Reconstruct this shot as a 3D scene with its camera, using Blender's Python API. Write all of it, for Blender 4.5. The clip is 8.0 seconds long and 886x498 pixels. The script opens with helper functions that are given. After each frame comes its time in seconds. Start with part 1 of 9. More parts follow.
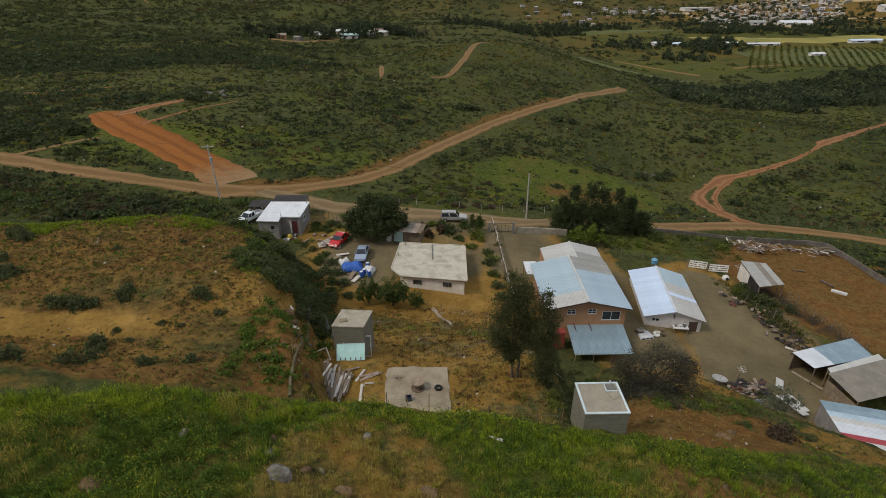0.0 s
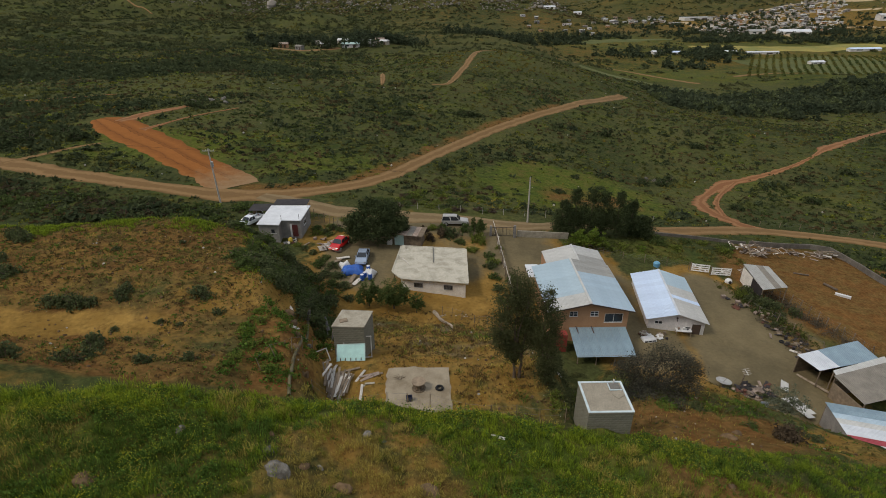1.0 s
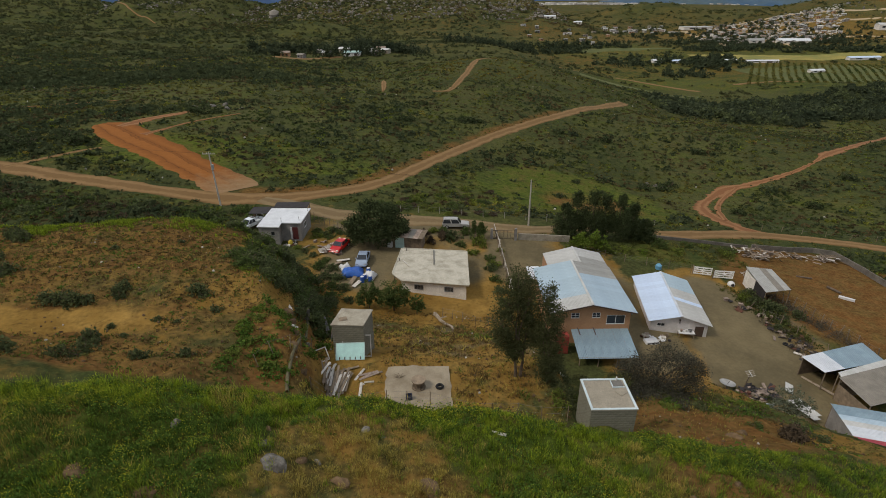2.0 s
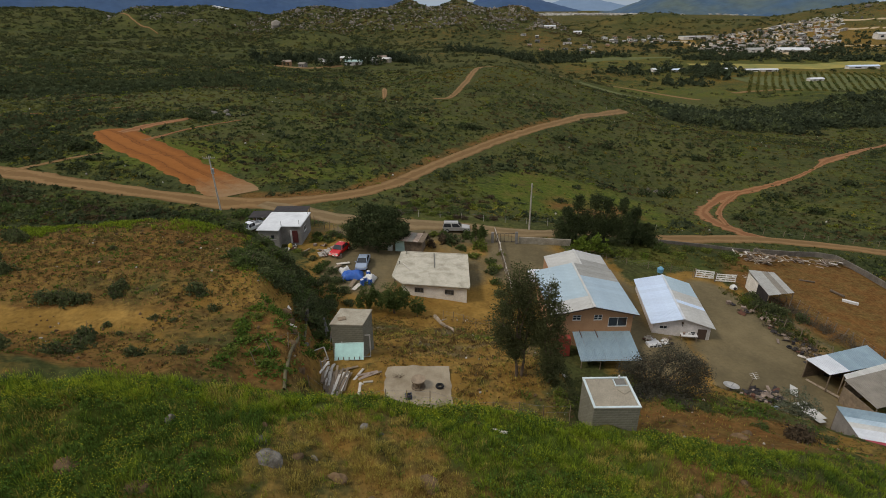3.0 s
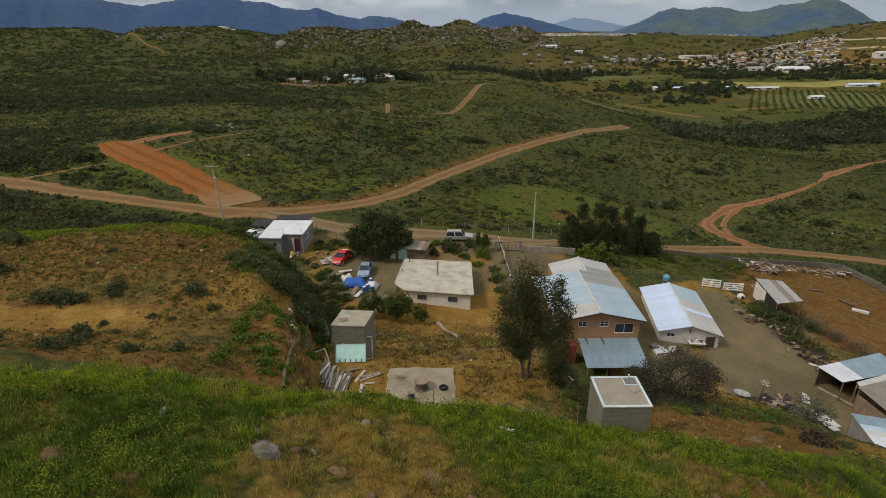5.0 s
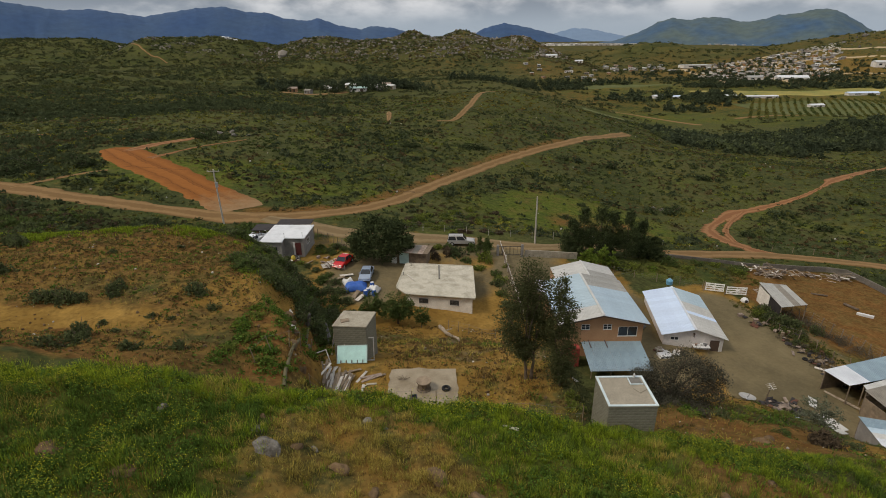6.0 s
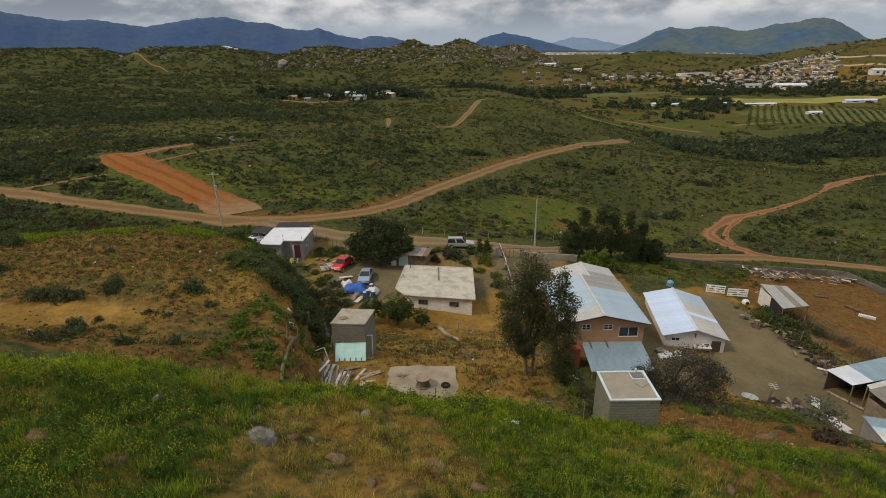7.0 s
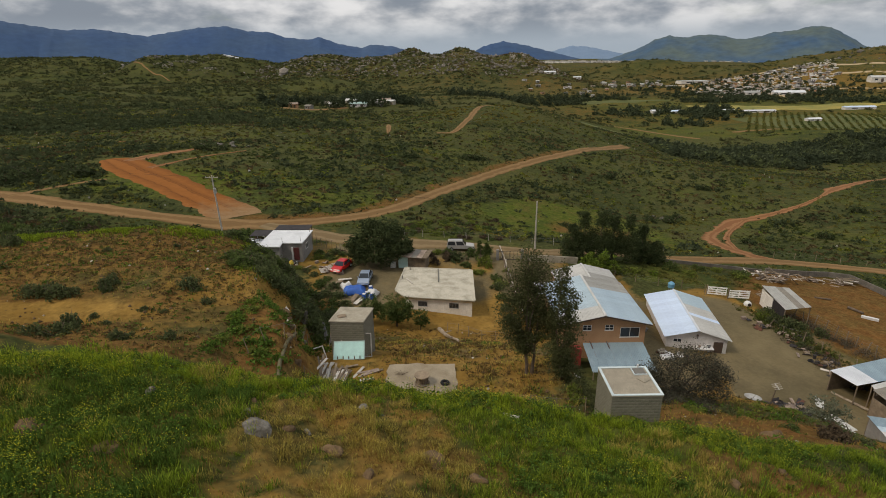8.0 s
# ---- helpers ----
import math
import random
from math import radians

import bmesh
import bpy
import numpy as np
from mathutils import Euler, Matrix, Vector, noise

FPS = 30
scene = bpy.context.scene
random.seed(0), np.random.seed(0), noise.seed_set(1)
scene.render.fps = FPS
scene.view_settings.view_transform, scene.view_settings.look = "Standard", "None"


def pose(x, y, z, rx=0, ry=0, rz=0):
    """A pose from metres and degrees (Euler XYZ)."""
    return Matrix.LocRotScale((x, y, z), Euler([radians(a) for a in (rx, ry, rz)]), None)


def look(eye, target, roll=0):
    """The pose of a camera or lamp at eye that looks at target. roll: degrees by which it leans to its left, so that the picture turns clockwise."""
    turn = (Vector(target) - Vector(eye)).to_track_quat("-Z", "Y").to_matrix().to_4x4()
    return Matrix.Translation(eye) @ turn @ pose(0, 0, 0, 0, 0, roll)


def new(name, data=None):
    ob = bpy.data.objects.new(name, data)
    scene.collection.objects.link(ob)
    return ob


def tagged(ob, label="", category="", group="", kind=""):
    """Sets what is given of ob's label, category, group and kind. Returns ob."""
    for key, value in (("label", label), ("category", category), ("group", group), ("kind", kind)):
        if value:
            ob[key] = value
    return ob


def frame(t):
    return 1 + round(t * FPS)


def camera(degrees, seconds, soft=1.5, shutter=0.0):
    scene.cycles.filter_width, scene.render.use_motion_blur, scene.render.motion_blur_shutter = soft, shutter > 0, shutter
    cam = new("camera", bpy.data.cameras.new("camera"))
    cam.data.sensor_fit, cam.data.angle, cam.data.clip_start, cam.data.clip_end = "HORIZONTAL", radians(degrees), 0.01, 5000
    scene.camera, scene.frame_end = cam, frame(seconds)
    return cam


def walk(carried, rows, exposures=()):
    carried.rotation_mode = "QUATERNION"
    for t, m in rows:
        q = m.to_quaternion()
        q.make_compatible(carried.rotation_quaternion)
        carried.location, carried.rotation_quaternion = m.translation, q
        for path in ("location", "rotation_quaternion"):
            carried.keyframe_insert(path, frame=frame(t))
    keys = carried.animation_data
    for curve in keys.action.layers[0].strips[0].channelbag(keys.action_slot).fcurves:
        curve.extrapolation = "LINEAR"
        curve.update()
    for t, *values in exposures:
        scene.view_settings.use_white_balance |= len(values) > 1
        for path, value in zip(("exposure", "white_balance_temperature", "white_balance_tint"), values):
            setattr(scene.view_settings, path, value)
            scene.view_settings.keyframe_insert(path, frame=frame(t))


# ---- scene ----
cam = camera(79.0, 8.0, soft=0.9)
PATH = [
    (0, (-0.346, 0.759, 41.18), (-0.323, 2.531, 40.251), -0.3),
    (0.5, (-0.362, 0.733, 40.752), (-0.34, 2.512, 39.837), -0.3),
    (1, (-0.366, 0.72, 40.275), (-0.346, 2.506, 39.375), -0.4),
    (1.5, (-0.344, 0.676, 39.748), (-0.326, 2.469, 38.862), -0.4),
    (3, (-0.264, 0.671, 38.272), (-0.25, 2.485, 37.431), -0.5),
    (3.5, (-0.227, 0.698, 37.762), (-0.214, 2.519, 36.936), -0.5),
    (4, (-0.231, 0.706, 37.304), (-0.219, 2.534, 36.493), -0.5),
    (4.5, (-0.286, 0.73, 36.919), (-0.278, 2.564, 36.123), -0.5),
    (6, (-0.521, 0.808, 35.718), (-0.518, 2.662, 34.968), -0.6),
    (6.5, (-0.499, 0.755, 35.253), (-0.497, 2.614, 34.516), -0.6),
    (7, (-0.483, 0.728, 34.708), (-0.479, 2.593, 33.987), -0.7),
    (7.5, (-0.411, 0.74, 34.203), (-0.408, 2.611, 33.495), -0.7),
    (8, (-0.405, 0.77, 33.755), (-0.402, 2.645, 33.061), -0.8),
]
walk(cam, [(t, look(eye, target, roll)) for t, eye, target, roll in PATH], exposures=[(0, -0.07, 6260, 10), (4, -0.03, 6460, 10), (8, 0.03, 6720, 10)])

# ---------------------------------------------------------------- sky and sun
SUN_HEIGHT, SUN_TURN = 50.0, -112.0
world = bpy.data.worlds.new("sky")
scene.world = world
world.use_nodes = True
wn, wl = world.node_tree.nodes, world.node_tree.links
wn.clear()


def wnode(kind, **sockets):
    n = wn.new(kind)
    for k, v in sockets.items():
        n.inputs[k].default_value = v
    return n


def wmath(op, a, b):
    n = wn.new("ShaderNodeMath")
    n.operation = op
    for i, v in enumerate((a, b)):
        if isinstance(v, (int, float)):
            n.inputs[i].default_value = v
        else:
            wl.new(v, n.inputs[i])
    return n.outputs[0]


sky = wn.new("ShaderNodeTexSky")
sky.sky_type = "NISHITA"
sky.sun_disc = False
sky.sun_elevation, sky.sun_rotation = radians(SUN_HEIGHT), radians(SUN_TURN)
sky_scaled = wnode("ShaderNodeMixRGB", Fac=1.0, Color2=(0.085, 0.085, 0.085, 1))
sky_scaled.blend_type = "MULTIPLY"
wl.new(sky.outputs[0], sky_scaled.inputs["Color1"])
coords = wn.new("ShaderNodeTexCoord")
split = wn.new("ShaderNodeSeparateXYZ")
wl.new(coords.outputs["Generated"], split.inputs[0])
def cloud_noise(size, stretch, detail, rough):
    """Cloud texture over the dome, drawn out along the horizon."""
    d = wn.new("ShaderNodeCombineXYZ")
    for k, v in enumerate((1.0, 1.0, stretch)):
        wl.new(wmath("ADD", wmath("MULTIPLY", split.outputs[k], v), (-1.7, 2.3, 0.6)[k]), d.inputs[k])
    n = wnode("ShaderNodeTexNoise", Scale=size, Detail=detail, Roughness=rough)
    wl.new(d.outputs[0], n.inputs["Vector"])
    return n.outputs[0]


def wramp(v, a, c, ca, cb):
    n = wn.new("ShaderNodeValToRGB")
    n.color_ramp.interpolation = "EASE"
    n.color_ramp.elements[0].position, n.color_ramp.elements[1].position = a, c
    n.color_ramp.elements[0].color, n.color_ramp.elements[1].color = (*ca, 1), (*cb, 1)
    wl.new(v, n.inputs[0])
    return n.outputs[0]


def wmix(f, a, c):
    n = wn.new("ShaderNodeMixRGB")
    for k, v in (("Fac", f), ("Color1", a), ("Color2", c)):
        wl.new(v, n.inputs[k])
    return n.outputs[0]


wide, puffs, cover_noise = cloud_noise(2.3, 3.0, 4.0, 0.5), cloud_noise(8.0, 2.4, 6.0, 0.52), cloud_noise(3.1, 3.6, 7.0, 0.58)
tone = wramp(wmath("ADD", wmath("MULTIPLY", wide, 0.42), wmath("MULTIPLY", puffs, 0.58)), 0.43, 0.61, (0.28, 0.325, 0.39), (0.90, 0.91, 0.93))
haze = wramp(split.outputs[2], 0.0, 0.060, (1, 1, 1), (0, 0, 0))
hazy = wn.new("ShaderNodeRGB")
hazy.outputs[0].default_value = (0.40, 0.47, 0.55, 1)
lift = wn.new("ShaderNodeVectorMath")
lift.operation = "SCALE"
wl.new(tone, lift.inputs[0])
wl.new(wmath("ADD", 0.92, wmath("MULTIPLY", wmath("MAXIMUM", split.outputs[2], 0.0), 0.55)), lift.inputs["Scale"])
tone = wmix(haze, lift.outputs[0], hazy.outputs[0])
clouds = wn.new("ShaderNodeMixRGB")
wl.new(wramp(cover_noise, 0.24, 0.42, (0, 0, 0), (1, 1, 1)), clouds.inputs["Fac"])
wl.new(sky_scaled.outputs[0], clouds.inputs["Color1"])
wl.new(tone, clouds.inputs["Color2"])
backg = wnode("ShaderNodeBackground", Strength=0.86)
wl.new(clouds.outputs[0], backg.inputs["Color"])
wout = wn.new("ShaderNodeOutputWorld")
wl.new(backg.outputs[0], wout.inputs["Surface"])

sun = new("sun", bpy.data.lights.new("sun", "SUN"))
sun.data.energy, sun.data.angle, sun.data.color = 1.85, radians(12), (1.0, 0.90, 0.76)
SUN_WAY = Vector((math.sin(radians(SUN_TURN)) * math.cos(radians(SUN_HEIGHT)), math.cos(radians(SUN_TURN)) * math.cos(radians(SUN_HEIGHT)), math.sin(radians(SUN_HEIGHT))))
sun.matrix_world = look(SUN_WAY * 200, (0, 0, 0))

# ---------------------------------------------------------------- materials
def mat(name, c1, c2=None, size=1.0, fine=0.05, rough=0.85, metal=0.0, bump=0.15, grain=0.25, spread=(0.35, 0.65), piece=0.0, island=0.0, two_sided=False, ribs=None, through_light=0.0):
    """A surface with two colours mixed in patches of `size` metres, a finer grain of `fine` metres and a bump.
    piece: how far whole objects differ; island: how far loose pieces of one mesh differ; ribs: (axis, metres) of a corrugation."""
    m = bpy.data.materials.new(name)
    m.use_nodes = True
    t, nodes = m.node_tree, m.node_tree.nodes
    b = nodes["Principled BSDF"]
    c2 = c2 or tuple(v * 0.8 for v in c1)

    def n(kind, **sockets):
        k = nodes.new(kind)
        for key, v in sockets.items():
            k.inputs[key].default_value = v
        return k
    tex = n("ShaderNodeTexCoord")
    big = n("ShaderNodeTexNoise", Scale=1 / size, Detail=5.0, Roughness=0.6)
    small = n("ShaderNodeTexNoise", Scale=1 / fine, Detail=3.0, Roughness=0.6)
    t.links.new(tex.outputs["Object"], big.inputs["Vector"])
    t.links.new(tex.outputs["Object"], small.inputs["Vector"])
    ramp = n("ShaderNodeValToRGB")
    e = ramp.color_ramp.elements
    e[0].position, e[1].position = spread
    e[0].color, e[1].color = (*c1, 1), (*c2, 1)
    t.links.new(big.outputs[0], ramp.inputs[0])
    dull = n("ShaderNodeMapRange")
    dull.inputs["To Min"].default_value, dull.inputs["To Max"].default_value = 1 - grain, 1 + grain
    dull.inputs["From Min"].default_value, dull.inputs["From Max"].default_value = 0.3, 0.7
    t.links.new(small.outputs[0], dull.inputs["Value"])
    tone = n("ShaderNodeVectorMath")
    tone.operation = "SCALE"
    t.links.new(ramp.outputs[0], tone.inputs[0])
    t.links.new(dull.outputs[0], tone.inputs["Scale"])
    col = tone.outputs[0]
    for amount, source in ((piece, "ShaderNodeObjectInfo"), (island, "ShaderNodeNewGeometry")):
        if amount:
            info = n(source)
            rng = n("ShaderNodeMapRange")
            rng.inputs["To Min"].default_value, rng.inputs["To Max"].default_value = 1 - amount, 1 + amount
            t.links.new(info.outputs["Random" if source == "ShaderNodeObjectInfo" else "Random Per Island"], rng.inputs["Value"])
            sc = n("ShaderNodeVectorMath")
            sc.operation = "SCALE"
            t.links.new(col, sc.inputs[0])
            t.links.new(rng.outputs[0], sc.inputs["Scale"])
            col = sc.outputs[0]
    t.links.new(col, b.inputs["Base Color"])
    b.inputs["Roughness"].default_value, b.inputs["Metallic"].default_value = rough, metal
    if rough > 0.6:
        b.inputs["Specular IOR Level"].default_value = 0.04 if through_light else 0.25
    if through_light:
        tr = n("ShaderNodeBsdfTranslucent")
        mixer = n("ShaderNodeMixShader", Fac=through_light)
        t.links.new(col, tr.inputs["Color"])
        t.links.new(b.outputs[0], mixer.inputs[1])
        t.links.new(tr.outputs[0], mixer.inputs[2])
        t.links.new(mixer.outputs[0], nodes["Material Output"].inputs["Surface"])
    if bump or ribs:
        bp = n("ShaderNodeBump", Strength=bump, Distance=fine * 0.6)
        t.links.new(small.outputs[0], bp.inputs["Height"])
        t.links.new(bp.outputs[0], b.inputs["Normal"])
    return m


M = {}
M["plaster_white"] = mat("white_plaster", (0.76, 0.71, 0.64), (0.62, 0.57, 0.50), 1.4, 0.06, 0.9)
M["plaster_tan"] = mat("tan_stucco", (0.42, 0.24, 0.13), (0.36, 0.20, 0.105), 1.6, 0.05, 0.9)
M["plaster_grey"] = mat("grey_render", (0.27, 0.25, 0.23), (0.19, 0.18, 0.165), 1.2, 0.06, 0.92)
M["plaster_pale"] = mat("pale_plaster", (0.66, 0.62, 0.60), (0.50, 0.47, 0.45), 0.9, 0.05, 0.9)
M["block"] = mat("concrete_block", (0.250, 0.232, 0.180), (0.118, 0.114, 0.080), 0.9, 0.04, 0.95, piece=0.10)
M["mortar"] = mat("mortar", (0.175, 0.165, 0.145), None, 0.6, 0.03, 0.95)
M["roof_concrete"] = mat("weathered_concrete_roof", (0.50, 0.46, 0.37), (0.30, 0.27, 0.205), 1.5, 0.08, 0.9, spread=(0.42, 0.7))
M["concrete"] = mat("old_concrete", (0.40, 0.36, 0.28), (0.27, 0.235, 0.175), 0.9, 0.05, 0.92)
M["roof_white"] = mat("white_roof_coating", (0.70, 0.71, 0.72), (0.56, 0.57, 0.58), 1.8, 0.07, 0.6, grain=0.08)
M["sheet_blue"] = mat("galvanised_sheet", (0.50, 0.60, 0.66), (0.40, 0.50, 0.57), 1.6, 0.08, 0.42, 0.35, grain=0.10, piece=0.05)
M["sheet_dull"] = mat("dulled_galvanised_sheet", (0.29, 0.38, 0.43), (0.22, 0.30, 0.35), 1.4, 0.08, 0.5, 0.3, grain=0.12, piece=0.06)
# Pale sheet whose blue cast is the sky's reflection put into the colour.
M["sheet_pale"] = mat("sky_tinted_sheet", (0.60, 0.70, 0.84), (0.53, 0.62, 0.77), 1.6, 0.08, 0.45, 0.0, grain=0.08, piece=0.05)
M["sheet_grey"] = mat("dull_sheet", (0.40, 0.39, 0.36), (0.32, 0.31, 0.28), 1.2, 0.08, 0.55, 0.2, grain=0.12, piece=0.06)
M["sheet_red"] = mat("red_sheet", (0.36, 0.05, 0.06), (0.28, 0.035, 0.045), 1.0, 0.08, 0.5, grain=0.1)
M["sheet_white"] = mat("white_sheet", (0.66, 0.68, 0.71), (0.54, 0.56, 0.59), 1.3, 0.08, 0.45, 0.1, grain=0.06, piece=0.04)
M["sheet_blue_pale"] = mat("pale_blue_sheet", (0.48, 0.58, 0.63), (0.40, 0.50, 0.56), 1.6, 0.08, 0.45, 0.2, grain=0.08, piece=0.05)
M["sheet_grey_pale"] = mat("pale_grey_sheet", (0.56, 0.55, 0.52), (0.46, 0.45, 0.42), 1.3, 0.08, 0.5, 0.1, grain=0.10, piece=0.05)
M["sheet_brown"] = mat("brownish_sheet", (0.25, 0.225, 0.185), (0.19, 0.17, 0.14), 1.0, 0.08, 0.7, grain=0.15, piece=0.06)
M["dark_sheet"] = mat("dark_covering", (0.045, 0.038, 0.036), (0.03, 0.026, 0.026), 1.0, 0.06, 0.7)
M["rust"] = mat("rusty_sheet", (0.20, 0.145, 0.11), (0.33, 0.26, 0.21), 0.5, 0.05, 0.8, piece=0.2)
M["roof_sand"] = mat("sandy_roof", (0.335, 0.292, 0.222), (0.265, 0.232, 0.176), 1.0, 0.05, 0.92)
M["parapet"] = mat("pale_blue_white_paint", (0.60, 0.67, 0.68), (0.48, 0.55, 0.56), 0.8, 0.05, 0.7, grain=0.1)
M["steel"] = mat("dull_steel", (0.20, 0.20, 0.20), (0.14, 0.135, 0.13), 0.4, 0.03, 0.55, 0.6)
M["paint_red_dull"] = mat("faded_red_paint", (0.30, 0.050, 0.035), (0.22, 0.040, 0.030), 0.7, 0.04, 0.65)
M["paint_blue"] = mat("blue_plastic", (0.14, 0.34, 0.48), (0.11, 0.28, 0.42), 0.8, 0.05, 0.5, grain=0.1)
M["paint_teal"] = mat("turquoise_paint", (0.46, 0.71, 0.66), (0.38, 0.60, 0.57), 0.6, 0.04, 0.6, grain=0.1)
M["paint_teal_pale"] = mat("pale_teal_paint", (0.46, 0.62, 0.58), (0.38, 0.52, 0.49), 0.6, 0.04, 0.7, grain=0.12)
M["paint_maroon"] = mat("maroon_paint", (0.11, 0.022, 0.020), (0.075, 0.017, 0.016), 0.5, 0.04, 0.6)
M["pole"] = mat("grey_pole", (0.46, 0.42, 0.36), (0.34, 0.31, 0.265), 0.5, 0.03, 0.9)
M["rubber"] = mat("black_rubber", (0.020, 0.020, 0.020), None, 0.4, 0.03, 0.85)
M["steel_pale"] = mat("bright_metal", (0.55, 0.55, 0.54), (0.42, 0.42, 0.41), 0.4, 0.03, 0.4, 0.5, grain=0.1)
M["paint_red"] = mat("red_car_paint", (0.55, 0.012, 0.012), (0.48, 0.010, 0.010), 1.0, 0.2, 0.25, grain=0.05, bump=0)
M["paint_silver_blue"] = mat("silver_blue_car_paint", (0.36, 0.43, 0.54), (0.32, 0.38, 0.48), 1.0, 0.2, 0.3, 0.3, grain=0.05, bump=0)
M["paint_silver"] = mat("silver_car_paint", (0.48, 0.46, 0.43), (0.42, 0.40, 0.38), 1.0, 0.2, 0.3, 0.3, grain=0.05, bump=0)
M["paint_white"] = mat("white_car_paint", (0.74, 0.76, 0.78), (0.66, 0.68, 0.70), 1.0, 0.2, 0.3, grain=0.05, bump=0)
M["paint_white_wood"] = mat("white_painted_wood", (0.84, 0.83, 0.80), (0.76, 0.74, 0.71), 0.6, 0.04, 0.7, grain=0.1)
M["tarp_blue"] = mat("blue_tarpaulin", (0.022, 0.085, 0.36), (0.035, 0.130, 0.46), 0.5, 0.04, 0.5, grain=0.15)
M["tarp_navy"] = mat("navy_plastic", (0.035, 0.04, 0.085), None, 0.5, 0.04, 0.6)
M["cloth"] = mat("grey_cloth", (0.20, 0.19, 0.18), (0.13, 0.125, 0.12), 0.4, 0.03, 0.9)
M["pipe"] = mat("grey_green_pipe", (0.150, 0.128, 0.066), (0.090, 0.080, 0.042), 0.5, 0.03, 0.8)
M["yellow"] = mat("yellow_plastic", (0.55, 0.40, 0.04), (0.42, 0.30, 0.03), 0.4, 0.03, 0.6)
M["concrete_grey"] = mat("grey_block_wall", (0.175, 0.155, 0.13), (0.12, 0.105, 0.088), 1.0, 0.06, 0.95, piece=0.12)
M["concrete_pale"] = mat("pale_slab", (0.33, 0.275, 0.195), (0.22, 0.175, 0.115), 1.6, 0.05, 0.93, spread=(0.40, 0.66))
M["pale_dirt"] = mat("pale_dirt", (0.440, 0.332, 0.195), (0.340, 0.252, 0.144), 14.0, 1.0, 0.95, grain=0.15)
M["field_gold"] = mat("golden_field", (0.330, 0.255, 0.060), (0.180, 0.180, 0.045), 30.0, 1.0, 0.95, grain=0.2)
M["field_lime"] = mat("lime_field", (0.108, 0.112, 0.031), (0.074, 0.086, 0.024), 18.0, 1.0, 0.95, grain=0.2)
M["rust_red"] = mat("rusted_red_metal", (0.13, 0.055, 0.035), (0.09, 0.045, 0.03), 0.5, 0.04, 0.85)
M["wood"] = mat("weathered_wood", (0.25, 0.19, 0.13), (0.15, 0.115, 0.08), 0.5, 0.02, 0.9, piece=0.25)
M["board"] = mat("whitewashed_board", (0.60, 0.55, 0.48), (0.45, 0.41, 0.36), 0.4, 0.03, 0.85, piece=0.2)
M["trunk"] = mat("bark", (0.16, 0.12, 0.085), (0.10, 0.075, 0.055), 0.3, 0.03, 0.95)
# Blue of the far mountains is distance haze put into the base colour.
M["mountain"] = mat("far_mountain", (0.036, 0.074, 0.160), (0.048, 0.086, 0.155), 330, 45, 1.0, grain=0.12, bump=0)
# Blue stands for haze, greener patches for sunlit slopes, both mixed into the colour.
M["mountain_near"] = mat("haze_blue_mountain", (0.044, 0.090, 0.160), (0.086, 0.116, 0.112), 260, 45, 1.0, grain=0.15, bump=0)
M["leaf_dark"] = mat("dark_leaves", (0.074, 0.108, 0.032), (0.112, 0.140, 0.042), 0.8, 0.08, 0.75, island=0.3, bump=0, through_light=0.45)
M["leaf"] = mat("leaves", (0.117, 0.144, 0.029), (0.174, 0.200, 0.040), 0.8, 0.08, 0.75, island=0.3, bump=0, through_light=0.35)
M["leaf_red"] = mat("purple_brown_leaves", (0.076, 0.056, 0.036), (0.108, 0.080, 0.050), 0.8, 0.08, 0.75, island=0.3, bump=0, through_light=0.35)
M["leaf_bright"] = mat("bright_green_leaves", (0.098, 0.146, 0.022), (0.145, 0.188, 0.030), 0.8, 0.08, 0.75, island=0.3, bump=0, through_light=0.35)
M["grass"] = mat("green_grass", (0.162, 0.228, 0.021), (0.218, 0.266, 0.028), 2.2, 0.08, 0.75, island=0.5, bump=0, through_light=0.35)
M["weed"] = mat("dark_green_weeds", (0.074, 0.130, 0.022), (0.104, 0.158, 0.028), 2.0, 0.08, 0.75, island=0.5, bump=0, through_light=0.35)
M["grass_lime"] = mat("lime_grass", (0.262, 0.325, 0.026), (0.200, 0.262, 0.022), 2.0, 0.08, 0.75, island=0.5, bump=0, through_light=0.35)
M["grass_dry"] = mat("dry_grass", (0.425, 0.330, 0.078), (0.265, 0.220, 0.052), 1.6, 0.08, 0.75, island=0.5, bump=0, through_light=0.35)
M["flower"] = mat("yellow_mustard_flowers", (0.62, 0.58, 0.04), (0.5, 0.5, 0.04), 1.0, 0.08, 0.75, island=0.3, bump=0, through_light=0.35)
# Dark scrub's extra blue stands in for haze over the open land.
M["scrub_dark"] = mat("dark_scrub", (0.050, 0.065, 0.031), (0.080, 0.094, 0.040), 12.0, 0.08, 0.75, island=0.3, bump=0, through_light=0.35)
M["scrub_olive"] = mat("olive_scrub", (0.066, 0.086, 0.026), (0.150, 0.135, 0.036), 34.0, 0.08, 0.75, spread=(0.40, 0.60), island=0.35, bump=0, through_light=0.35)
M["scrub_brown"] = mat("brown_scrub", (0.122, 0.088, 0.040), (0.074, 0.062, 0.030), 30.0, 0.08, 0.75, spread=(0.40, 0.60), island=0.35, bump=0, through_light=0.35)
M["scrub_lime"] = mat("yellow_green_scrub", (0.120, 0.165, 0.026), (0.185, 0.180, 0.030), 12.0, 0.08, 0.75, island=0.4, bump=0, through_light=0.35)
M["grass_brown"] = mat("brown_dry_brush", (0.150, 0.098, 0.040), (0.105, 0.070, 0.030), 3.0, 0.08, 0.85, island=0.3, bump=0, through_light=0.3)
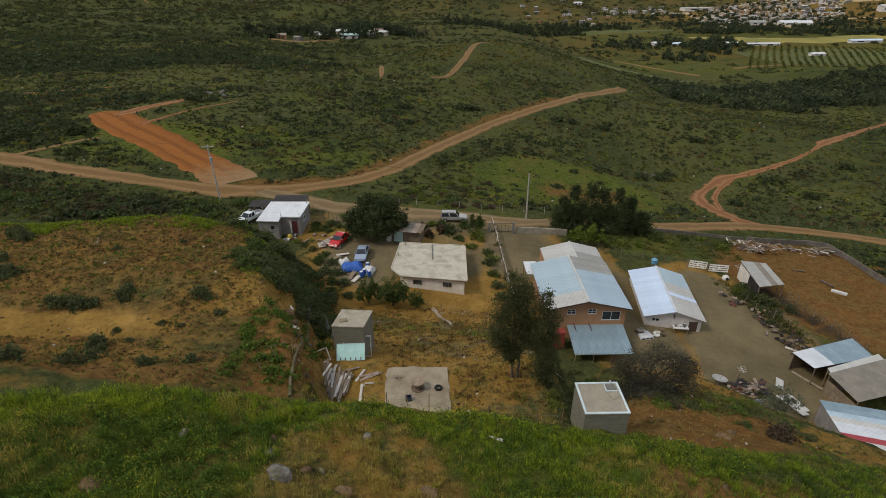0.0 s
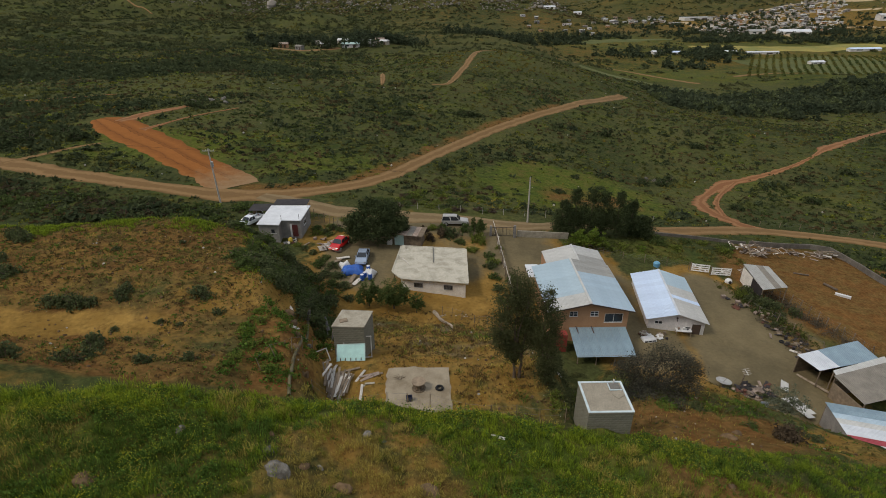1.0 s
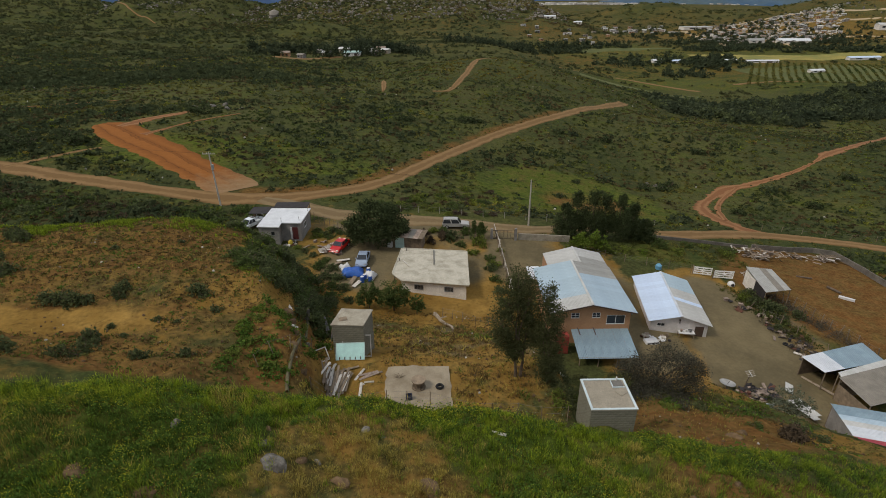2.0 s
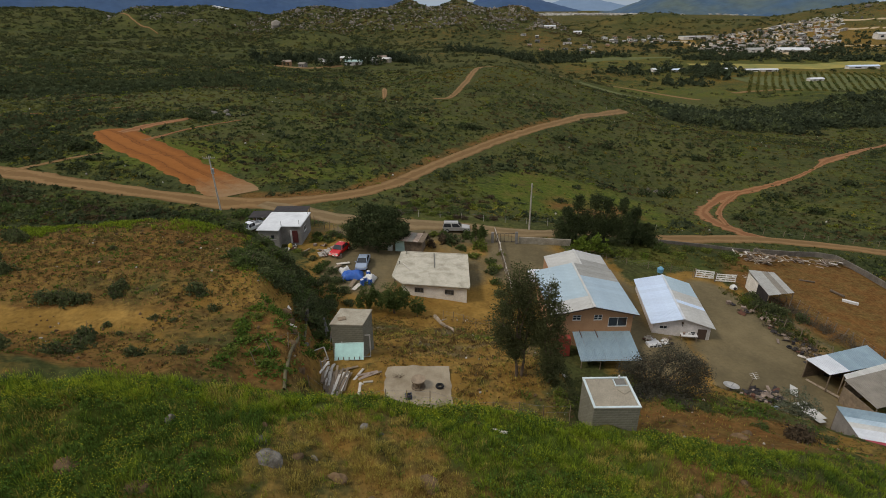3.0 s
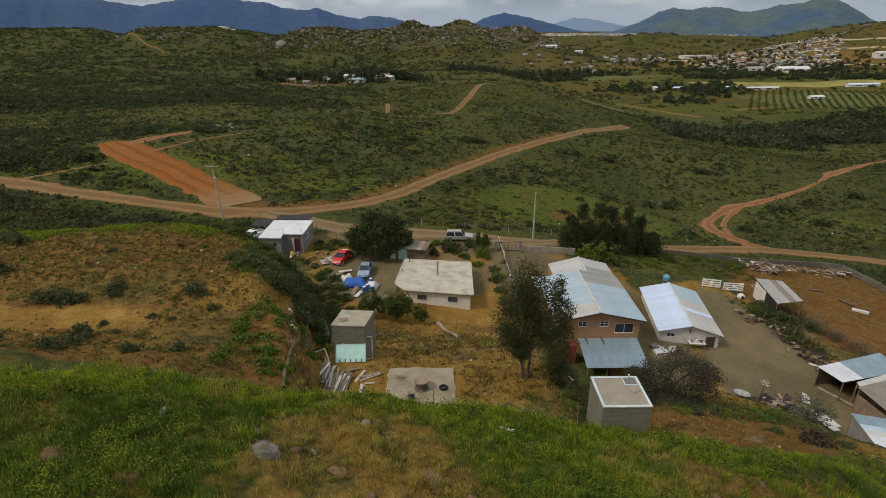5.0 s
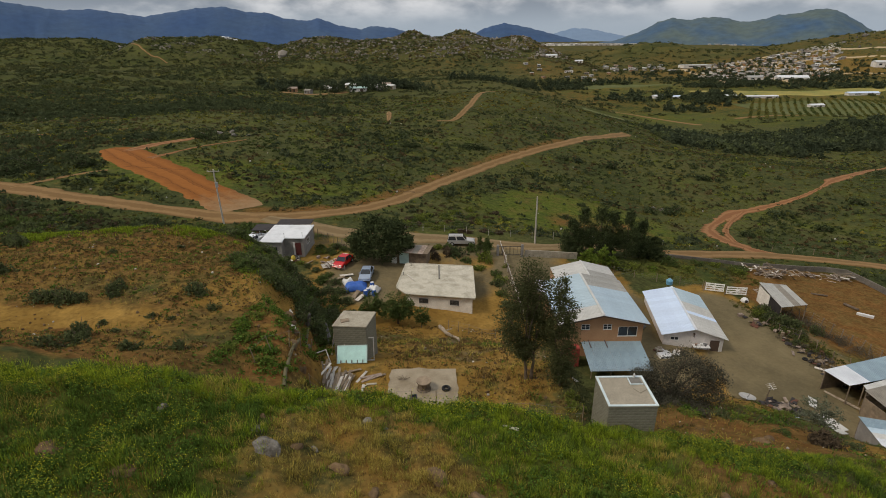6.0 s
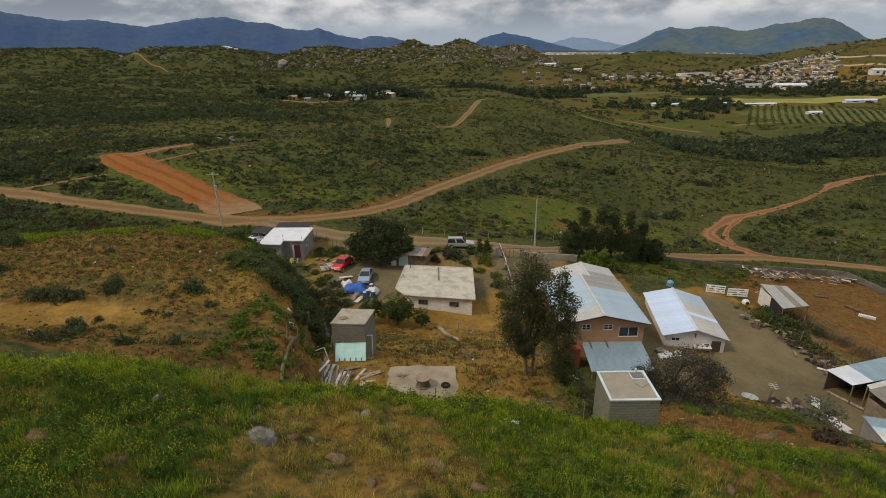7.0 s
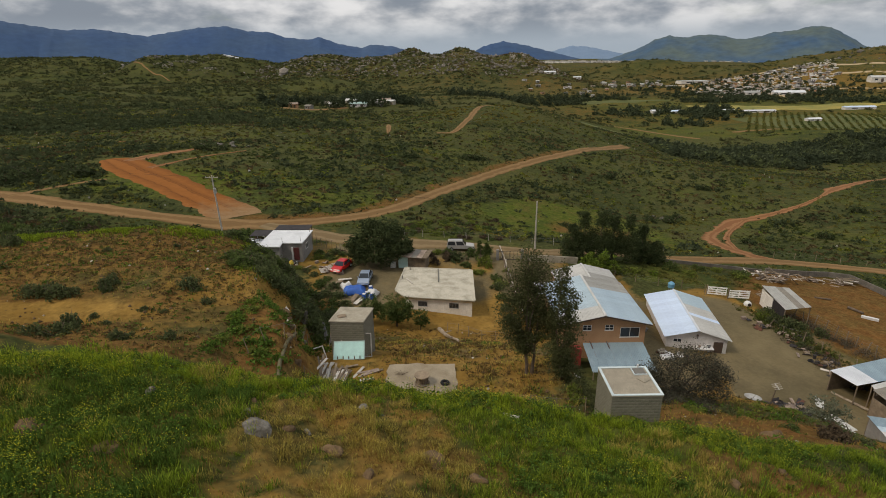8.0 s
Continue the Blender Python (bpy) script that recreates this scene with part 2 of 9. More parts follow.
M["leaf_olive"] = mat("olive_leaves", (0.072, 0.082, 0.034), (0.108, 0.112, 0.046), 0.8, 0.08, 0.75, island=0.3, bump=0, through_light=0.45)
# Far chaparral and woodland: green with distance haze added as extra blue.
M["scrub_far"] = mat("far_chaparral", (0.064, 0.078, 0.034), (0.100, 0.102, 0.042), 60.0, 0.5, 0.8, island=0.3, bump=0, through_light=0.3)
M["wood_far"] = mat("dark_woodland", (0.046, 0.060, 0.033), (0.069, 0.082, 0.042), 20.0, 0.08, 0.75, island=0.3, bump=0, through_light=0.35)
M["glass"] = mat("dark_window_glass", (0.03, 0.035, 0.04), (0.02, 0.024, 0.03), 1.0, 0.3, 0.08, bump=0, grain=0.1)
M["frame_white"] = mat("white_frame", (0.68, 0.67, 0.65), None, 1.0, 0.1, 0.5, grain=0.05, bump=0)
M["door_brown"] = mat("brown_door", (0.09, 0.055, 0.04), (0.06, 0.04, 0.03), 0.6, 0.05, 0.6)


def ground_material():
    m = bpy.data.materials.new("open_ground")
    m.use_nodes = True
    t, nodes = m.node_tree, m.node_tree.nodes
    b = nodes["Principled BSDF"]
    tex = nodes.new("ShaderNodeTexCoord")
    att = nodes.new("ShaderNodeAttribute")
    att.attribute_name = "cover"
    sep = nodes.new("ShaderNodeSeparateColor")
    t.links.new(att.outputs["Color"], sep.inputs[0])

    def noise_at(metres, detail=6.0, rough=0.62):
        n = nodes.new("ShaderNodeTexNoise")
        n.inputs["Scale"].default_value, n.inputs["Detail"].default_value, n.inputs["Roughness"].default_value = 1 / metres, detail, rough
        t.links.new(tex.outputs["Object"], n.inputs["Vector"])
        return n.outputs[0]

    def maths(op, a, c):
        n = nodes.new("ShaderNodeMath")
        n.operation = op
        for i, v in enumerate((a, c)):
            if isinstance(v, (int, float)):
                n.inputs[i].default_value = v
            else:
                t.links.new(v, n.inputs[i])
        return n.outputs[0]

    def ramp(v, a, c, ca, cb):
        n = nodes.new("ShaderNodeValToRGB")
        n.color_ramp.elements[0].position, n.color_ramp.elements[1].position = a, c
        n.color_ramp.elements[0].color, n.color_ramp.elements[1].color = (*ca, 1), (*cb, 1)
        t.links.new(v, n.inputs[0])
        return n.outputs[0]

    def mix(f, a, c):
        n = nodes.new("ShaderNodeMixRGB")
        for k, v in (("Fac", f), ("Color1", a), ("Color2", c)):
            t.links.new(v, n.inputs[k])
        return n.outputs[0]

    def ragged(mask, n, width=0.5):
        """A land-cover mask whose border is broken up by noise."""
        v = maths("ADD", mask, maths("MULTIPLY", maths("SUBTRACT", n, 0.5), 1.5))
        r = nodes.new("ShaderNodeMapRange")
        r.interpolation_type = "SMOOTHSTEP"
        r.inputs["From Min"].default_value, r.inputs["From Max"].default_value = 0.5 - width / 2, 0.5 + width / 2
        t.links.new(v, r.inputs["Value"])
        return r.outputs[0]
    n300, n60, n9, n2, n04 = noise_at(300, 4), noise_at(60), noise_at(9), noise_at(2.2), noise_at(0.4, 4)
    # The dark tone's blue is raised in place of distance haze.
    dark = ramp(n60, 0.42, 0.58, (0.036, 0.046, 0.017), (0.068, 0.072, 0.025))
    lit = ramp(n9, 0.35, 0.65, (0.086, 0.064, 0.026), (0.056, 0.066, 0.018))
    scrub = mix(ramp(n300, 0.42, 0.60, (0.25, 0.25, 0.25), (0.9, 0.9, 0.9)), dark, mix(ramp(n2, 0.40, 0.62, (0, 0, 0), (1, 1, 1)), dark, lit))
    lush = mix(ramp(n2, 0.38, 0.62, (0, 0, 0), (1, 1, 1)), ramp(n9, 0.35, 0.65, (0.052, 0.078, 0.011), (0.082, 0.100, 0.016)), ramp(n9, 0.4, 0.6, (0.078, 0.096, 0.016), (0.090, 0.078, 0.022)))
    dirt = mix(ramp(n2, 0.35, 0.65, (0, 0, 0), (1, 1, 1)), ramp(n9, 0.35, 0.65, (0.335, 0.205, 0.058), (0.222, 0.131, 0.032)), ramp(n04, 0.3, 0.7, (0.204, 0.116, 0.027), (0.122, 0.070, 0.017)))
    pale = mix(ramp(n9, 0.42, 0.60, (0, 0, 0), (1, 1, 1)), ramp(n2, 0.35, 0.65, (0.190, 0.150, 0.082), (0.150, 0.118, 0.064)), ramp(n2, 0.35, 0.65, (0.142, 0.114, 0.064), (0.108, 0.088, 0.049)))
    red = mix(ramp(n2, 0.40, 0.62, (0, 0, 0), (1, 1, 1)), ramp(n9, 0.3, 0.7, (0.178, 0.084, 0.026), (0.124, 0.066, 0.022)), ramp(n04, 0.3, 0.7, (0.105, 0.072, 0.022), (0.135, 0.078, 0.028)))
    col = mix(ragged(sep.outputs[1], n9), scrub, lush)
    col = mix(ragged(sep.outputs[2], n9), col, red)
    col = mix(ragged(sep.outputs[0], n2), col, dirt)

    def scaled(v, f):
        n = nodes.new("ShaderNodeVectorMath")
        n.operation = "SCALE"
        t.links.new(v, n.inputs[0])
        t.links.new(f, n.inputs["Scale"])
        return n.outputs[0]
    n11 = noise_at(1.1, 5)
    col = scaled(col, maths("MAXIMUM", 0.25, maths("ADD", -0.45, maths("ADD", maths("MULTIPLY", n04, 1.5), maths("MULTIPLY", n11, 1.5)))))
    pale = scaled(pale, maths("ADD", 0.62, maths("ADD", maths("MULTIPLY", n04, 0.5), maths("MULTIPLY", n11, 0.3))))
    t.links.new(mix(ragged(att.outputs["Alpha"], n9), col, pale), b.inputs["Base Color"])
    b.inputs["Roughness"].default_value, b.inputs["Specular IOR Level"].default_value = 1.0, 0.03
    bp = nodes.new("ShaderNodeBump")
    bp.inputs["Strength"].default_value, bp.inputs["Distance"].default_value = 0.7, 0.16
    t.links.new(maths("ADD", n04, maths("MULTIPLY", n2, 2.0)), bp.inputs["Height"])
    t.links.new(bp.outputs[0], b.inputs["Normal"])
    return m


M["ground"] = ground_material()


def track_material(name, packed, loose, verge, rut=0.5):
    """Dirt worn pale in two wheel tracks, looser in the middle and dark at the verges."""
    m = bpy.data.materials.new(name)
    m.use_nodes = True
    t, nodes = m.node_tree, m.node_tree.nodes
    b = nodes["Principled BSDF"]
    att, tex = nodes.new("ShaderNodeAttribute"), nodes.new("ShaderNodeTexCoord")
    att.attribute_name = "across"
    ns = []
    for size, detail in ((5.0, 6.0), (0.7, 5.0), (0.16, 3.0)):
        k = nodes.new("ShaderNodeTexNoise")
        k.inputs["Scale"].default_value, k.inputs["Detail"].default_value, k.inputs["Roughness"].default_value = 1 / size, detail, 0.62
        t.links.new(tex.outputs["Object"], k.inputs["Vector"])
        ns.append(k.outputs[0])

    def maths(op, a, c):
        n = nodes.new("ShaderNodeMath")
        n.operation = op
        for i, v in enumerate((a, c)):
            if isinstance(v, (int, float)):
                n.inputs[i].default_value = v
            else:
                t.links.new(v, n.inputs[i])
        return n.outputs[0]
    u = maths("ADD", maths("ABSOLUTE", att.outputs["Fac"], 0), maths("MULTIPLY", maths("SUBTRACT", ns[0], 0.5), 1.1))
    u = maths("ADD", u, maths("MULTIPLY", maths("SUBTRACT", ns[1], 0.5), 0.35))
    ramp = nodes.new("ShaderNodeValToRGB")
    el = ramp.color_ramp.elements
    el[0].position, el[0].color = 0.0, (*loose, 1)
    el[1].position, el[1].color = 1.0, (*verge, 1)
    for p, c in ((0.22, loose), (0.38, packed), (0.58, packed), (0.78, loose)):
        e = el.new(p)
        e.color = (*c, 1)
    t.links.new(u, ramp.inputs[0])
    sc = nodes.new("ShaderNodeVectorMath")
    sc.operation = "SCALE"
    t.links.new(ramp.outputs[0], sc.inputs[0])
    t.links.new(maths("ADD", 0.72, maths("MULTIPLY", maths("ADD", ns[1], ns[2]), 0.28)), sc.inputs["Scale"])
    t.links.new(sc.outputs[0], b.inputs["Base Color"])
    b.inputs["Roughness"].default_value, b.inputs["Specular IOR Level"].default_value = 0.95, 0.15
    bp = nodes.new("ShaderNodeBump")
    bp.inputs["Strength"].default_value, bp.inputs["Distance"].default_value = 0.5, 0.06
    t.links.new(ns[1], bp.inputs["Height"])
    t.links.new(bp.outputs[0], b.inputs["Normal"])
    return m


M["road"] = track_material("worn_dirt_road", (0.236, 0.142, 0.060), (0.172, 0.100, 0.039), (0.092, 0.064, 0.023))
M["orange"] = track_material("worn_orange_dirt", (0.272, 0.138, 0.060), (0.205, 0.090, 0.036), (0.100, 0.064, 0.025))
M["lane"] = track_material("sandy_lane", (0.225, 0.160, 0.082), (0.172, 0.118, 0.058), (0.105, 0.076, 0.034))


def scraped_material():
    """Bare orange subsoil with thin dark machine ruts and a sandy end."""
    m = bpy.data.materials.new("scraped_orange_earth")
    m.use_nodes = True
    t, nodes = m.node_tree, m.node_tree.nodes
    b = nodes["Principled BSDF"]
    att, end, tex = nodes.new("ShaderNodeAttribute"), nodes.new("ShaderNodeAttribute"), nodes.new("ShaderNodeTexCoord")
    att.attribute_name, end.attribute_name = "across", "along"
    ns = []
    for size in (26.0, 1.6, 0.3):
        k = nodes.new("ShaderNodeTexNoise")
        k.inputs["Scale"].default_value, k.inputs["Detail"].default_value, k.inputs["Roughness"].default_value = 1 / size, 5.0, 0.62
        t.links.new(tex.outputs["Object"], k.inputs["Vector"])
        ns.append(k.outputs[0])

    def maths(op, a, c):
        n = nodes.new("ShaderNodeMath")
        n.operation = op
        for i, v in enumerate((a, c)):
            if isinstance(v, (int, float)):
                n.inputs[i].default_value = v
            else:
                t.links.new(v, n.inputs[i])
        return n.outputs[0]
    u = maths("ADD", maths("MULTIPLY", att.outputs["Fac"], 0.5), 0.5)
    u = maths("ADD", u, maths("ADD", maths("MULTIPLY", maths("SUBTRACT", ns[0], 0.5), 0.22), maths("MULTIPLY", maths("SUBTRACT", ns[1], 0.5), 0.13)))
    ramp = nodes.new("ShaderNodeValToRGB")
    el = ramp.color_ramp.elements
    light, mid, rut = (0.262, 0.102, 0.028), (0.205, 0.078, 0.023), (0.088, 0.038, 0.016)
    el[0].position, el[0].color = 0.0, (0.16, 0.085, 0.03, 1)
    el[1].position, el[1].color = 1.0, (0.18, 0.085, 0.03, 1)
    for q, c in ((0.10, mid), (0.28, light), (0.392, mid), (0.40, rut), (0.408, mid), (0.455, mid), (0.463, rut), (0.471, light), (0.66, light), (0.712, mid), (0.72, rut), (0.728, mid), (0.90, light)):
        el.new(q).color = (*c, 1)
    t.links.new(u, ramp.inputs[0])
    sand = nodes.new("ShaderNodeMixRGB")
    sand.inputs["Color2"].default_value = (0.26, 0.165, 0.085, 1)
    t.links.new(ramp.outputs[0], sand.inputs["Color1"])
    r = nodes.new("ShaderNodeMapRange")
    r.inputs["From Min"].default_value, r.inputs["From Max"].default_value = 0.80, 0.98
    t.links.new(maths("ADD", end.outputs["Fac"], maths("MULTIPLY", maths("SUBTRACT", ns[1], 0.5), 0.25)), r.inputs["Value"])
    t.links.new(r.outputs[0], sand.inputs["Fac"])
    sc = nodes.new("ShaderNodeVectorMath")
    sc.operation = "SCALE"
    t.links.new(sand.outputs[0], sc.inputs[0])
    t.links.new(maths("ADD", 0.66, maths("MULTIPLY", maths("ADD", ns[1], ns[2]), 0.34)), sc.inputs["Scale"])
    t.links.new(sc.outputs[0], b.inputs["Base Color"])
    b.inputs["Roughness"].default_value, b.inputs["Specular IOR Level"].default_value = 1.0, 0.05
    return m


M["scraped"] = scraped_material()
# Paler blue: thicker distance haze put into the base colour.
M["mountain_faint"] = mat("haze_pale_mountain", (0.155, 0.225, 0.330), (0.170, 0.240, 0.340), 330, 45, 1.0, grain=0.05, bump=0)
M["rock_brown"] = mat("brown_granite", (0.240, 0.212, 0.178), (0.130, 0.115, 0.096), 60.0, 0.5, 0.92, island=0.35)
M["rock"] = mat("weathered_field_stone", (0.170, 0.156, 0.134), (0.085, 0.075, 0.060), 0.5, 0.05, 0.95, island=0.25, piece=0.15, bump=0.5, spread=(0.4, 0.6))
M["rock_pale"] = mat("pale_field_stone", (0.46, 0.43, 0.37), (0.33, 0.30, 0.25), 3.0, 0.1, 0.92, island=0.3)
M["leaf_grey"] = mat("grey_green_leaves", (0.105, 0.118, 0.070), (0.160, 0.170, 0.115), 0.8, 0.08, 0.75, island=0.35, bump=0, through_light=0.3)
M["rock_soil"] = mat("earth_brown_rock", (0.165, 0.106, 0.055), (0.100, 0.064, 0.034), 0.5, 0.05, 0.95, piece=0.15, bump=0.5)
M["leaf_sage"] = mat("sage_green_leaves", (0.082, 0.102, 0.044), (0.122, 0.138, 0.058), 0.8, 0.08, 0.75, island=0.35, bump=0, through_light=0.45)
M["leaf_purple"] = mat("purplish_olive_leaves", (0.076, 0.070, 0.054), (0.096, 0.092, 0.060), 0.8, 0.08, 0.75, island=0.4, bump=0, through_light=0.3)
M["log"] = mat("bleached_bark", (0.40, 0.33, 0.25), (0.20, 0.15, 0.10), 0.35, 0.03, 0.9, bump=0.4)
M["scrub_gold"] = mat("golden_flowering_scrub", (0.250, 0.185, 0.038), (0.170, 0.150, 0.034), 10.0, 0.08, 0.8, island=0.4, bump=0, through_light=0.3)
M["brush_grey"] = mat("grey_brown_brushwood", (0.115, 0.095, 0.070), (0.080, 0.070, 0.048), 2.0, 0.05, 0.9, island=0.4, bump=0, through_light=0.2)
M["leaf_deep"] = mat("very_dark_leaves", (0.047, 0.063, 0.027), (0.074, 0.090, 0.035), 0.8, 0.08, 0.8, island=0.35, bump=0, through_light=0.25)
# ---------------------------------------------------------------- terrain
def step(a, b, v):
    k = np.clip((np.asarray(v, float) - a) / (b - a), 0, 1)
    return k * k * (3 - 2 * k)


def hill(x, y, cx, cy, h, sx, sy):
    return h * np.exp(-((x - cx) / sx) ** 2 / 2 - ((y - cy) / sy) ** 2 / 2)


def ripple(x, y, size, seed):
    """Smooth uneven ground: a few crossed waves, about -1 to 1."""
    v = 0
    for k in range(5):
        a = seed * 1.7 + k * 2.4
        f = (0.75 + 0.35 * k) / size
        v = v + np.sin((x * math.cos(a) + y * math.sin(a)) * f * 6.283 + seed * 3.1 + k) / (1 + 0.5 * k)
    return v / 2.4


# ridges as (x from, x to, softness, y of the crest, height, half depth, how deep the gullies cut); knolls as (x, y, height, half width, half depth)
RIDGES = [(-340, 262, 95, 1390, 53, 150, 0.55), (-520, -290, 100, 1480, 34, 150, 0.5), (-735, -480, 100, 1400, 57, 170, 0.75), (-1700, -850, 130, 1640, 61, 210, 0.75), (790, 2600, 260, 1270, 71, 190, 0.35)]
KNOLLS = [(-66, 1390, 20, 24, 60), (52, 1390, 22, 27, 60), (205, 1400, 12, 50, 80), (-215, 960, 26, 58, 60), (585, 1520, 34, 75, 90), (470, 1560, 16, 60, 90), (150, 1130, 10, 90, 70), (-120, 1190, 20, 55, 80), (20, 1200, 18, 50, 80), (-640, 1230, 24, 60, 90), (-470, 1190, 16, 70, 90)]


def land(x, y):
    """The height of the natural ground and its terraces at a place."""
    x, y = np.asarray(x, float), np.asarray(y, float)
    # valley floor and wide forms
    z = 0.9 - np.where(x > 0, 9.5, 7.0) * np.tanh(x / 120) * (1 - 0.7 * step(200, 500, y))
    z = z - 18 * step(230, 480, y) - 23 * step(30, 230, x) * step(120, 300, y)
    z = z + hill(x, y, 75, 143, -8, 42, 34) + hill(x, y, 30, 345, 7, 60, 50) + hill(x, y, 48, 345, 6.5, 42, 36) + hill(x, y, -75, 145, 2.5, 30, 30)
    z = z + hill(x, y, -420, 560, 16, 170, 150) + hill(x, y, -190, 235, -6, 60, 60) + hill(x, y, -40, 345, -9, 30, 50) + hill(x, y, 110, 270, -6, 50, 50)
    z = z + (ripple(x, y, 190, 1) * 4 + ripple(x, y, 70, 2) * 1.2) * step(120, 420, y)
    z = z + 6 * step(620, 760, y) * (1 - step(60, 160, x)) + hill(x, y, 16, 88, 1.9, 24, 12)
    # beyond the valley: an open plain, rocky hills, green hills and the built-up slope
    plain = -34 + 3 * ripple(x, y, 700, 5) - 6 * step(40, 260, x) * (1 - step(1100, 1700, y)) - 22 * step(150, 2600, x) * step(1500, 3200, y)
    far = plain
    for x0, x1, soft, yc, h, sy, cut in RIDGES:
        prof = np.exp(-((y - yc + 0.10 * (x - x0)) / sy) ** 2 / 2)
        folds = np.clip(np.abs(ripple(x + 0.25 * y, 0.22 * y, 170, 25)) * 0.75 + np.abs(ripple(x - 0.2 * y, 0.35 * y, 66, 26)) * 0.5, 0, 1)
        far = far + h * step(x0 - soft, x0 + soft, x) * (1 - step(x1 - soft, x1 + soft, x)) * prof * (1 - cut * folds * (1.04 - prof))
    for cx, cy, h, sx, sy in KNOLLS:
        far = far + hill(x, y, cx, cy, h, sx, sy)
    far = far + (ripple(x, y, 120, 6) * 1.2 + ripple(x, y, 55, 7) * 0.9) * (1 - step(1900, 2400, y))
    begin = 600 - 90 * step(40, 160, x) + 70 * step(-150, -300, x)
    z = z + (far - z) * step(0, 1, (y - begin) / 250)
    flat = z
    # earth mound beside the houses
    edge = -13.1 - 0.5 * np.clip(y - 36, -6, 40) + 0.7 * ripple(x, y, 9, 3)
    top = 16.5 + 0.5 * ripple(x, y, 24, 4) + 0.10 * ripple(0.35 * x, y, 3.2, 15) * step(38, 42, y) - 1.4 * np.exp(-((x - edge) / 5) ** 2) - 1.2 * step(44, 58, y)
    mound = (1 - step(edge - 0.5, edge + 8.5 + 0.16 * np.clip(y - 36, 0, 30), x)) * (1 - step(58, 78, y - 0.10 * (x + 30)))
    z = z + (top - z) * mound * step(-160, -110, x)
    # terrace with the slab, and the bank below it
    shelf = step(-15.5, -11.5, x) * (1 - step(9, 14, x)) * (1 - step(34, 62, y + 0.6 * ripple(x, y, 8, 8)))
    z = np.maximum(z, flat + (10.95 - flat) * shelf * 1.0)
    # near hillside
    slope = 17.3 - 0.19 * (x + 1.4) - 0.27 * (y - 19.4) + 0.38 * ripple(x, y, 7, 9) + 0.22 * ripple(x, y, 2.6, 10)
    slope = np.minimum(slope, 24 + 0.2 * ripple(x, y, 30, 3))
    slope = slope - 1.0 * np.exp(-((x + 9) / 3.6) ** 2) * step(22.5, 27.5, y)
    foot = 50 - 1.2 * np.clip(x - 29.5, 0, 60)
    lip = 27.6 - 0.5 * step(8, 16, x) - 2.0 * step(-10, -14, x) + 0.4 * ripple(x, y, 6, 11)
    lip = np.minimum(lip, foot - 9)
    near = 2.8 + 6.5 * step(-11, -17, x)
    run = near + (foot - lip - near) * step(9, 19, x)
    down = np.clip((y - lip) / run, 0, 1)
    down = down * (1 - 0.35 * np.sin(down * 3.1416) * step(9, 19, x))
    z = z + (np.maximum(slope, z) - z) * (1 - down ** 1.15)
    lumps = (1 - step(54, 62, y)) * step(26, 30, y) * (1 - step(-3, -1, -np.hypot((x + 2.1) / 2.0, (y - 34.1) / 2.0)))
    return z + 0.05 * ripple(x, y, 3.1, 12) + 0.06 * lumps * ripple(x, y, 1.7, 13)


def grass_edge(x, y):
    """Where the tall grass of the near hillside ends."""
    return 28.2 - 0.3 * step(8, 16, x) - 0.36 * np.clip(-11 - x, 0, 30) + 0.5 * ripple(x, y, 4, 53)


# ---------------------------------------------------------------- ground sheet
GY = np.concatenate([np.linspace(-90, 7, 30), np.arange(8, 104, 0.45), 104.5 * np.exp(np.arange(0, 306) * 0.012)])
GU = np.linspace(-1, 1, 361)
GU = 0.3 * GU + 0.7 * GU ** 3


def half_width(y):
    return 150 + 0.85 * np.clip(y, 0, None)


GX = half_width(GY)[:, None] * GU[None, :]
GZ = land(GX, np.repeat(GY[:, None], len(GU), 1))


def ground_z(x, y):
    """The height of the ground sheet at a place, or at arrays of places."""
    x, y = np.atleast_1d(np.asarray(x, float)), np.atleast_1d(np.asarray(y, float))
    j = np.clip(np.searchsorted(GY, y) - 1, 0, len(GY) - 2)
    f = np.clip((y - GY[j]) / (GY[j + 1] - GY[j]), 0, 1)

    def on_row(r):
        u = x / half_width(GY[r])
        i = np.clip(np.searchsorted(GU, u) - 1, 0, len(GU) - 2)
        g = np.clip((u - GU[i]) / (GU[i + 1] - GU[i]), 0, 1)
        return GZ[r, i] * (1 - g) + GZ[r, i + 1] * g
    out = on_row(j) * (1 - f) + on_row(j + 1) * f
    return float(out[0]) if out.size == 1 else out


def blob(x, y, cx, cy, rx, ry, soft=0.35):
    """1 inside an ellipse, 0 outside, soft at the rim."""
    return 1 - step(1 - soft, 1 + soft, np.hypot((x - cx) / rx, (y - cy) / ry))


def red_zone(x, y):
    """Bare reddish soil on the bank and the near slope."""
    r = 0.95 * blob(x, y, 20.5, 32.5, 8.5, 5.2, 0.5) + 0.5 * blob(x, y, -1, 16, 5, 5) + 0.9 * blob(x, y, -12.6, 36, 3, 9)
    return r * step(-12, 5, y)


MAIN_ROAD = [(-180, 133, 8), (-120, 117, 7.5), (-92, 110.5, 7), (-77, 105.6, 6), (-64, 102.3, 5.5), (-52, 99.6, 5.5), (-41, 97.6, 7), (-30.5, 99.3, 7), (-22.5, 103.3, 5.5), (-16.4, 108, 5),
    (-10, 116.8, 5), (-2.5, 132.4, 5), (6.8, 150.6, 5), (18.6, 171, 5), (35, 193, 5.5), (52.5, 215.5, 6), (86, 268, 7), (98, 288, 7)]


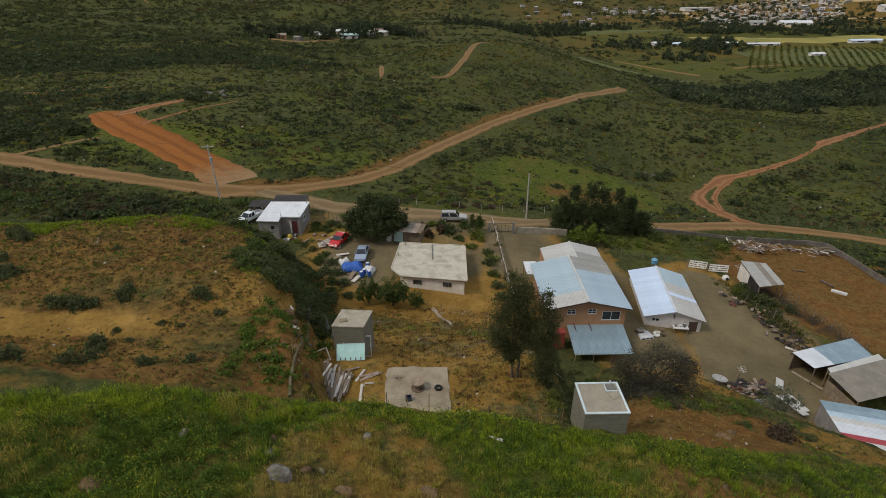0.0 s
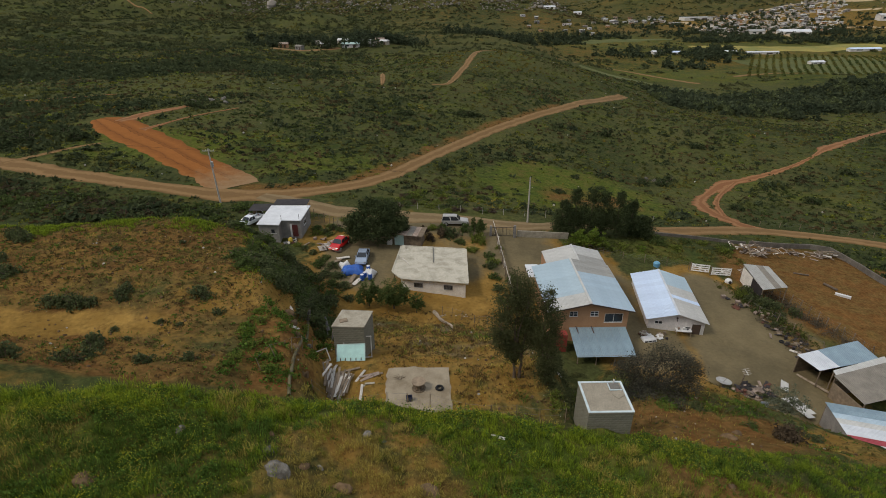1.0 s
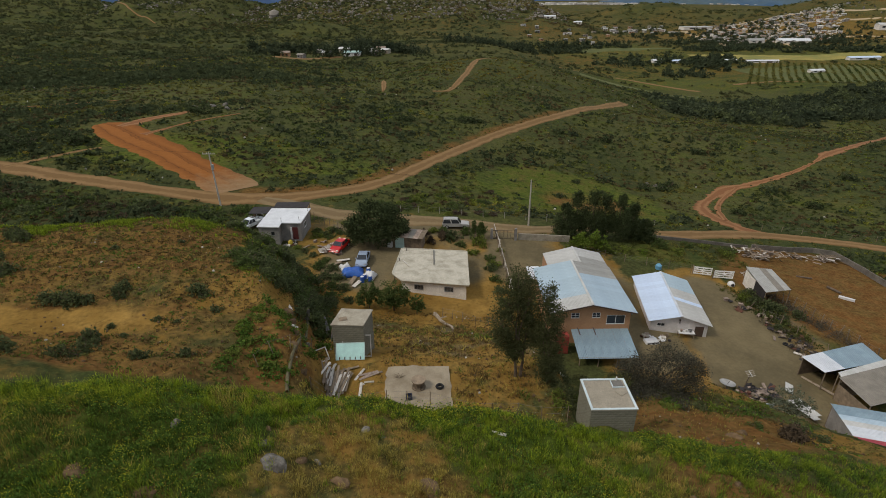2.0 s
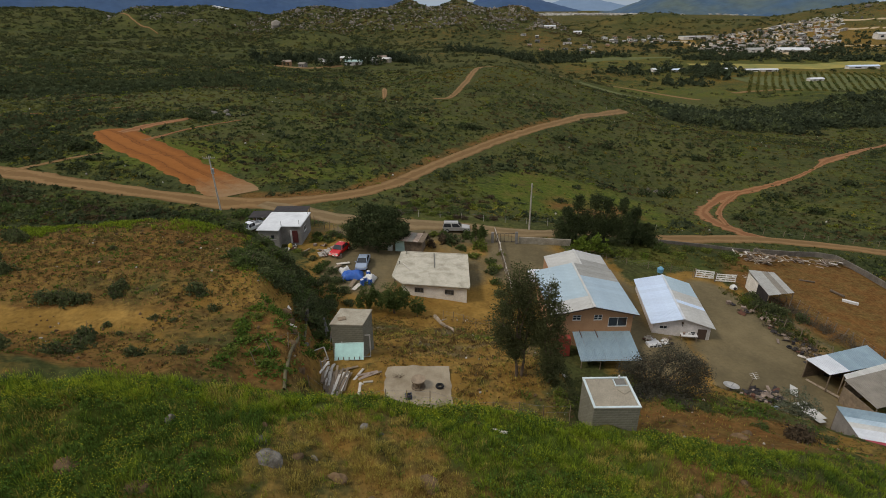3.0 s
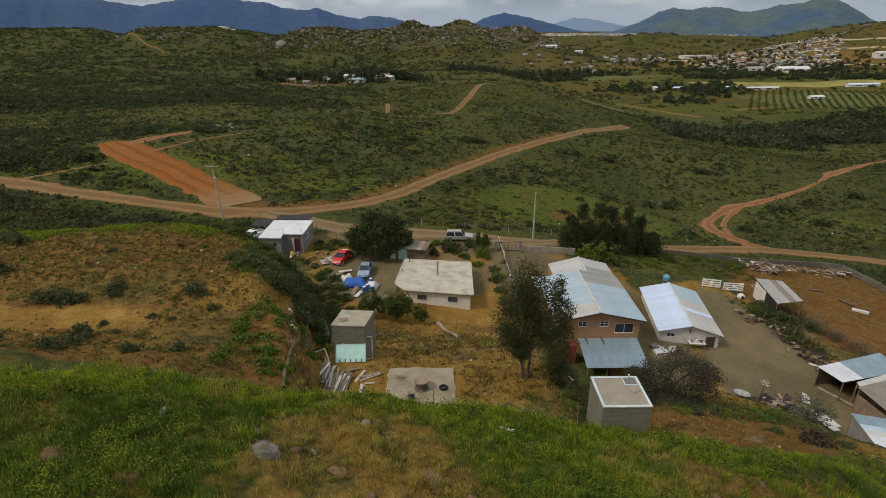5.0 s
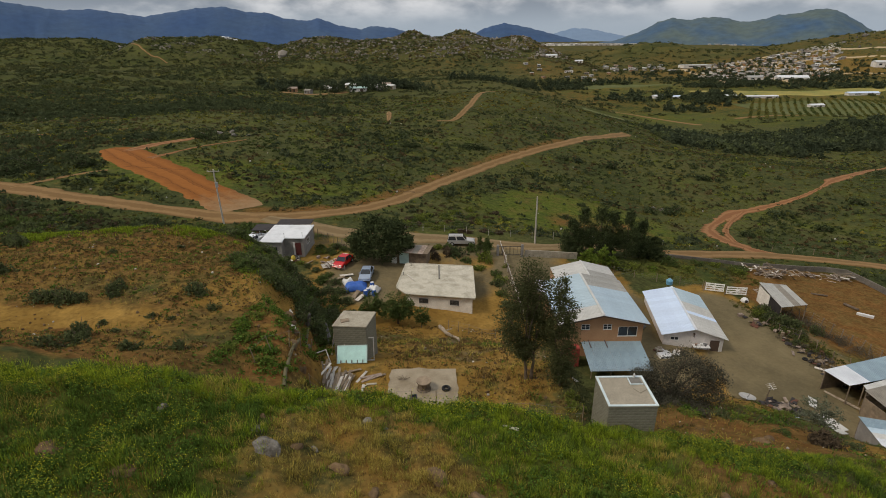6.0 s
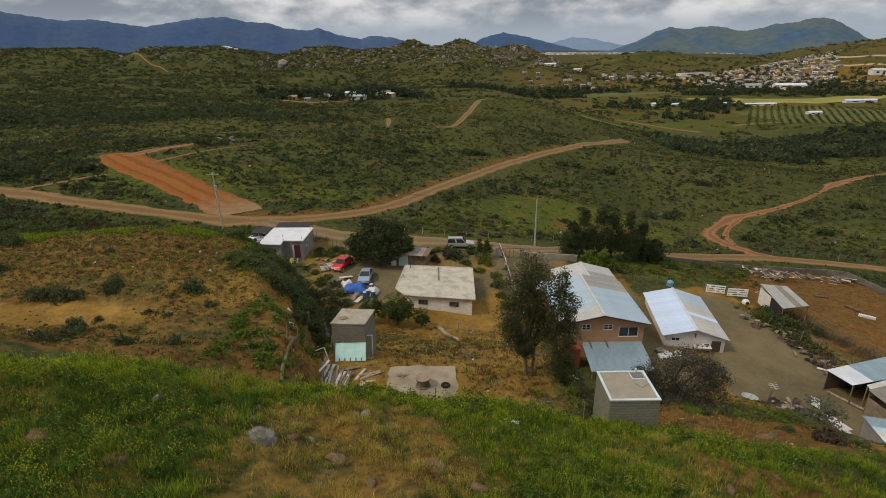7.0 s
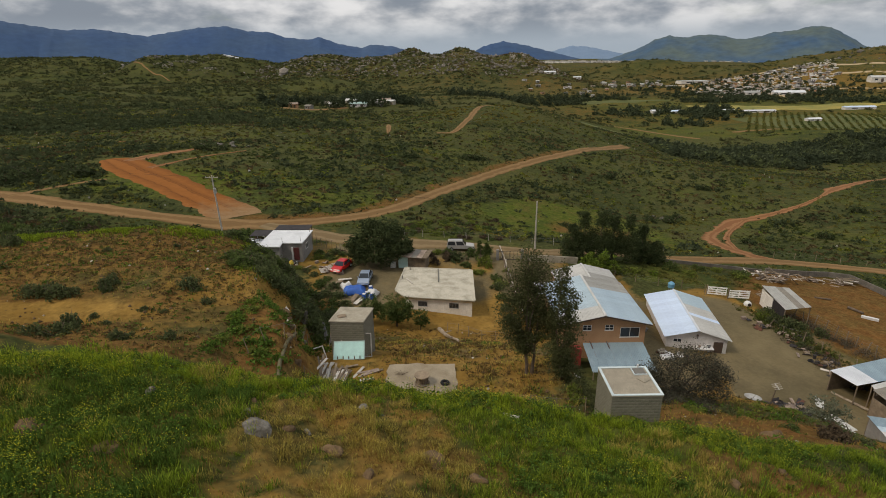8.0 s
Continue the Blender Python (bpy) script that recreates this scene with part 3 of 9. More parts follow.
def above_road(x, y):
    """1 on the cut bank along the far side of the main road."""
    best, side = np.full(np.shape(x), 1e9), np.zeros(np.shape(x))
    for (ax, ay, aw), (bx, by, bw) in zip(MAIN_ROAD, MAIN_ROAD[1:]):
        dx, dy = bx - ax, by - ay
        s = np.clip(((x - ax) * dx + (y - ay) * dy) / (dx * dx + dy * dy), 0, 1)
        d = np.hypot(x - ax - dx * s, y - ay - dy * s) - (aw + bw) / 4
        cross = dx * (y - ay) - dy * (x - ax)
        side = np.where(d < best, cross, side)
        best = np.minimum(best, d)
    return (side > 0) * (1 - step(1.0, 5.0, best)) * step(-48, -36, x) * (1 - step(40, 70, x))


def cover(x, y):
    """Land cover: bare dirt, lush green and red soil."""
    dirt = 0.12 + 0.10 * step(45, 30, y) + 0 * x
    dirt = np.maximum(dirt, 0.50 * blob(x, y, -5.5, 16.2, 4.2, 2.4) + 0.35 * blob(x, y, -12.2, 15.2, 0.7, 2.2) + 0.25 * blob(x, y, 11.5, 21.5, 2.2, 3.4))
    dirt = np.maximum(dirt, 0.95 * blob(x, y, -8, 74, 13, 17) + 0.9 * blob(x, y, 4, 62, 10, 9))
    dirt = np.maximum(dirt, 0.68 * blob(x, y, -1, 42, 13, 14))
    dirt = np.maximum(dirt, blob(x, y, 12, 78, 9, 11) + blob(x, y, 40, 56, 10, 14, 0.3) + blob(x, y, 40, 68, 7, 10, 0.3) + blob(x, y, 33, 46, 8, 7))
    dirt = np.maximum(dirt, 0.6 * blob(x, y, -20, 83, 6, 6) + 0.75 * blob(x, y, 24, 62, 6, 22) + 0.2 * blob(x, y, 14, 46, 6, 6) + 0.6 * blob(x, y, 33, 32, 5, 5))
    dirt = np.maximum(dirt, 0.38 * blob(x, y, -34, 42, 30, 20))
    dirt = np.maximum(dirt, 0.95 * blob(x, y + 0.5 * ripple(x, y, 9, 22), -44, 36.3, 26, 2.3, 0.5))
    dirt = np.maximum(dirt, 0.30 * blob(x, y, -21, 28.6, 12, 3.4) + 0.6 * blob(x, y, -18, 42, 3, 5) + 0.85 * blob(x, y, -20.5, 56, 2.2, 3.2) + 0.95 * blob(x, y, -15.8, 45, 1.8, 4.5))
    dirt = np.maximum(dirt, 0.50 * blob(x, y, 620, 1040, 250, 190, 0.5) + 0.34 * blob(x, y, 240, 960, 140, 120, 0.5) + 0.20 * blob(x, y, 560, 2000, 700, 900, 0.4))
    dirt = np.maximum(dirt, 0.35 * blob(x, y, -12, 37, 3, 8))
    dirt = np.maximum(dirt, 0.3 * blob(x, y, -11.6, 34, 1.8, 8))
    # Sunlight on the far right plain, painted as a share of paler dirt.
    dirt = np.maximum(dirt, (0.26 + 0.14 * ripple(x, y, 120, 27)) * step(400, 560, y) * step(20, 160, x))
    lush = 0.30 + 0.1 * ripple(x, y, 55, 21) + 0.5 * blob(x, y, 30, 122, 24, 20) + 0.3 * blob(x, y, -50, 125, 40, 14)
    dry = blob(x, y, -4.8, 20.2, 5.6, 6.4, 0.4)
    lush = np.maximum(lush, (0.80 + 0.3 * (x < -9)) * step(0.6, -0.6, y - grass_edge(x, y)) * step(22, 10, x) * (1 - 0.75 * dry))
    dirt = np.maximum(dirt, 0.55 * dry)
    lush = np.maximum(lush, 0.5 * blob(x, y, 36, 84, 14, 6))
    lush = np.maximum(lush, 0.5 * step(400, 500, y) * step(60, 160, x) * (1 - step(820, 980, y)))
    red = np.maximum(red_zone(x, y), 0.62 * above_road(x, y))
    red = np.maximum(red, 0.62 * blob(x, y, -38, 44, 36, 20) * (y > 26))
    stony = blob(x, y, -80, 1330, 330, 270, 0.35)
    red = np.maximum(red, np.maximum(0.30 * stony, 0.95 * blob(x, y, 63, 73, 17, 19, 0.2)))
    red = np.maximum(red, (0.30 + 0.14 * ripple(x, y, 260, 23)) * step(330, 620, y) * (0.3 + 0.7 * step(-420, 60, x)))
    red = np.maximum(red, 0.75 * blob(x, y, -21, 29.8, 12, 3.4) + 0.55 * blob(x, y, 34, 116, 14, 9) + 0.4 * blob(x, y, 13, 22.5, 3.5, 4.5) + 0.6 * blob(x, y, 19, 22.3, 6, 2.6, 0.6))
    return dirt, lush, red


def sandy(x, y):
    """Pale sandy yards and drives."""
    s = blob(x, y, 12, 77, 5, 10) + blob(x, y, 39, 55, 7.5, 12, 0.3) + blob(x, y, 40.5, 67, 5, 9, 0.3) + blob(x, y, 36, 47, 6, 5)
    inner = (x > -11) * (x < 9) * step(37, 40, y) * (1 - step(54, 58, y))
    s = np.maximum(s, inner * (0.36 + 0.30 * ripple(x, y, 5.5, 28)))
    s = np.maximum(s, 0.8 * blob(x, y, -3, 86, 20, 4.5, 0.5) + 0.7 * blob(x, y, 13, 82, 7, 6, 0.5))
    s = np.maximum(s, 0.62 * blob(x, y, 24, 64, 7, 16) + 0.55 * blob(x, y, 2, 76, 10, 9) + 0.5 * blob(x, y, 27, 55, 5, 5) + 0.5 * blob(x, y, 47, 60, 4, 12))
    return np.clip(np.maximum(s, 0.85 * blob(x, y, -11, 74, 8, 10)), 0, 1) * 0.95


def grid_mesh(name, xs, ys, zs):
    rows, cols = xs.shape
    me = bpy.data.meshes.new(name)
    co = np.stack([xs, ys, zs], -1).reshape(-1, 3)
    idx = np.arange(rows * cols).reshape(rows, cols)
    quads = np.stack([idx[:-1, :-1], idx[:-1, 1:], idx[1:, 1:], idx[1:, :-1]], -1).reshape(-1, 4)
    me.vertices.add(len(co))
    me.vertices.foreach_set("co", co.ravel())
    me.loops.add(quads.size)
    me.loops.foreach_set("vertex_index", quads.ravel().astype(np.int32))
    me.polygons.add(len(quads))
    me.polygons.foreach_set("loop_start", np.arange(0, quads.size, 4, dtype=np.int32))
    me.update()
    me.validate()
    me.polygons.foreach_set("use_smooth", np.ones(len(me.polygons), bool))
    return me


YY = np.repeat(GY[:, None], len(GU), 1)
ground_mesh = grid_mesh("ground", GX, YY, GZ)
layer = ground_mesh.color_attributes.new("cover", "FLOAT_COLOR", "POINT")
layer.data.foreach_set("color", np.stack([*cover(GX, YY), sandy(GX, YY)], -1).astype(np.float32).ravel())
ground_mesh.materials.append(M["ground"])
ground = tagged(new("ground", ground_mesh), "open scrubland with bare dirt yards, grassy slope and green hills", "ground", kind="structure")


TRACKS = []                     # centre points and half widths of all tracks


def ribbon(name, line, material, label, lift=0.05, category="road", step_m=2.0, ragged=1.0):
    """A dirt track laid on the ground along a line of (x, y, width)."""
    pts = []
    n = len(line)
    for k in range(n - 1):
        a, b, c, d = (np.array(line[min(max(k + o, 0), n - 1)], float) for o in (-1, 0, 1, 2))
        m = max(2, int(np.hypot(*(c - b)[:2]) / step_m))
        for s in np.arange(m) / m:
            pts.append(0.5 * (2 * b + (c - a) * s + (2 * a - 5 * b + 4 * c - d) * s ** 2 + (3 * b - a - 3 * c + d) * s ** 3))
    pts.append(np.array(line[-1], float))
    pts = np.array(pts)
    TRACKS.append(pts)
    way = np.gradient(pts[:, :2], axis=0)
    way /= np.linalg.norm(way, axis=1)[:, None]
    side = np.stack([way[:, 1], -way[:, 0]], 1)
    us = np.linspace(-1, 1, 13)
    jag = 1 + 0.10 * ripple(pts[:, 0], pts[:, 1], 7, 31) + 0.05 * ripple(pts[:, 0], pts[:, 1], 2.5, 32)
    bite = 0.24 * ripple(pts[:, 0:1], pts[:, 1:2] + 40 * np.sign(us)[None], 5.5, 33) + 0.17 * ripple(pts[:, 0:1], pts[:, 1:2] + 40 * np.sign(us)[None], 2.3, 34)
    bite = ragged * bite * np.minimum(1, 4 / pts[:, 2:3])
    reach = us[None] * (pts[:, 2] * jag)[:, None] / 2 * (1 + bite * np.abs(us)[None] ** 2)
    xs = pts[:, 0:1] + side[:, 0:1] * reach
    ys = pts[:, 1:2] + side[:, 1:2] * reach
    zs = ground_z(xs.ravel(), ys.ravel()).reshape(xs.shape) + lift * (1 + np.clip(ys, 0, 250) / 150) * (1 - 2.2 * np.abs(us[None]) ** 6) - 0.03 * np.exp(-((np.abs(us[None]) - 0.45) / 0.12) ** 2)
    me = grid_mesh(name, xs, ys, zs)
    me.attributes.new("across", "FLOAT", "POINT").data.foreach_set("value", np.broadcast_to(us, xs.shape).astype(np.float32).ravel())
    me.attributes.new("along", "FLOAT", "POINT").data.foreach_set("value", np.broadcast_to(np.linspace(0, 1, len(pts))[:, None], xs.shape).astype(np.float32).ravel())
    me.materials.append(material)
    return tagged(new(name, me), label, category, kind="structure")


ribbon("road", MAIN_ROAD, M["road"], "pale packed dirt road across the scrubland")
ribbon("road", [(-34, 98, 4.5), (-28, 95.6, 5.5), (-22.5, 93.2, 6), (-17.5, 91.2, 6), (-11.9, 90.2, 6), (-5.1, 89.4, 6), (2.3, 88.6, 5.6), (8.3, 87.9, 5.2), (15.4, 87.4, 4.4), (19.5, 88.6, 4.4), (25.4, 91.2, 4.5), (34.5, 93.2, 4.5), (46.2, 95.8, 4.5), (52, 98.2, 3.5)], M["lane"], "narrow sandy lane in front of the house gates", lift=0.09)
ribbon("road", [(41, 94.6, 3.0), (46.2, 95.8, 5.5), (55.0, 99.4, 6), (61.0, 101.4, 6.5), (66.2, 102.4, 6.5), (70.9, 102.3, 6.5), (75, 101.4, 6), (79.1, 100.4, 6), (82.7, 98.8, 5.5), (86, 97.1, 5.5), (95, 92, 5), (120, 78, 5)], M["road"], "orange-brown dirt lane past the corral", lift=0.11)
ribbon("track", [(67, 104, 7), (65.6, 109.0, 5.2), (64.4, 117.0, 5.2), (66.8, 127.6, 4.2), (72.4, 135.4, 3.2), (81.6, 145.2, 5.5), (92.2, 150.4, 3.4), (107, 158, 2.4), (118.6, 165.6, 1.5), (127, 173, 2.2), (134, 179, 5.5), (156, 197, 3.4), (218, 258, 3.6), (300, 330, 4)], M["orange"], "rutted orange dirt track winding through scrub", step_m=1.0, ragged=2.2)
ribbon("track", [(86, 147, 2.0), (77.5, 137.4, 1.6), (71.5, 128.5, 1.8), (68.6, 122, 1.6), (66, 114, 1.8)], M["orange"], "second wheel track where the orange track forks", lift=0.10, step_m=1.0, ragged=2.5)
ribbon("clearing", [(-90.5, 146.5, 5.5), (-87, 144, 10), (-80, 137, 12.5), (-72.5, 130, 12.5), (-63, 122.5, 11.5), (-54.5, 115, 11), (-46.5, 108.6, 11), (-41.8, 104.2, 11.5), (-40, 102.4, 11)], M["scraped"], "scraped bare orange earth clearing beside the road", lift=0.05, step_m=1.2)

ribbon("track", [(-2, 229, 1.6), (4, 232, 2.4), (7.5, 243, 3), (11.5, 262, 3.4), (16, 288, 3.8), (21, 316, 4), (27, 338, 4), (36, 346, 3)], M["road"], "pale dirt track climbing the far rise", 0.07)
ribbon("track", [(-22, 224, 0.8), (-22.4, 232, 2.2), (-23.4, 244, 2.8), (-24.4, 254, 2.4), (-25, 262, 0.8)], M["road"], "short bare orange scar on the far rise", 0.07)
ribbon("track", [(-84, 143, 4), (-82.4, 147, 5.5), (-80.6, 152.8, 5.5), (-76.5, 160.7, 4.5), (-73, 168, 2.5)], M["orange"], "orange dirt track leading off through scrub", 0.07, step_m=1.0, ragged=2.4)
ribbon("track", [(-74, 135, 4), (-71.5, 140, 1.8), (-68.3, 148.7, 1.1), (-64, 157, 1.0), (-59.6, 164.8, 0.9)], M["orange"], "thin orange footpath through scrub", 0.07, step_m=1.0, ragged=2.4)
ribbon("track", [(-91, 110.5, 2.4), (-87.7, 114, 2.0), (-82.9, 119.9, 1.5), (-78, 123.8, 1.4)], M["road"], "narrow side track leaving the road", 0.07)
ribbon("track", [(-150, 186, 0.8), (-128, 190, 1.1), (-112, 195, 0.9)], M["orange"], "faint orange scar in the scrub", 0.07, step_m=1.0, ragged=2.6)
ribbon("track", [(120, 560, 6), (180, 520, 6), (225, 470, 5)], M["road"], "dirt track edging a distant field", 0.07, step_m=8)
ribbon("track", [(270, 505, 5), (320, 520, 6), (345, 520, 5)], M["road"], "pale dirt lane below the far vineyard", 0.07, step_m=8)


def part(name, bm, material, parent, label=""):
    """Link a bmesh as one mesh object under a thing or under a part."""
    me = bpy.data.meshes.new(name)
    bm.to_mesh(me)
    bm.free()
    me.materials.append(material)
    ob = new(name, me)
    ob.parent = parent
    return tagged(ob, label) if label else ob


def thing(name, m, label, category, group="", kind=""):
    ob = new(name)
    ob.empty_display_size = 0.3
    ob.matrix_world = m
    return tagged(ob, label, category, group, kind)


def box(bm, x0, x1, y0, y1, z0, z1, m=None):
    vs = bmesh.ops.create_cube(bm, size=1)["verts"]
    for v in vs:
        v.co = Vector((x0 + (v.co.x + 0.5) * (x1 - x0), y0 + (v.co.y + 0.5) * (y1 - y0), z0 + (v.co.z + 0.5) * (z1 - z0)))
        if m:
            v.co = m @ v.co
    return vs


# ---------------------------------------------------------------- far mountains
def mountain_range(label, radius, line, base, depth, shade, seed):
    """A range on an arc about the valley. line: the crest as (azimuth in degrees, height)."""
    az0, hs = np.array(line).T
    deg = np.linspace(az0[0], az0[-1], int(60 + 14 * (az0[-1] - az0[0])))
    az = np.radians(deg)
    ts = np.linspace(0, 1, 28)[:, None]
    crest = np.interp(deg, az0, hs)
    soft = np.exp(-np.linspace(-2, 2, 9) ** 2)
    crest = np.convolve(np.pad(crest, 4, "edge"), soft / soft.sum(), "valid")
    fine = sum(np.sin(deg * f + f * 2.3 + seed) / f for f in (5.3, 9.7, 17.1, 29.0))
    fine = (np.clip(crest - base, 0, 80) / 80) * 9 * fine
    lean = deg[None] + 5.0 * (1 - ts) + 0.5 * np.sin(deg[None] * 1.1)
    spurs = np.abs(ripple(lean, ts * 3 + 0 * lean, 4.6, seed)) * 0.75 + np.abs(ripple(lean, ts * 5 + 0 * lean, 1.7, seed + 1)) * 0.4
    prof = np.sin(np.clip(ts * 1.6, 0, 1) * math.pi / 2) ** 1.25 * np.where(ts > 0.65, np.cos((ts - 0.65) / 0.35 * 1.4), 1)
    zs = base + np.maximum(crest[None] - base, 0) * prof * (1 - 0.13 * np.clip(spurs, 0, 1) * (1.03 - prof)) - 25 * (1 - prof) + fine[None] * prof ** 10
    r = radius + depth * (ts - 0.65) + 0 * deg[None]
    me = grid_mesh("mountain_range", r * np.sin(az)[None], r * np.cos(az)[None], zs)
    me.materials.append(shade)
    return tagged(new("backdrop", me), label, "mountains", kind="structure")


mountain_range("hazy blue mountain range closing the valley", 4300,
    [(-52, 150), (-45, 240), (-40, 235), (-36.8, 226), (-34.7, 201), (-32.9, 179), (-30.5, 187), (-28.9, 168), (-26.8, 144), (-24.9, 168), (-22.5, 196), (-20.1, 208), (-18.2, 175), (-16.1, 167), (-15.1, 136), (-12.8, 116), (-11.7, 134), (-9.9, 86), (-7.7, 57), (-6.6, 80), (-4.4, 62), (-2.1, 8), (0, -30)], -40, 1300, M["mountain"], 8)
mountain_range("cone-shaped mountain in the distance, coloured dark haze blue", 4200, [(1.5, -40), (3.0, 0), (4.4, 57), (6.3, 89), (8.5, 60), (12.4, -12), (14, -40)], -45, 700, M["mountain"], 12)
mountain_range("hills on the horizon, coloured pale haze blue", 4600, [(8, -40), (10.2, -7), (12.9, 52), (14.5, 45), (16.6, 10), (18.7, -24), (20, -40)], -45, 700, M["mountain_faint"], 15)
mountain_range("green mountains beyond the far plain, coloured with blue haze", 4000,
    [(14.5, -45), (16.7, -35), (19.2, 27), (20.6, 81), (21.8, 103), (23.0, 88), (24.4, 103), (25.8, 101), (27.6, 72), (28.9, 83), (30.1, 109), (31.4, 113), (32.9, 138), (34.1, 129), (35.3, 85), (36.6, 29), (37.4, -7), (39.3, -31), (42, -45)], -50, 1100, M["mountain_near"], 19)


# ---------------------------------------------------------------- shaping helpers
def tube(bm, p0, p1, r0, r1=None, seg=8, caps=True):
    p0, p1 = Vector(p0), Vector(p1)
    r1 = r0 if r1 is None else r1
    q = (p1 - p0).to_track_quat("Z", "Y").to_matrix()
    rings = []
    for p, r in ((p0, r0), (p1, r1)):
        rings.append([bm.verts.new(p + q @ Vector((r * math.cos(a), r * math.sin(a), 0))) for a in (2 * math.pi * k / seg for k in range(seg))])
    for k in range(seg):
        bm.faces.new((rings[0][k], rings[0][(k + 1) % seg], rings[1][(k + 1) % seg], rings[1][k]))
    if caps:
        bm.faces.new(rings[0][::-1])
        bm.faces.new(rings[1])


def beam(bm, p0, p1, w, h, roll=0.0):
    """A squared timber from p0 to p1, w wide and h high."""
    p0, p1 = Vector(p0), Vector(p1)
    d = p1 - p0
    q = d.to_track_quat("X", "Z").to_matrix() @ Matrix.Rotation(roll, 3, "X")
    box(bm, 0, d.length, -w / 2, w / 2, -h / 2, h / 2, Matrix.Translation(p0) @ q.to_4x4())


def prism(bm, pts, z0, z1):
    lo = [bm.verts.new((x, y, z0)) for x, y in pts]
    hi = [bm.verts.new((x, y, z1)) for x, y in pts]
    n = len(pts)
    fs = [bm.faces.new(lo[::-1]), bm.faces.new(hi)]
    for k in range(n):
        fs.append(bm.faces.new((lo[k], lo[(k + 1) % n], hi[(k + 1) % n], hi[k])))
    bmesh.ops.recalc_face_normals(bm, faces=fs)


def soften(bm, w=0.01, seg=1):
    bmesh.ops.bevel(bm, geom=list(bm.edges), offset=w, segments=seg, affect="EDGES", clamp_overlap=True)


def made(fn, *a, bevel=0.0):
    bm = bmesh.new()
    fn(bm, *a)
    if bevel:
        soften(bm, bevel)
    return bm


def boxed(x0, x1, y0, y1, z0, z1, bevel=0.01):
    return made(box, x0, x1, y0, y1, z0, z1, bevel=bevel)


def wall_with_holes(bm, x0, x1, z0, z1, y0, y1, holes):
    """A wall along x with openings (x0, x1, z0, z1) cut right through its thickness."""
    xs = sorted({x0, x1, *(v for h in holes for v in h[:2])})
    zs = sorted({z0, z1, *(v for h in holes for v in h[2:])})
    for a, b in zip(xs, xs[1:]):
        for c, d in zip(zs, zs[1:]):
            mx, mz = (a + b) / 2, (c + d) / 2
            if not any(h[0] < mx < h[1] and h[2] < mz < h[3] for h in holes):
                box(bm, a, b, y0, y1, c, d)
    bmesh.ops.remove_doubles(bm, verts=list(bm.verts), dist=0.0005)
    seen = {}
    for f in bm.faces:
        seen.setdefault(tuple(round(v, 3) for v in f.calc_center_median()), []).append(f)
    bmesh.ops.delete(bm, geom=[f for fs in seen.values() if len(fs) > 1 for f in fs], context="FACES_ONLY")


def window(parent, x0, x1, z0, z1, y, panes=2, m=None, glass=None, bars=0):
    """A framed window in the plane y of its house, facing -y."""
    w = part("window", boxed(x0 - 0.04, x1 + 0.04, y - 0.03, y + 0.05, z0 - 0.05, z0, 0.005), M["frame_white"], parent)
    bm = bmesh.new()
    for a, b, c, d in ((x0, x1, z0, z0 + 0.05), (x0, x1, z1 - 0.05, z1), (x0, x0 + 0.05, z0 + 0.05, z1 - 0.05), (x1 - 0.05, x1, z0 + 0.05, z1 - 0.05)):
        box(bm, a, b, y - 0.02, y + 0.05, c, d)
    for k in range(1, panes):
        xm = x0 + (x1 - x0) * k / panes
        box(bm, xm - 0.025, xm + 0.025, y - 0.015, y + 0.05, z0 + 0.05, z1 - 0.05)
    for k in range(1, bars + 1):
        zm = z0 + (z1 - z0) * k / (bars + 1)
        box(bm, x0 + 0.05, x1 - 0.05, y - 0.012, y + 0.03, zm - 0.018, zm + 0.018)
    part("frame", bm, m or M["frame_white"], w)
    for k in range(panes):
        a, b = x0 + 0.04 + (x1 - x0 - 0.08) * k / panes, x0 + 0.04 + (x1 - x0 - 0.08) * (k + 1) / panes
        part("pane", boxed(a, b, y + 0.025, y + 0.035, z0 + 0.04, z1 - 0.04, 0), glass or M["glass"], w)
    return w


def quad_mesh(name, quads, material):
    """A mesh of loose leaves of k corners each from an array (n, k, 3)."""
    n, k = quads.shape[:2]
    me = bpy.data.meshes.new(name)
    me.vertices.add(n * k)
    me.vertices.foreach_set("co", np.asarray(quads, np.float32).ravel())
    me.loops.add(n * k)
    me.loops.foreach_set("vertex_index", np.arange(n * k, dtype=np.int32))
    me.polygons.add(n)
    me.polygons.foreach_set("loop_start", np.arange(0, n * k, k, dtype=np.int32))
    me.update()
    me.materials.append(material)
    return me


def leaves(rng, centres, size, up=0.35, long=1.6, corners=4):
    """Leaf-shaped facets of about `size` metres at the centres, turned all ways."""
    n = len(centres)
    a = rng.normal(size=(n, 3))
    a[:, 2] = a[:, 2] * (1 - up)
    a /= np.linalg.norm(a, axis=1)[:, None] + 1e-9
    b = np.cross(a, rng.normal(size=(n, 3)))
    b /= np.linalg.norm(b, axis=1)[:, None] + 1e-9
    s = np.broadcast_to(size, (n,)) * rng.uniform(0.6, 1.4, n)
    a, b = a * (s * long / 2)[:, None], b * (s / 2)[:, None]
    c = np.asarray(centres)
    if corners == 3:
        return np.stack([c - a * 1.1, c + b * 1.2 + 0.3 * a, c - b * 0.9 + 0.9 * a], 1)
    return np.stack([c - a, c + 0.9 * b - 0.1 * a, c + a, c - 0.9 * b - 0.1 * a], 1)


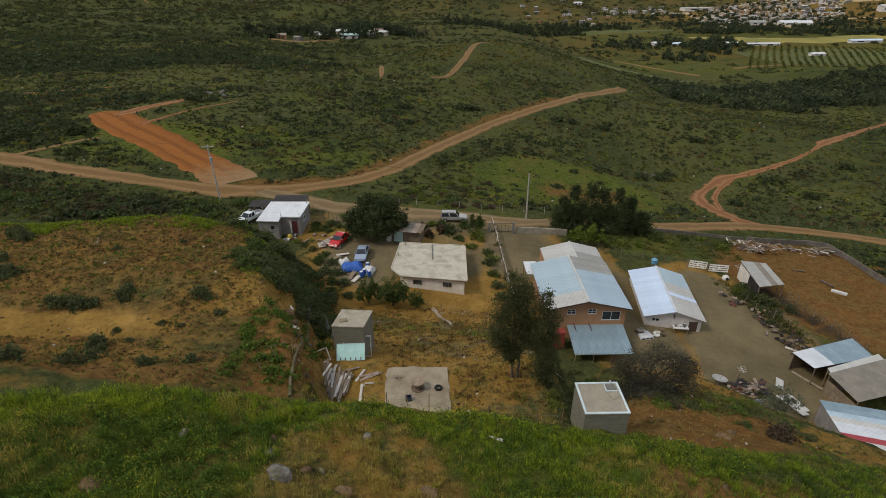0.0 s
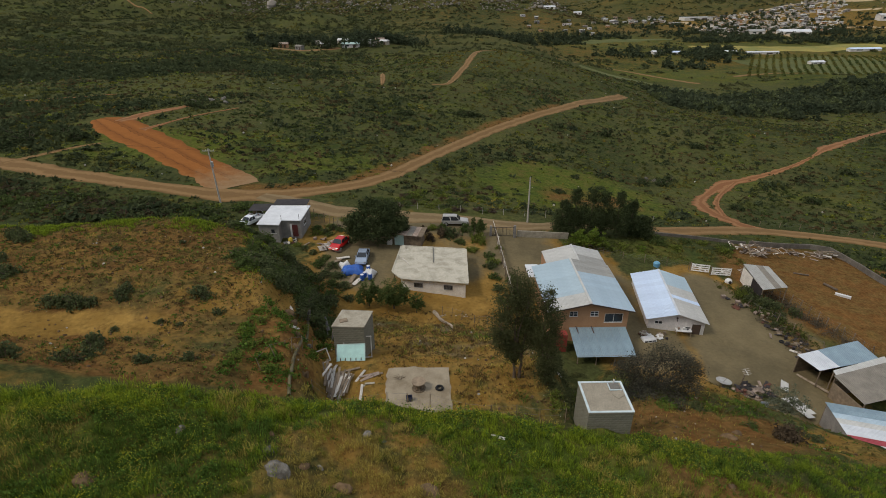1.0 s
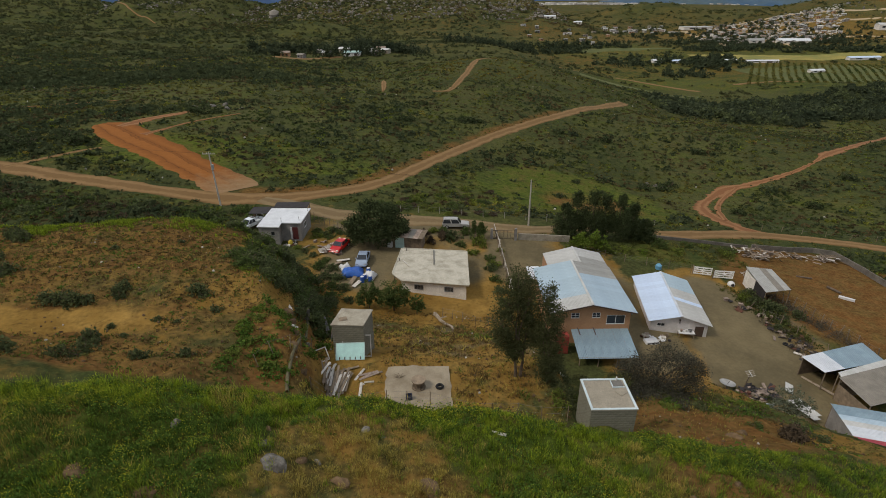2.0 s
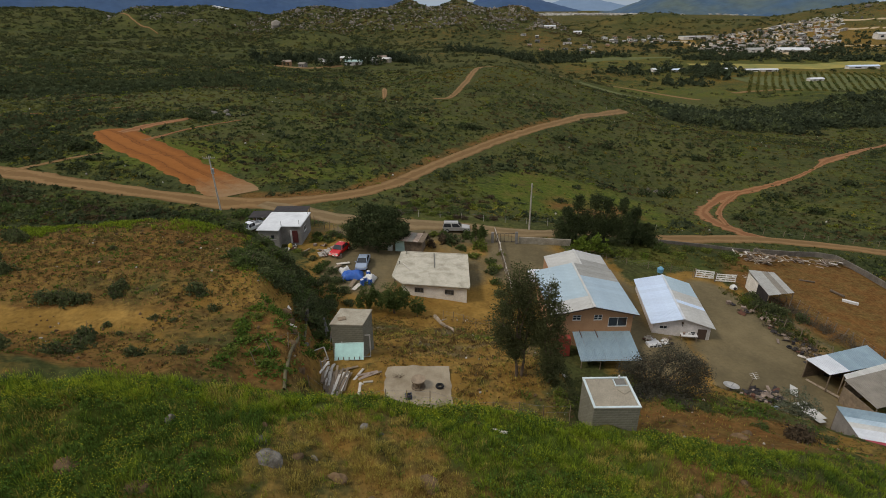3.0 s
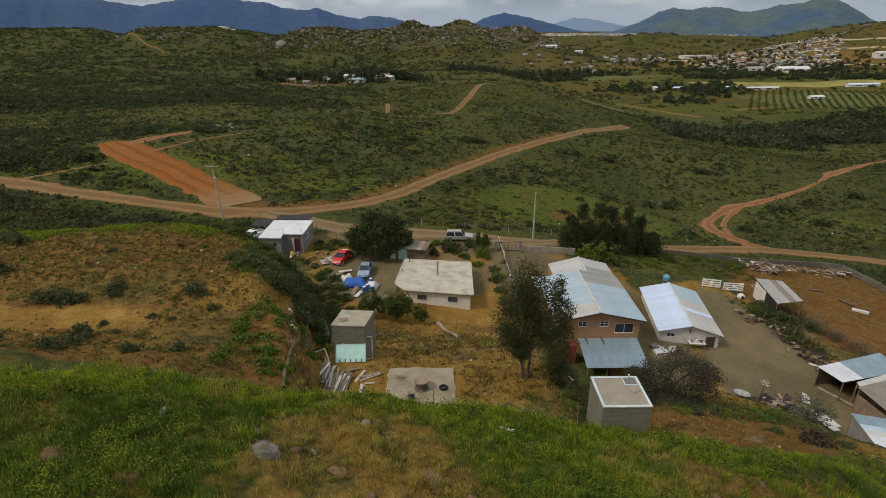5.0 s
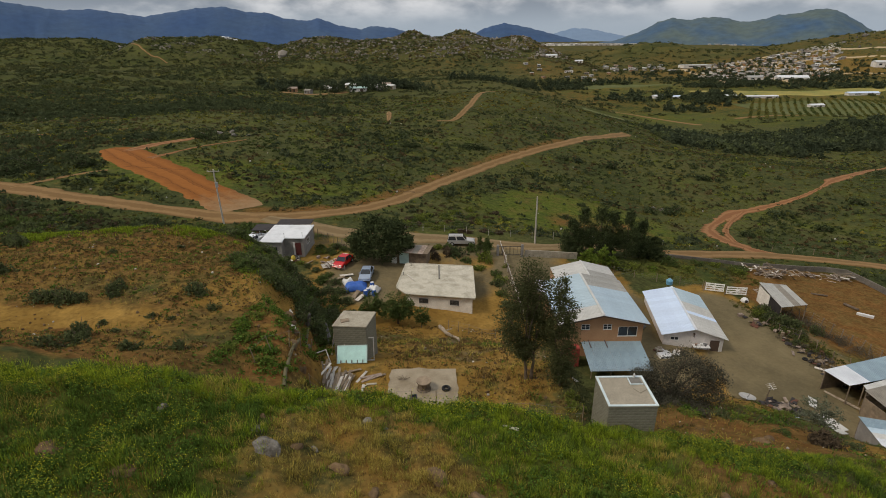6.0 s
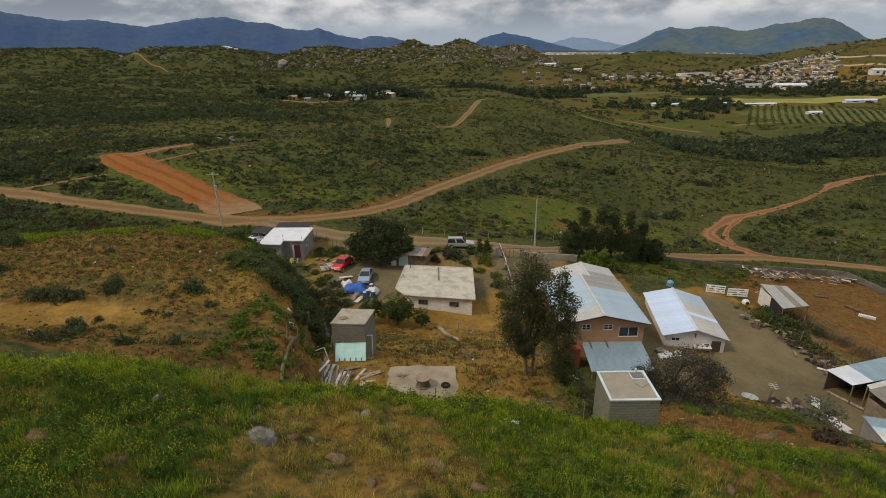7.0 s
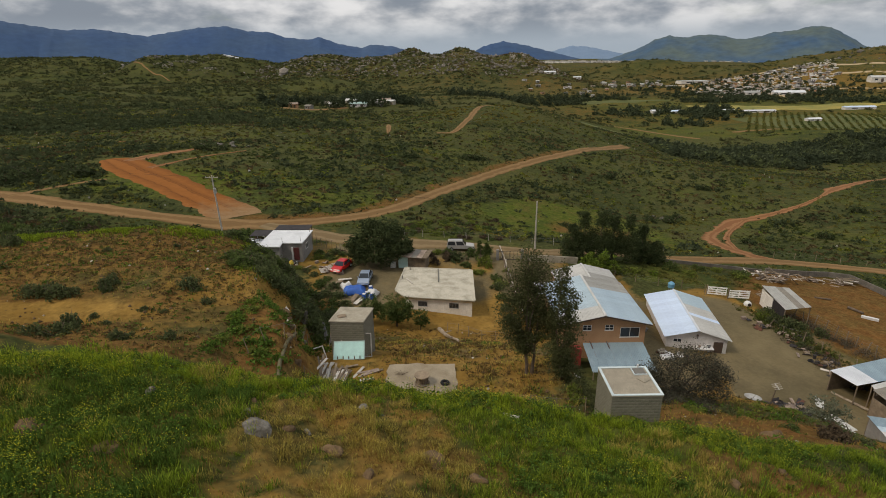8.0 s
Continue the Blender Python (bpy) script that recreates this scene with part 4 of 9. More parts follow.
def crown_points(rng, lobes, per, airy=0.0):
    """Points in uneven lobes (cx, cy, cz, rx, ry, rz): sprays of leaves on twigs, thick near the surface, with gaps between."""
    out = []
    for cx, cy, cz, rx, ry, rz in lobes:
        k = max(14, int(per / 26))
        d = rng.normal(size=(k, 3))
        d /= np.linalg.norm(d, axis=1)[:, None]
        far = rng.uniform(0.35, 1.0, k) ** 0.6 * rng.choice([1.0, 1.0, 1.12, 1.28], k)
        hub = np.array([cx, cy, cz]) + d * np.array([rx, ry, rz]) * far[:, None]
        m = max(8, per // k)
        spread = (0.11 + 0.05 * airy) * (rx * ry * rz) ** (1 / 3)
        p = np.repeat(hub, m, 0) + rng.normal(size=(k * m, 3)) * spread * np.array([1, 1, 0.8])
        along = np.repeat(d * np.array([rx, ry, rz * 0.6]), m, 0) * rng.uniform(-0.16, 0.16, (k * m, 1))
        out.append(p + along)
    return np.concatenate(out)


def tree(name, x, y, lobes, label, material, leaf=0.28, per=900, trunk=0.18, forks=4, seed=0, category="tree", group="", lean=0.0, stems=1, airy=0.0):
    """A tapered trunk with limbs that reach into the lobes of its crown, and many small leaves. Lobes are in the tree's own metres."""
    rng = np.random.default_rng(seed)
    z = ground_z(x, y)
    t = thing(name, pose(x, y, z), label, category, group)
    bm = bmesh.new()
    low = min(c[2] - c[5] for c in lobes)
    fork = max(0.35, low * 0.8)
    for s in range(stems):
        ox = (s - (stems - 1) / 2) * trunk * 3.2
        mid = Vector((ox * 1.6 + lean, rng.normal() * 0.1, fork))
        tube(bm, (ox, 0, -0.25), (ox * 1.2 + lean * 0.4, 0, fork * 0.5), trunk * 1.25, trunk, 9)
        tube(bm, (ox * 1.2 + lean * 0.4, 0, fork * 0.5), mid, trunk, trunk * 0.8, 9)
        for k in range(s, len(lobes), stems):
            cx, cy, cz, rx, ry, rz = lobes[k]
            hub = Vector((cx, cy, cz))
            knee = mid.lerp(hub, 0.5) + Vector((rng.normal() * 0.15, rng.normal() * 0.15, 0.1))
            tube(bm, mid, knee, trunk * 0.6, trunk * 0.42, 7)
            tube(bm, knee, hub, trunk * 0.42, trunk * 0.2, 6)
            for f in range(forks):
                d = rng.normal(size=3)
                d /= np.linalg.norm(d)
                tube(bm, knee.lerp(hub, rng.uniform(0.2, 1)), hub + Vector((d[0] * rx, d[1] * ry, abs(d[2]) * rz)) * 0.8, trunk * 0.2, 0.012, 5)
    part("trunk", bm, M["trunk"], t)
    pts = crown_points(rng, lobes, per, airy)
    pts[:, 2] = np.maximum(pts[:, 2], 0.15)
    crown = new("crown", quad_mesh("crown", leaves(rng, pts, leaf), material))
    crown.parent = t
    return t


def bush_mesh(seed, material, n=598, leaf=0.11, flat=0.75):
    """The leaves of one shrub of about 1 m radius: many uneven sprays on the ground."""
    rng = np.random.default_rng(seed)
    k = 46
    d = rng.normal(size=(k, 3))
    d /= np.linalg.norm(d, axis=1)[:, None]
    d[:, 2] = np.abs(d[:, 2])
    swell = 0.75 + 0.35 * np.sin(np.arctan2(d[:, 1], d[:, 0]) * 3 + seed) * (1 - d[:, 2])
    hubs = d * np.array([1.0, 1.0, 0.85 * flat / 0.75]) * (rng.uniform(0.3, 1.0, k) ** 0.5 * swell)[:, None]
    pts = np.repeat(hubs, n // k, 0) + rng.normal(size=(n // k * k, 3)) * 0.10
    pts[:, 2] = np.abs(pts[:, 2])
    return quad_mesh("foliage", leaves(rng, pts, leaf), material)


def stick_mesh(seed):
    rng = np.random.default_rng(seed)
    bm = bmesh.new()
    for k in range(7):
        a, r = rng.uniform(0, 6.28), rng.uniform(0.3, 0.8)
        tube(bm, (0, 0, -0.05), (r * math.cos(a), r * math.sin(a), rng.uniform(0.35, 0.8)), 0.03, 0.008, 5)
    me = bpy.data.meshes.new("branchwork")
    bm.to_mesh(me)
    bm.free()
    me.materials.append(M["trunk"])
    return me


BUSH = {key: [(bush_mesh(10 * i + k, M[key]), stick_mesh(k)) for k in range(4)] for i, key in enumerate(("leaf", "leaf_dark", "leaf_red", "leaf_bright", "leaf_deep", "leaf_sage"))}


def shrub(x, y, r, key="leaf", tall=1.0, label="", group="", seed=None):
    """One shrub of radius r standing on the ground."""
    k = int(abs(x * 7.3 + y * 3.1)) % 4
    foliage, stems = BUSH[key][k]
    s = thing("shrub", pose(x, y, ground_z(x, y) - 0.03, 0, 0, (x * 37 + y * 91) % 360) @ Matrix.Diagonal((r, r, r * tall, 1)), label, "shrub", group)
    for nm, me in (("foliage", foliage), ("branchwork", stems)):
        ob = new(nm, me)
        ob.parent = s
    return s


# ---------------------------------------------------------------- roofs of sheet metal
def sheet_mesh(length, width, drop, ribs=5):
    """One ribbed metal sheet: from the ridge at x = 0 down to x = length; width along y."""
    bm = bmesh.new()
    ys = []
    for k in range(ribs):
        a = width * k / ribs
        ys += [(a, 0.0), (a + width / ribs * 0.55, 0.0), (a + width / ribs * 0.65, 0.035), (a + width / ribs * 0.9, 0.035)]
    ys.append((width, 0.0))
    rows = []
    for x, z in ((0, 0), (length, -drop)):
        rows.append(([bm.verts.new((x, y, z + h)) for y, h in ys], [bm.verts.new((x, y, z + h - 0.012)) for y, h in ys]))
    (t0, b0), (t1, b1) = rows
    for k in range(len(ys) - 1):
        bm.faces.new((t0[k], t1[k], t1[k + 1], t0[k + 1]))
        bm.faces.new((b0[k], b0[k + 1], b1[k + 1], b1[k]))
        bm.faces.new((t1[k], b1[k], b1[k + 1], t1[k + 1]))
    bm.faces.new((t0[0], b0[0], b1[0], t1[0]))
    bm.faces.new((t0[-1], t1[-1], b1[-1], b0[-1]))
    bmesh.ops.recalc_face_normals(bm, faces=list(bm.faces))
    me = bpy.data.meshes.new("roof_sheet")
    bm.to_mesh(me)
    bm.free()
    return me


def slope(parent, ridge_x, ridge_z, eave_x, eave_z, y0, y1, colour_at, width=0.9):
    """A roof slope of separate sheets laid side by side along y. colour_at(y) names the sheet's material."""
    length, drop = abs(eave_x - ridge_x), ridge_z - eave_z
    n = max(1, round((y1 - y0) / width))
    w = (y1 - y0) / n
    shared = {}
    for k in range(n):
        key = colour_at(y0 + (k + 0.5) * w)
        if key not in shared:
            shared[key] = sheet_mesh(length, w - 0.012, drop)
            shared[key].materials.append(M[key])
        ob = new("roof_sheet", shared[key])
        ob.parent = parent
        flip = -1 if eave_x < ridge_x else 1
        ob.matrix_basis = Matrix.Translation((ridge_x, y0 + (k + (1 if flip < 0 else 0)) * w, ridge_z + 0.004 * (k % 3))) @ Matrix.Rotation(math.pi if flip < 0 else 0, 4, "Z")


def gable(bm, x0, xr, x1, z0, ze0, zr, ze1, y0, y1):
    """A gabled end wall from y0 to y1."""
    pts = [(x0, z0), (x1, z0), (x1, ze1), (xr, zr), (x0, ze0)]
    a = [bm.verts.new((x, y0, z)) for x, z in pts]
    b = [bm.verts.new((x, y1, z)) for x, z in pts]
    fs = [bm.faces.new(a), bm.faces.new(b[::-1])]
    for k in range(5):
        fs.append(bm.faces.new((a[k], b[k], b[(k + 1) % 5], a[(k + 1) % 5])))
    bmesh.ops.recalc_face_normals(bm, faces=fs)


# ---------------------------------------------------------------- tan two-storey house
tan = thing("house", pose(18, 55.3, -1.0), "tan stucco house with gabled sheet-metal roof and lean-to", "house")
TZ = 6.35                       # ridge above the ground
holes = [(-2.35, -1.35, 4.20, 4.92), (0.2, 1.2, 4.20, 4.92), (2.0, 4.25, 3.28, 4.55)]
bm = bmesh.new()
wall_with_holes(bm, -4.6, 4.9, -0.8, 4.95, 0.2, 0.42, holes)
part("wall", bm, M["plaster_tan"], tan, "tan stucco front wall")
bm = bmesh.new()
for z_lo, z_hi, f0, f1 in ((4.95, 5.55, 1.0, 0.5), (5.55, 6.1, 0.5, 0.03)):
    a = [bm.verts.new((x, y, z)) for y in (0.2, 0.42) for x, z in ((-4.6 * f0, z_lo), (4.9 * f0, z_lo), (4.9 * f1, z_hi), (-4.6 * f1, z_hi))]
    bm.faces.new(a[:4]), bm.faces.new(a[4:][::-1])
part("gable_wall", bm, M["plaster_tan"], tan)
for x0, x1, y0, y1, nm in ((-4.6, -4.38, 0.42, 11.2, "wall"), (4.68, 4.9, 0.42, 16.2, "wall"), (-4.38, -2.9, 11.0, 11.2, "wall"), (-2.9, -2.7, 11.2, 16.2, "wall"), (-2.7, 4.68, 16.0, 16.2, "wall")):
    part(nm, boxed(x0, x1, y0, y1, -0.8, 4.8, 0), M["plaster_tan"], tan)
part("floor_slab", boxed(-4.38, 4.68, 0.42, 10.9, 2.3, 2.5, 0), M["concrete"], tan)
for x0, x1, z0, z1 in holes[:2]:
    window(tan, x0, x1, z0, z1, 0.22, 2, bars=1)
window(tan, *holes[2], 0.22, 2)
slope(tan, 0, TZ, -5.25, 5.15, -0.35, 11.4, lambda y: "sheet_grey_pale" if y < 2.6 else "sheet_blue_pale")
slope(tan, 0, TZ, 5.45, 5.15, -0.35, 11.4, lambda y: "sheet_blue" if y < 8 else "sheet_grey")
slope(tan, 1.3, TZ - 0.34, -2.95, 4.95, 11.45, 16.4, lambda y: "sheet_grey_pale")
slope(tan, 1.3, TZ - 0.34, 5.45, 4.92, 11.45, 16.4, lambda y: "sheet_grey_pale" if y > 13 else "sheet_grey")
bm = bmesh.new()
box(bm, -0.14, 0.14, -0.36, 11.42, TZ + 0.03, TZ + 0.07)
part("ridge_cap", bm, M["sheet_grey_pale"], tan)
part("ridge_cap", boxed(1.17, 1.43, 11.43, 16.42, TZ - 0.31, TZ - 0.27, 0), M["sheet_grey_pale"], tan)
for s, ex in ((-1, -5.25), (1, 5.45)):
    bm = bmesh.new()
    beam(bm, (0, -0.33, TZ - 0.10), (ex, -0.33, 5.05), 0.05, 0.16)
    part("barge_board", bm, M["door_brown"], tan)
for k in range(2):
    part("vent_pipe", made(tube, (-1.3 + 1.9 * k, -0.9, 2.45), (-1.45 + 1.9 * k, 0.1, 2.85), 0.06), M["door_brown"], tan)
part("porch_roof", boxed(-6.0, -4.2, 9.0, 12.6, 4.75, 4.83, 0.01), M["roof_white"], tan, "flat white roof edge beside the gable")
for yy in (9.2, 12.4):
    part("post", made(tube, (-5.9, yy, -0.8), (-5.9, yy, 4.76), 0.06), M["wood"], tan)
# lean-to in front
lean = part("lean_to", boxed(-2.2, 4.7, 0.08, 0.19, 2.46, 2.60, 0.01), M["wood"], tan)
lz0, lz1 = 2.62, 1.75
me = sheet_mesh(4.75, 0.99, lz0 - lz1)
me.materials.append(M["sheet_dull"])
for k in range(7):
    ob = new("roof_sheet", me)
    ob.parent = lean
    ob.matrix_basis = Matrix.Translation((-2.25 + k * 1.0, 0.15, lz0 + 0.004 * (k % 2))) @ Matrix.Rotation(-math.pi / 2, 4, "Z")
for k in range(4):
    part("post", made(tube, (-2.1 + k * 2.2, -4.4, -0.6), (-2.1 + k * 2.2, -4.4, lz1 + 0.05), 0.06), M["wood"], lean)
part("front_beam", boxed(-2.2, 4.65, -4.46, -4.34, lz1 - 0.1, lz1 + 0.04, 0.01), M["wood"], lean)

cab = thing("storage_cabinet", pose(14.4, 53.6, ground_z(14.4, 53.6)), "faded red upright metal storage cabinet beside the house", "cabinet")
part("body", boxed(-0.65, 0.65, -0.5, 0.5, 0, 2.5, 0.03), M["paint_red_dull"], cab)
for k in (-1, 1):
    part("door", boxed(0.03 if k > 0 else -0.62, 0.62 if k > 0 else -0.03, -0.53, -0.503, 0.08, 2.42, 0.01), M["paint_red_dull"], cab)
part("handle", boxed(0.06, 0.1, -0.57, -0.53, 1.1, 1.4, 0.008), M["steel"], cab)

# ---------------------------------------------------------------- long white house
white = thing("house", pose(30.75, 58.4, -2.35, 0, 0, -8.4), "long low white house with white-coated gabled metal roof", "house")
part("wall", made(gable, -3.55, 0, 3.6, -0.5, 2.45, 3.42, 2.25, 0.45, 0.65), M["plaster_pale"], white, "weathered white front gable wall")
for x0, x1, y0, y1 in ((-3.55, -3.35, 0.65, 12.0), (3.4, 3.6, 0.65, 12.0), (-3.35, 3.4, 11.8, 12.0)):
    part("wall", boxed(x0, x1, y0, y1, -0.5, 2.3, 0), M["plaster_pale"], white)
slope(white, 0, 3.62, -3.95, 2.62, 0.0, 12.3, lambda y: "sheet_pale")
slope(white, 0, 3.62, 4.0, 2.40, 0.0, 12.3, lambda y: "sheet_grey_pale" if y < 4 or 5.5 < y < 8.2 else ("sheet_pale" if y < 5.5 else "sheet_blue_pale"))
part("ridge_cap", boxed(-0.13, 0.13, -0.02, 12.32, 3.65, 3.69, 0), M["sheet_white"], white)
door = part("door", boxed(2.05, 3.15, 0.40, 0.448, 0.0, 2.02, 0.01), M["door_brown"], white, "dark brown wooden front door")
part("handle", boxed(2.15, 2.2, 0.35, 0.40, 0.95, 1.1, 0.005), M["steel"], door)
part("door_frame", boxed(3.17, 3.3, 0.38, 0.448, 0.0, 2.1, 0.005), M["frame_white"], white)
window(white, 1.2, 1.85, 1.0, 1.6, 0.42, 1)
window(white, -2.75, -1.75, 1.75, 2.25, 0.42, 2)
part("step", boxed(1.4, 4.4, -1.6, 0.4, -0.25, -0.02, 0.03), M["concrete"], white, "pale concrete doorstep slab")
lamp = part("wall_lamp", boxed(-0.1, 0.1, 0.25, 0.448, 2.75, 2.95, 0.02), M["door_brown"], white)
part("bracket", boxed(-0.03, 0.03, 0.2, 0.448, 2.4, 2.72, 0.005), M["steel"], lamp)

tank_pole = thing("water_tank", pose(33.0, 72.4, ground_z(33.0, 72.4)), "small blue plastic water tank on a pole stand", "tank")
for sx in (-0.3, 0.3):
    part("leg", made(tube, (sx, 0, -0.1), (sx, 0, 2.35), 0.05), M["steel"], tank_pole)
bm = bmesh.new()
tube(bm, (0, 0, 2.35), (0, 0, 2.95), 0.45, 0.48, 16)
tube(bm, (0, 0, 2.95), (0, 0, 3.2), 0.48, 0.2, 16)
part("tank", bm, M["paint_blue"], tank_pole)

# ---------------------------------------------------------------- flat-roofed white house
flat = thing("house", pose(0, 66, 0.6), "white plastered house with weathered flat concrete roof", "house")
FR = [(3.75, -2.3), (3.98, 8.2), (-6.0, 9.6), (-6.9, 1.4), (-5.4, -0.75)]
FW = [(3.4, -1.95), (3.6, 7.9), (-5.7, 9.2), (-5.5, -0.35)]
slab_roof = part("roof", made(prism, FR, 2.42, 2.60, bevel=0.03), M["roof_concrete"], flat, "stained pale concrete roof slab")
for a, b in zip(FR, FR[1:] + FR[:1]):
    bm = bmesh.new()
    d = (Vector(b) - Vector(a)).normalized() * 0.12
    beam(bm, (a[0] + d.x, a[1] + d.y, 2.63), (b[0] - d.x, b[1] - d.y, 2.63), 0.16, 0.09)
    part("kerb", bm, M["roof_concrete"], slab_roof)
bm = bmesh.new()
prism(bm, FW, -0.5, 2.415)
part("wall", bm, M["plaster_white"], flat)
fdir = Vector((FW[3][0] - FW[0][0], FW[3][1] - FW[0][1], 0)).normalized()
fnorm = Vector((-fdir.y, fdir.x, 0))
if fnorm.y > 0:
    fnorm = -fnorm
for s in (2.4, 6.6):
    c = Vector((FW[0][0], FW[0][1], 0)) + fdir * s + fnorm * 0.02
    m = Matrix.Translation(c) @ Matrix.Rotation(math.atan2(-fdir.y, -fdir.x), 4, "Z")
    w = window(flat, -0.62, 0.62, 1.25, 1.95, -0.03, 3, M["steel"], bars=3)
    w.matrix_basis = m
base = part("plinth", made(prism, [(x * 1.004, y - 0.03 if y < 0 else y + 0.03) for x, y in FW], -0.55, 0.16), M["mortar"], flat)
bm = bmesh.new()
beam(bm, (-1.05, 8.6, 2.66), (-1.0, 4.0, 2.66), 0.16, 0.12)
part("roof_beam", bm, M["mortar"], slab_roof)
bm = bmesh.new()
beam(bm, (-5.6, 5.4, 2.66), (-4.6, 3.4, 2.70), 0.18, 0.05)
part("loose_plank", bm, M["board"], slab_roof)
for x, y in ((-5.2, 8.6), (-6.1, 5.3)):
    part("rebar_post", made(tube, (x, y, 2.55), (x, y, 3.1), 0.05), M["mortar"], slab_roof)
for y in (1.6, 3.2):
    part("porch_post", made(tube, (-6.6, y, -0.3), (-6.6, y, 2.43), 0.07), M["wood"], flat)

# small lean-to shed behind it
hut = thing("shed", pose(-4.9, 79.2, ground_z(-4.9, 79.2), 0, 0, -12), "small shed with rusty patched sheet roof and teal panel", "shed")
part("wall", boxed(-2.2, 2.2, -1.3, 1.3, -0.3, 2.0, 0.02), M["wood"], hut)
part("panel", boxed(-2.1, -0.6, -1.36, -1.302, 0.05, 1.85, 0.01), M["paint_teal_pale"], hut, "pale teal board")
for k in range(6):
    part("roof_sheet", boxed(-2.6 + k * 0.87, -1.76 + k * 0.87, -1.8, 1.8, 2.05 + 0.02 * (k % 2), 2.09 + 0.02 * (k % 2), 0.005), M[("rust", "wood", "rust", "sheet_brown", "rust", "wood")[k]], hut)
part("white_tank", boxed(-3.4, -2.6, -1.5, -0.9, -0.1, 0.9, 0.08), M["frame_white"], hut)

# ---------------------------------------------------------------- grey house with white roof
grey = thing("house", pose(-25.2, 82, 3.1), "grey rendered house with white-coated flat roof", "house")
GR = [(-3.65, -3.65), (0.0, -3.95), (-0.1, -2.2), (3.05, -2.35), (3.3, 4.0), (-3.4, 4.2)]
GW = [(-3.45, -3.4), (-0.25, -3.65), (-0.35, -2.0), (2.8, -2.1), (3.05, 3.8), (-3.2, 3.95)]
part("roof", made(prism, GR, 2.66, 2.82, bevel=0.03), M["roof_white"], grey, "bright white-coated roof slab")
part("wall", made(prism, GW, -0.8, 2.655), M["plaster_grey"], grey)
gd = part("door", boxed(1.45, 2.35, -2.14, -2.07, -0.1, 1.95, 0.01), M["paint_maroon"], grey, "dark maroon front door")
part("handle", boxed(1.55, 1.6, -2.18, -2.14, 0.9, 1.05, 0.005), M["steel"], gd)
part("door_frame", boxed(1.15, 1.43, -2.16, -2.07, -0.1, 2.0, 0.005), M["frame_white"], grey)
gw = window(grey, -0.6, 0.6, 1.0, 1.9, -0.04, 2)
gw.matrix_basis = Matrix.Translation((2.92, 0.4, 0)) @ Matrix.Rotation(radians(87), 4, "Z")
window(grey, -1.5, -0.7, 1.2, 1.9, -3.62, 1, M["steel"])
for x, y in ((-0.15, -2.0), (2.6, -1.6), (3.0, 2.9)):
    part("roof_pipe", made(tube, (x, y, 2.8), (x, y, 3.6), 0.03), M["steel"], grey)
part("carport_roof", boxed(-3.2, 2.6, 4.3, 7.0, 2.75, 2.83, 0.01), M["dark_sheet"], grey, "dark sheet-covered carport roof")
for x in (-3.0, 2.4):
    part("post", made(tube, (x, 6.8, -0.5), (x, 6.8, 2.76), 0.06), M["wood"], grey)
part("side_canopy", boxed(-7.6, -3.7, 4.4, 7.6, 1.7, 1.78, 0.01), M["dark_sheet"], grey, "dark shade canopy beside the house")
for x, y in ((-7.4, 4.6), (-7.4, 7.4), (-4.0, 7.4)):
    part("post", made(tube, (x, y, -0.6), (x, y, 1.72), 0.05), M["wood"], grey)


# ---------------------------------------------------------------- block sheds
def block_face(parent, origin, along, length, z0, z1, out):
    """Concrete blocks in running bond over a wall face: one object each on a shared mesh."""
    rows = int((z1 - z0) / 0.2)
    me = BLOCKS["full"]
    for r in range(rows):
        off = 0.2 if r % 2 else 0.0
        s = -off
        while s < length - 0.05:
            a, b = max(s, 0), min(s + 0.4, length)
            if b - a > 0.12:
                ob = new("concrete_block", me if b - a > 0.3 else BLOCKS["half"])
                ob.parent = parent
                c = Vector(origin) + Vector(along) * ((a + b) / 2) + Vector(out) * 0.002
                ob.matrix_basis = Matrix.Translation((c.x, c.y, z0 + (r + 0.5) * 0.2)) @ Matrix.Rotation(math.atan2(along[1], along[0]), 4, "Z") @ Matrix.Diagonal((min(1, (b - a) / (0.4 if b - a > 0.3 else 0.2)), 1, 1, 1))
            s += 0.4


BLOCKS = {}
for key, w in (("full", 0.394), ("half", 0.194)):
    bm = boxed(-w / 2, w / 2, -0.012, 0.006, -0.097, 0.097, 0.004)
    BLOCKS[key] = bpy.data.meshes.new("concrete_block")
    bm.to_mesh(BLOCKS[key])
    bm.free()
    BLOCKS[key].materials.append(M["block"])

store = thing("shed", pose(11.15, 29.25, 11.3), "grey block shed with white-rimmed flat roof on the slope", "shed")
part("wall", boxed(-1.5, 1.5, -1.5, 1.5, -0.6, 2.9, 0), M["mortar"], store)
roof = part("roof", boxed(-1.56, 1.56, -1.56, 1.56, 2.9, 2.97, 0.01), M["roof_sand"], store, "sandy flat roof surface")
for x0, x1, y0, y1 in ((-1.56, 1.56, -1.56, -1.40), (-1.56, 1.56, 1.40, 1.56), (-1.56, -1.40, -1.40, 1.40), (1.40, 1.56, -1.40, 1.40)):
    part("parapet", boxed(x0, x1, y0, y1, 2.972, 3.03, 0.01), M["parapet"], roof, "white-painted parapet rim")
hatch = part("hatch", boxed(0.55, 1.25, 0.65, 1.25, 2.975, 3.08, 0.01), M["mortar"], roof, "dark roof hatch in a pale frame")
part("hatch_rim", boxed(0.48, 1.32, 0.58, 0.645, 2.974, 3.06, 0.005), M["parapet"], hatch)
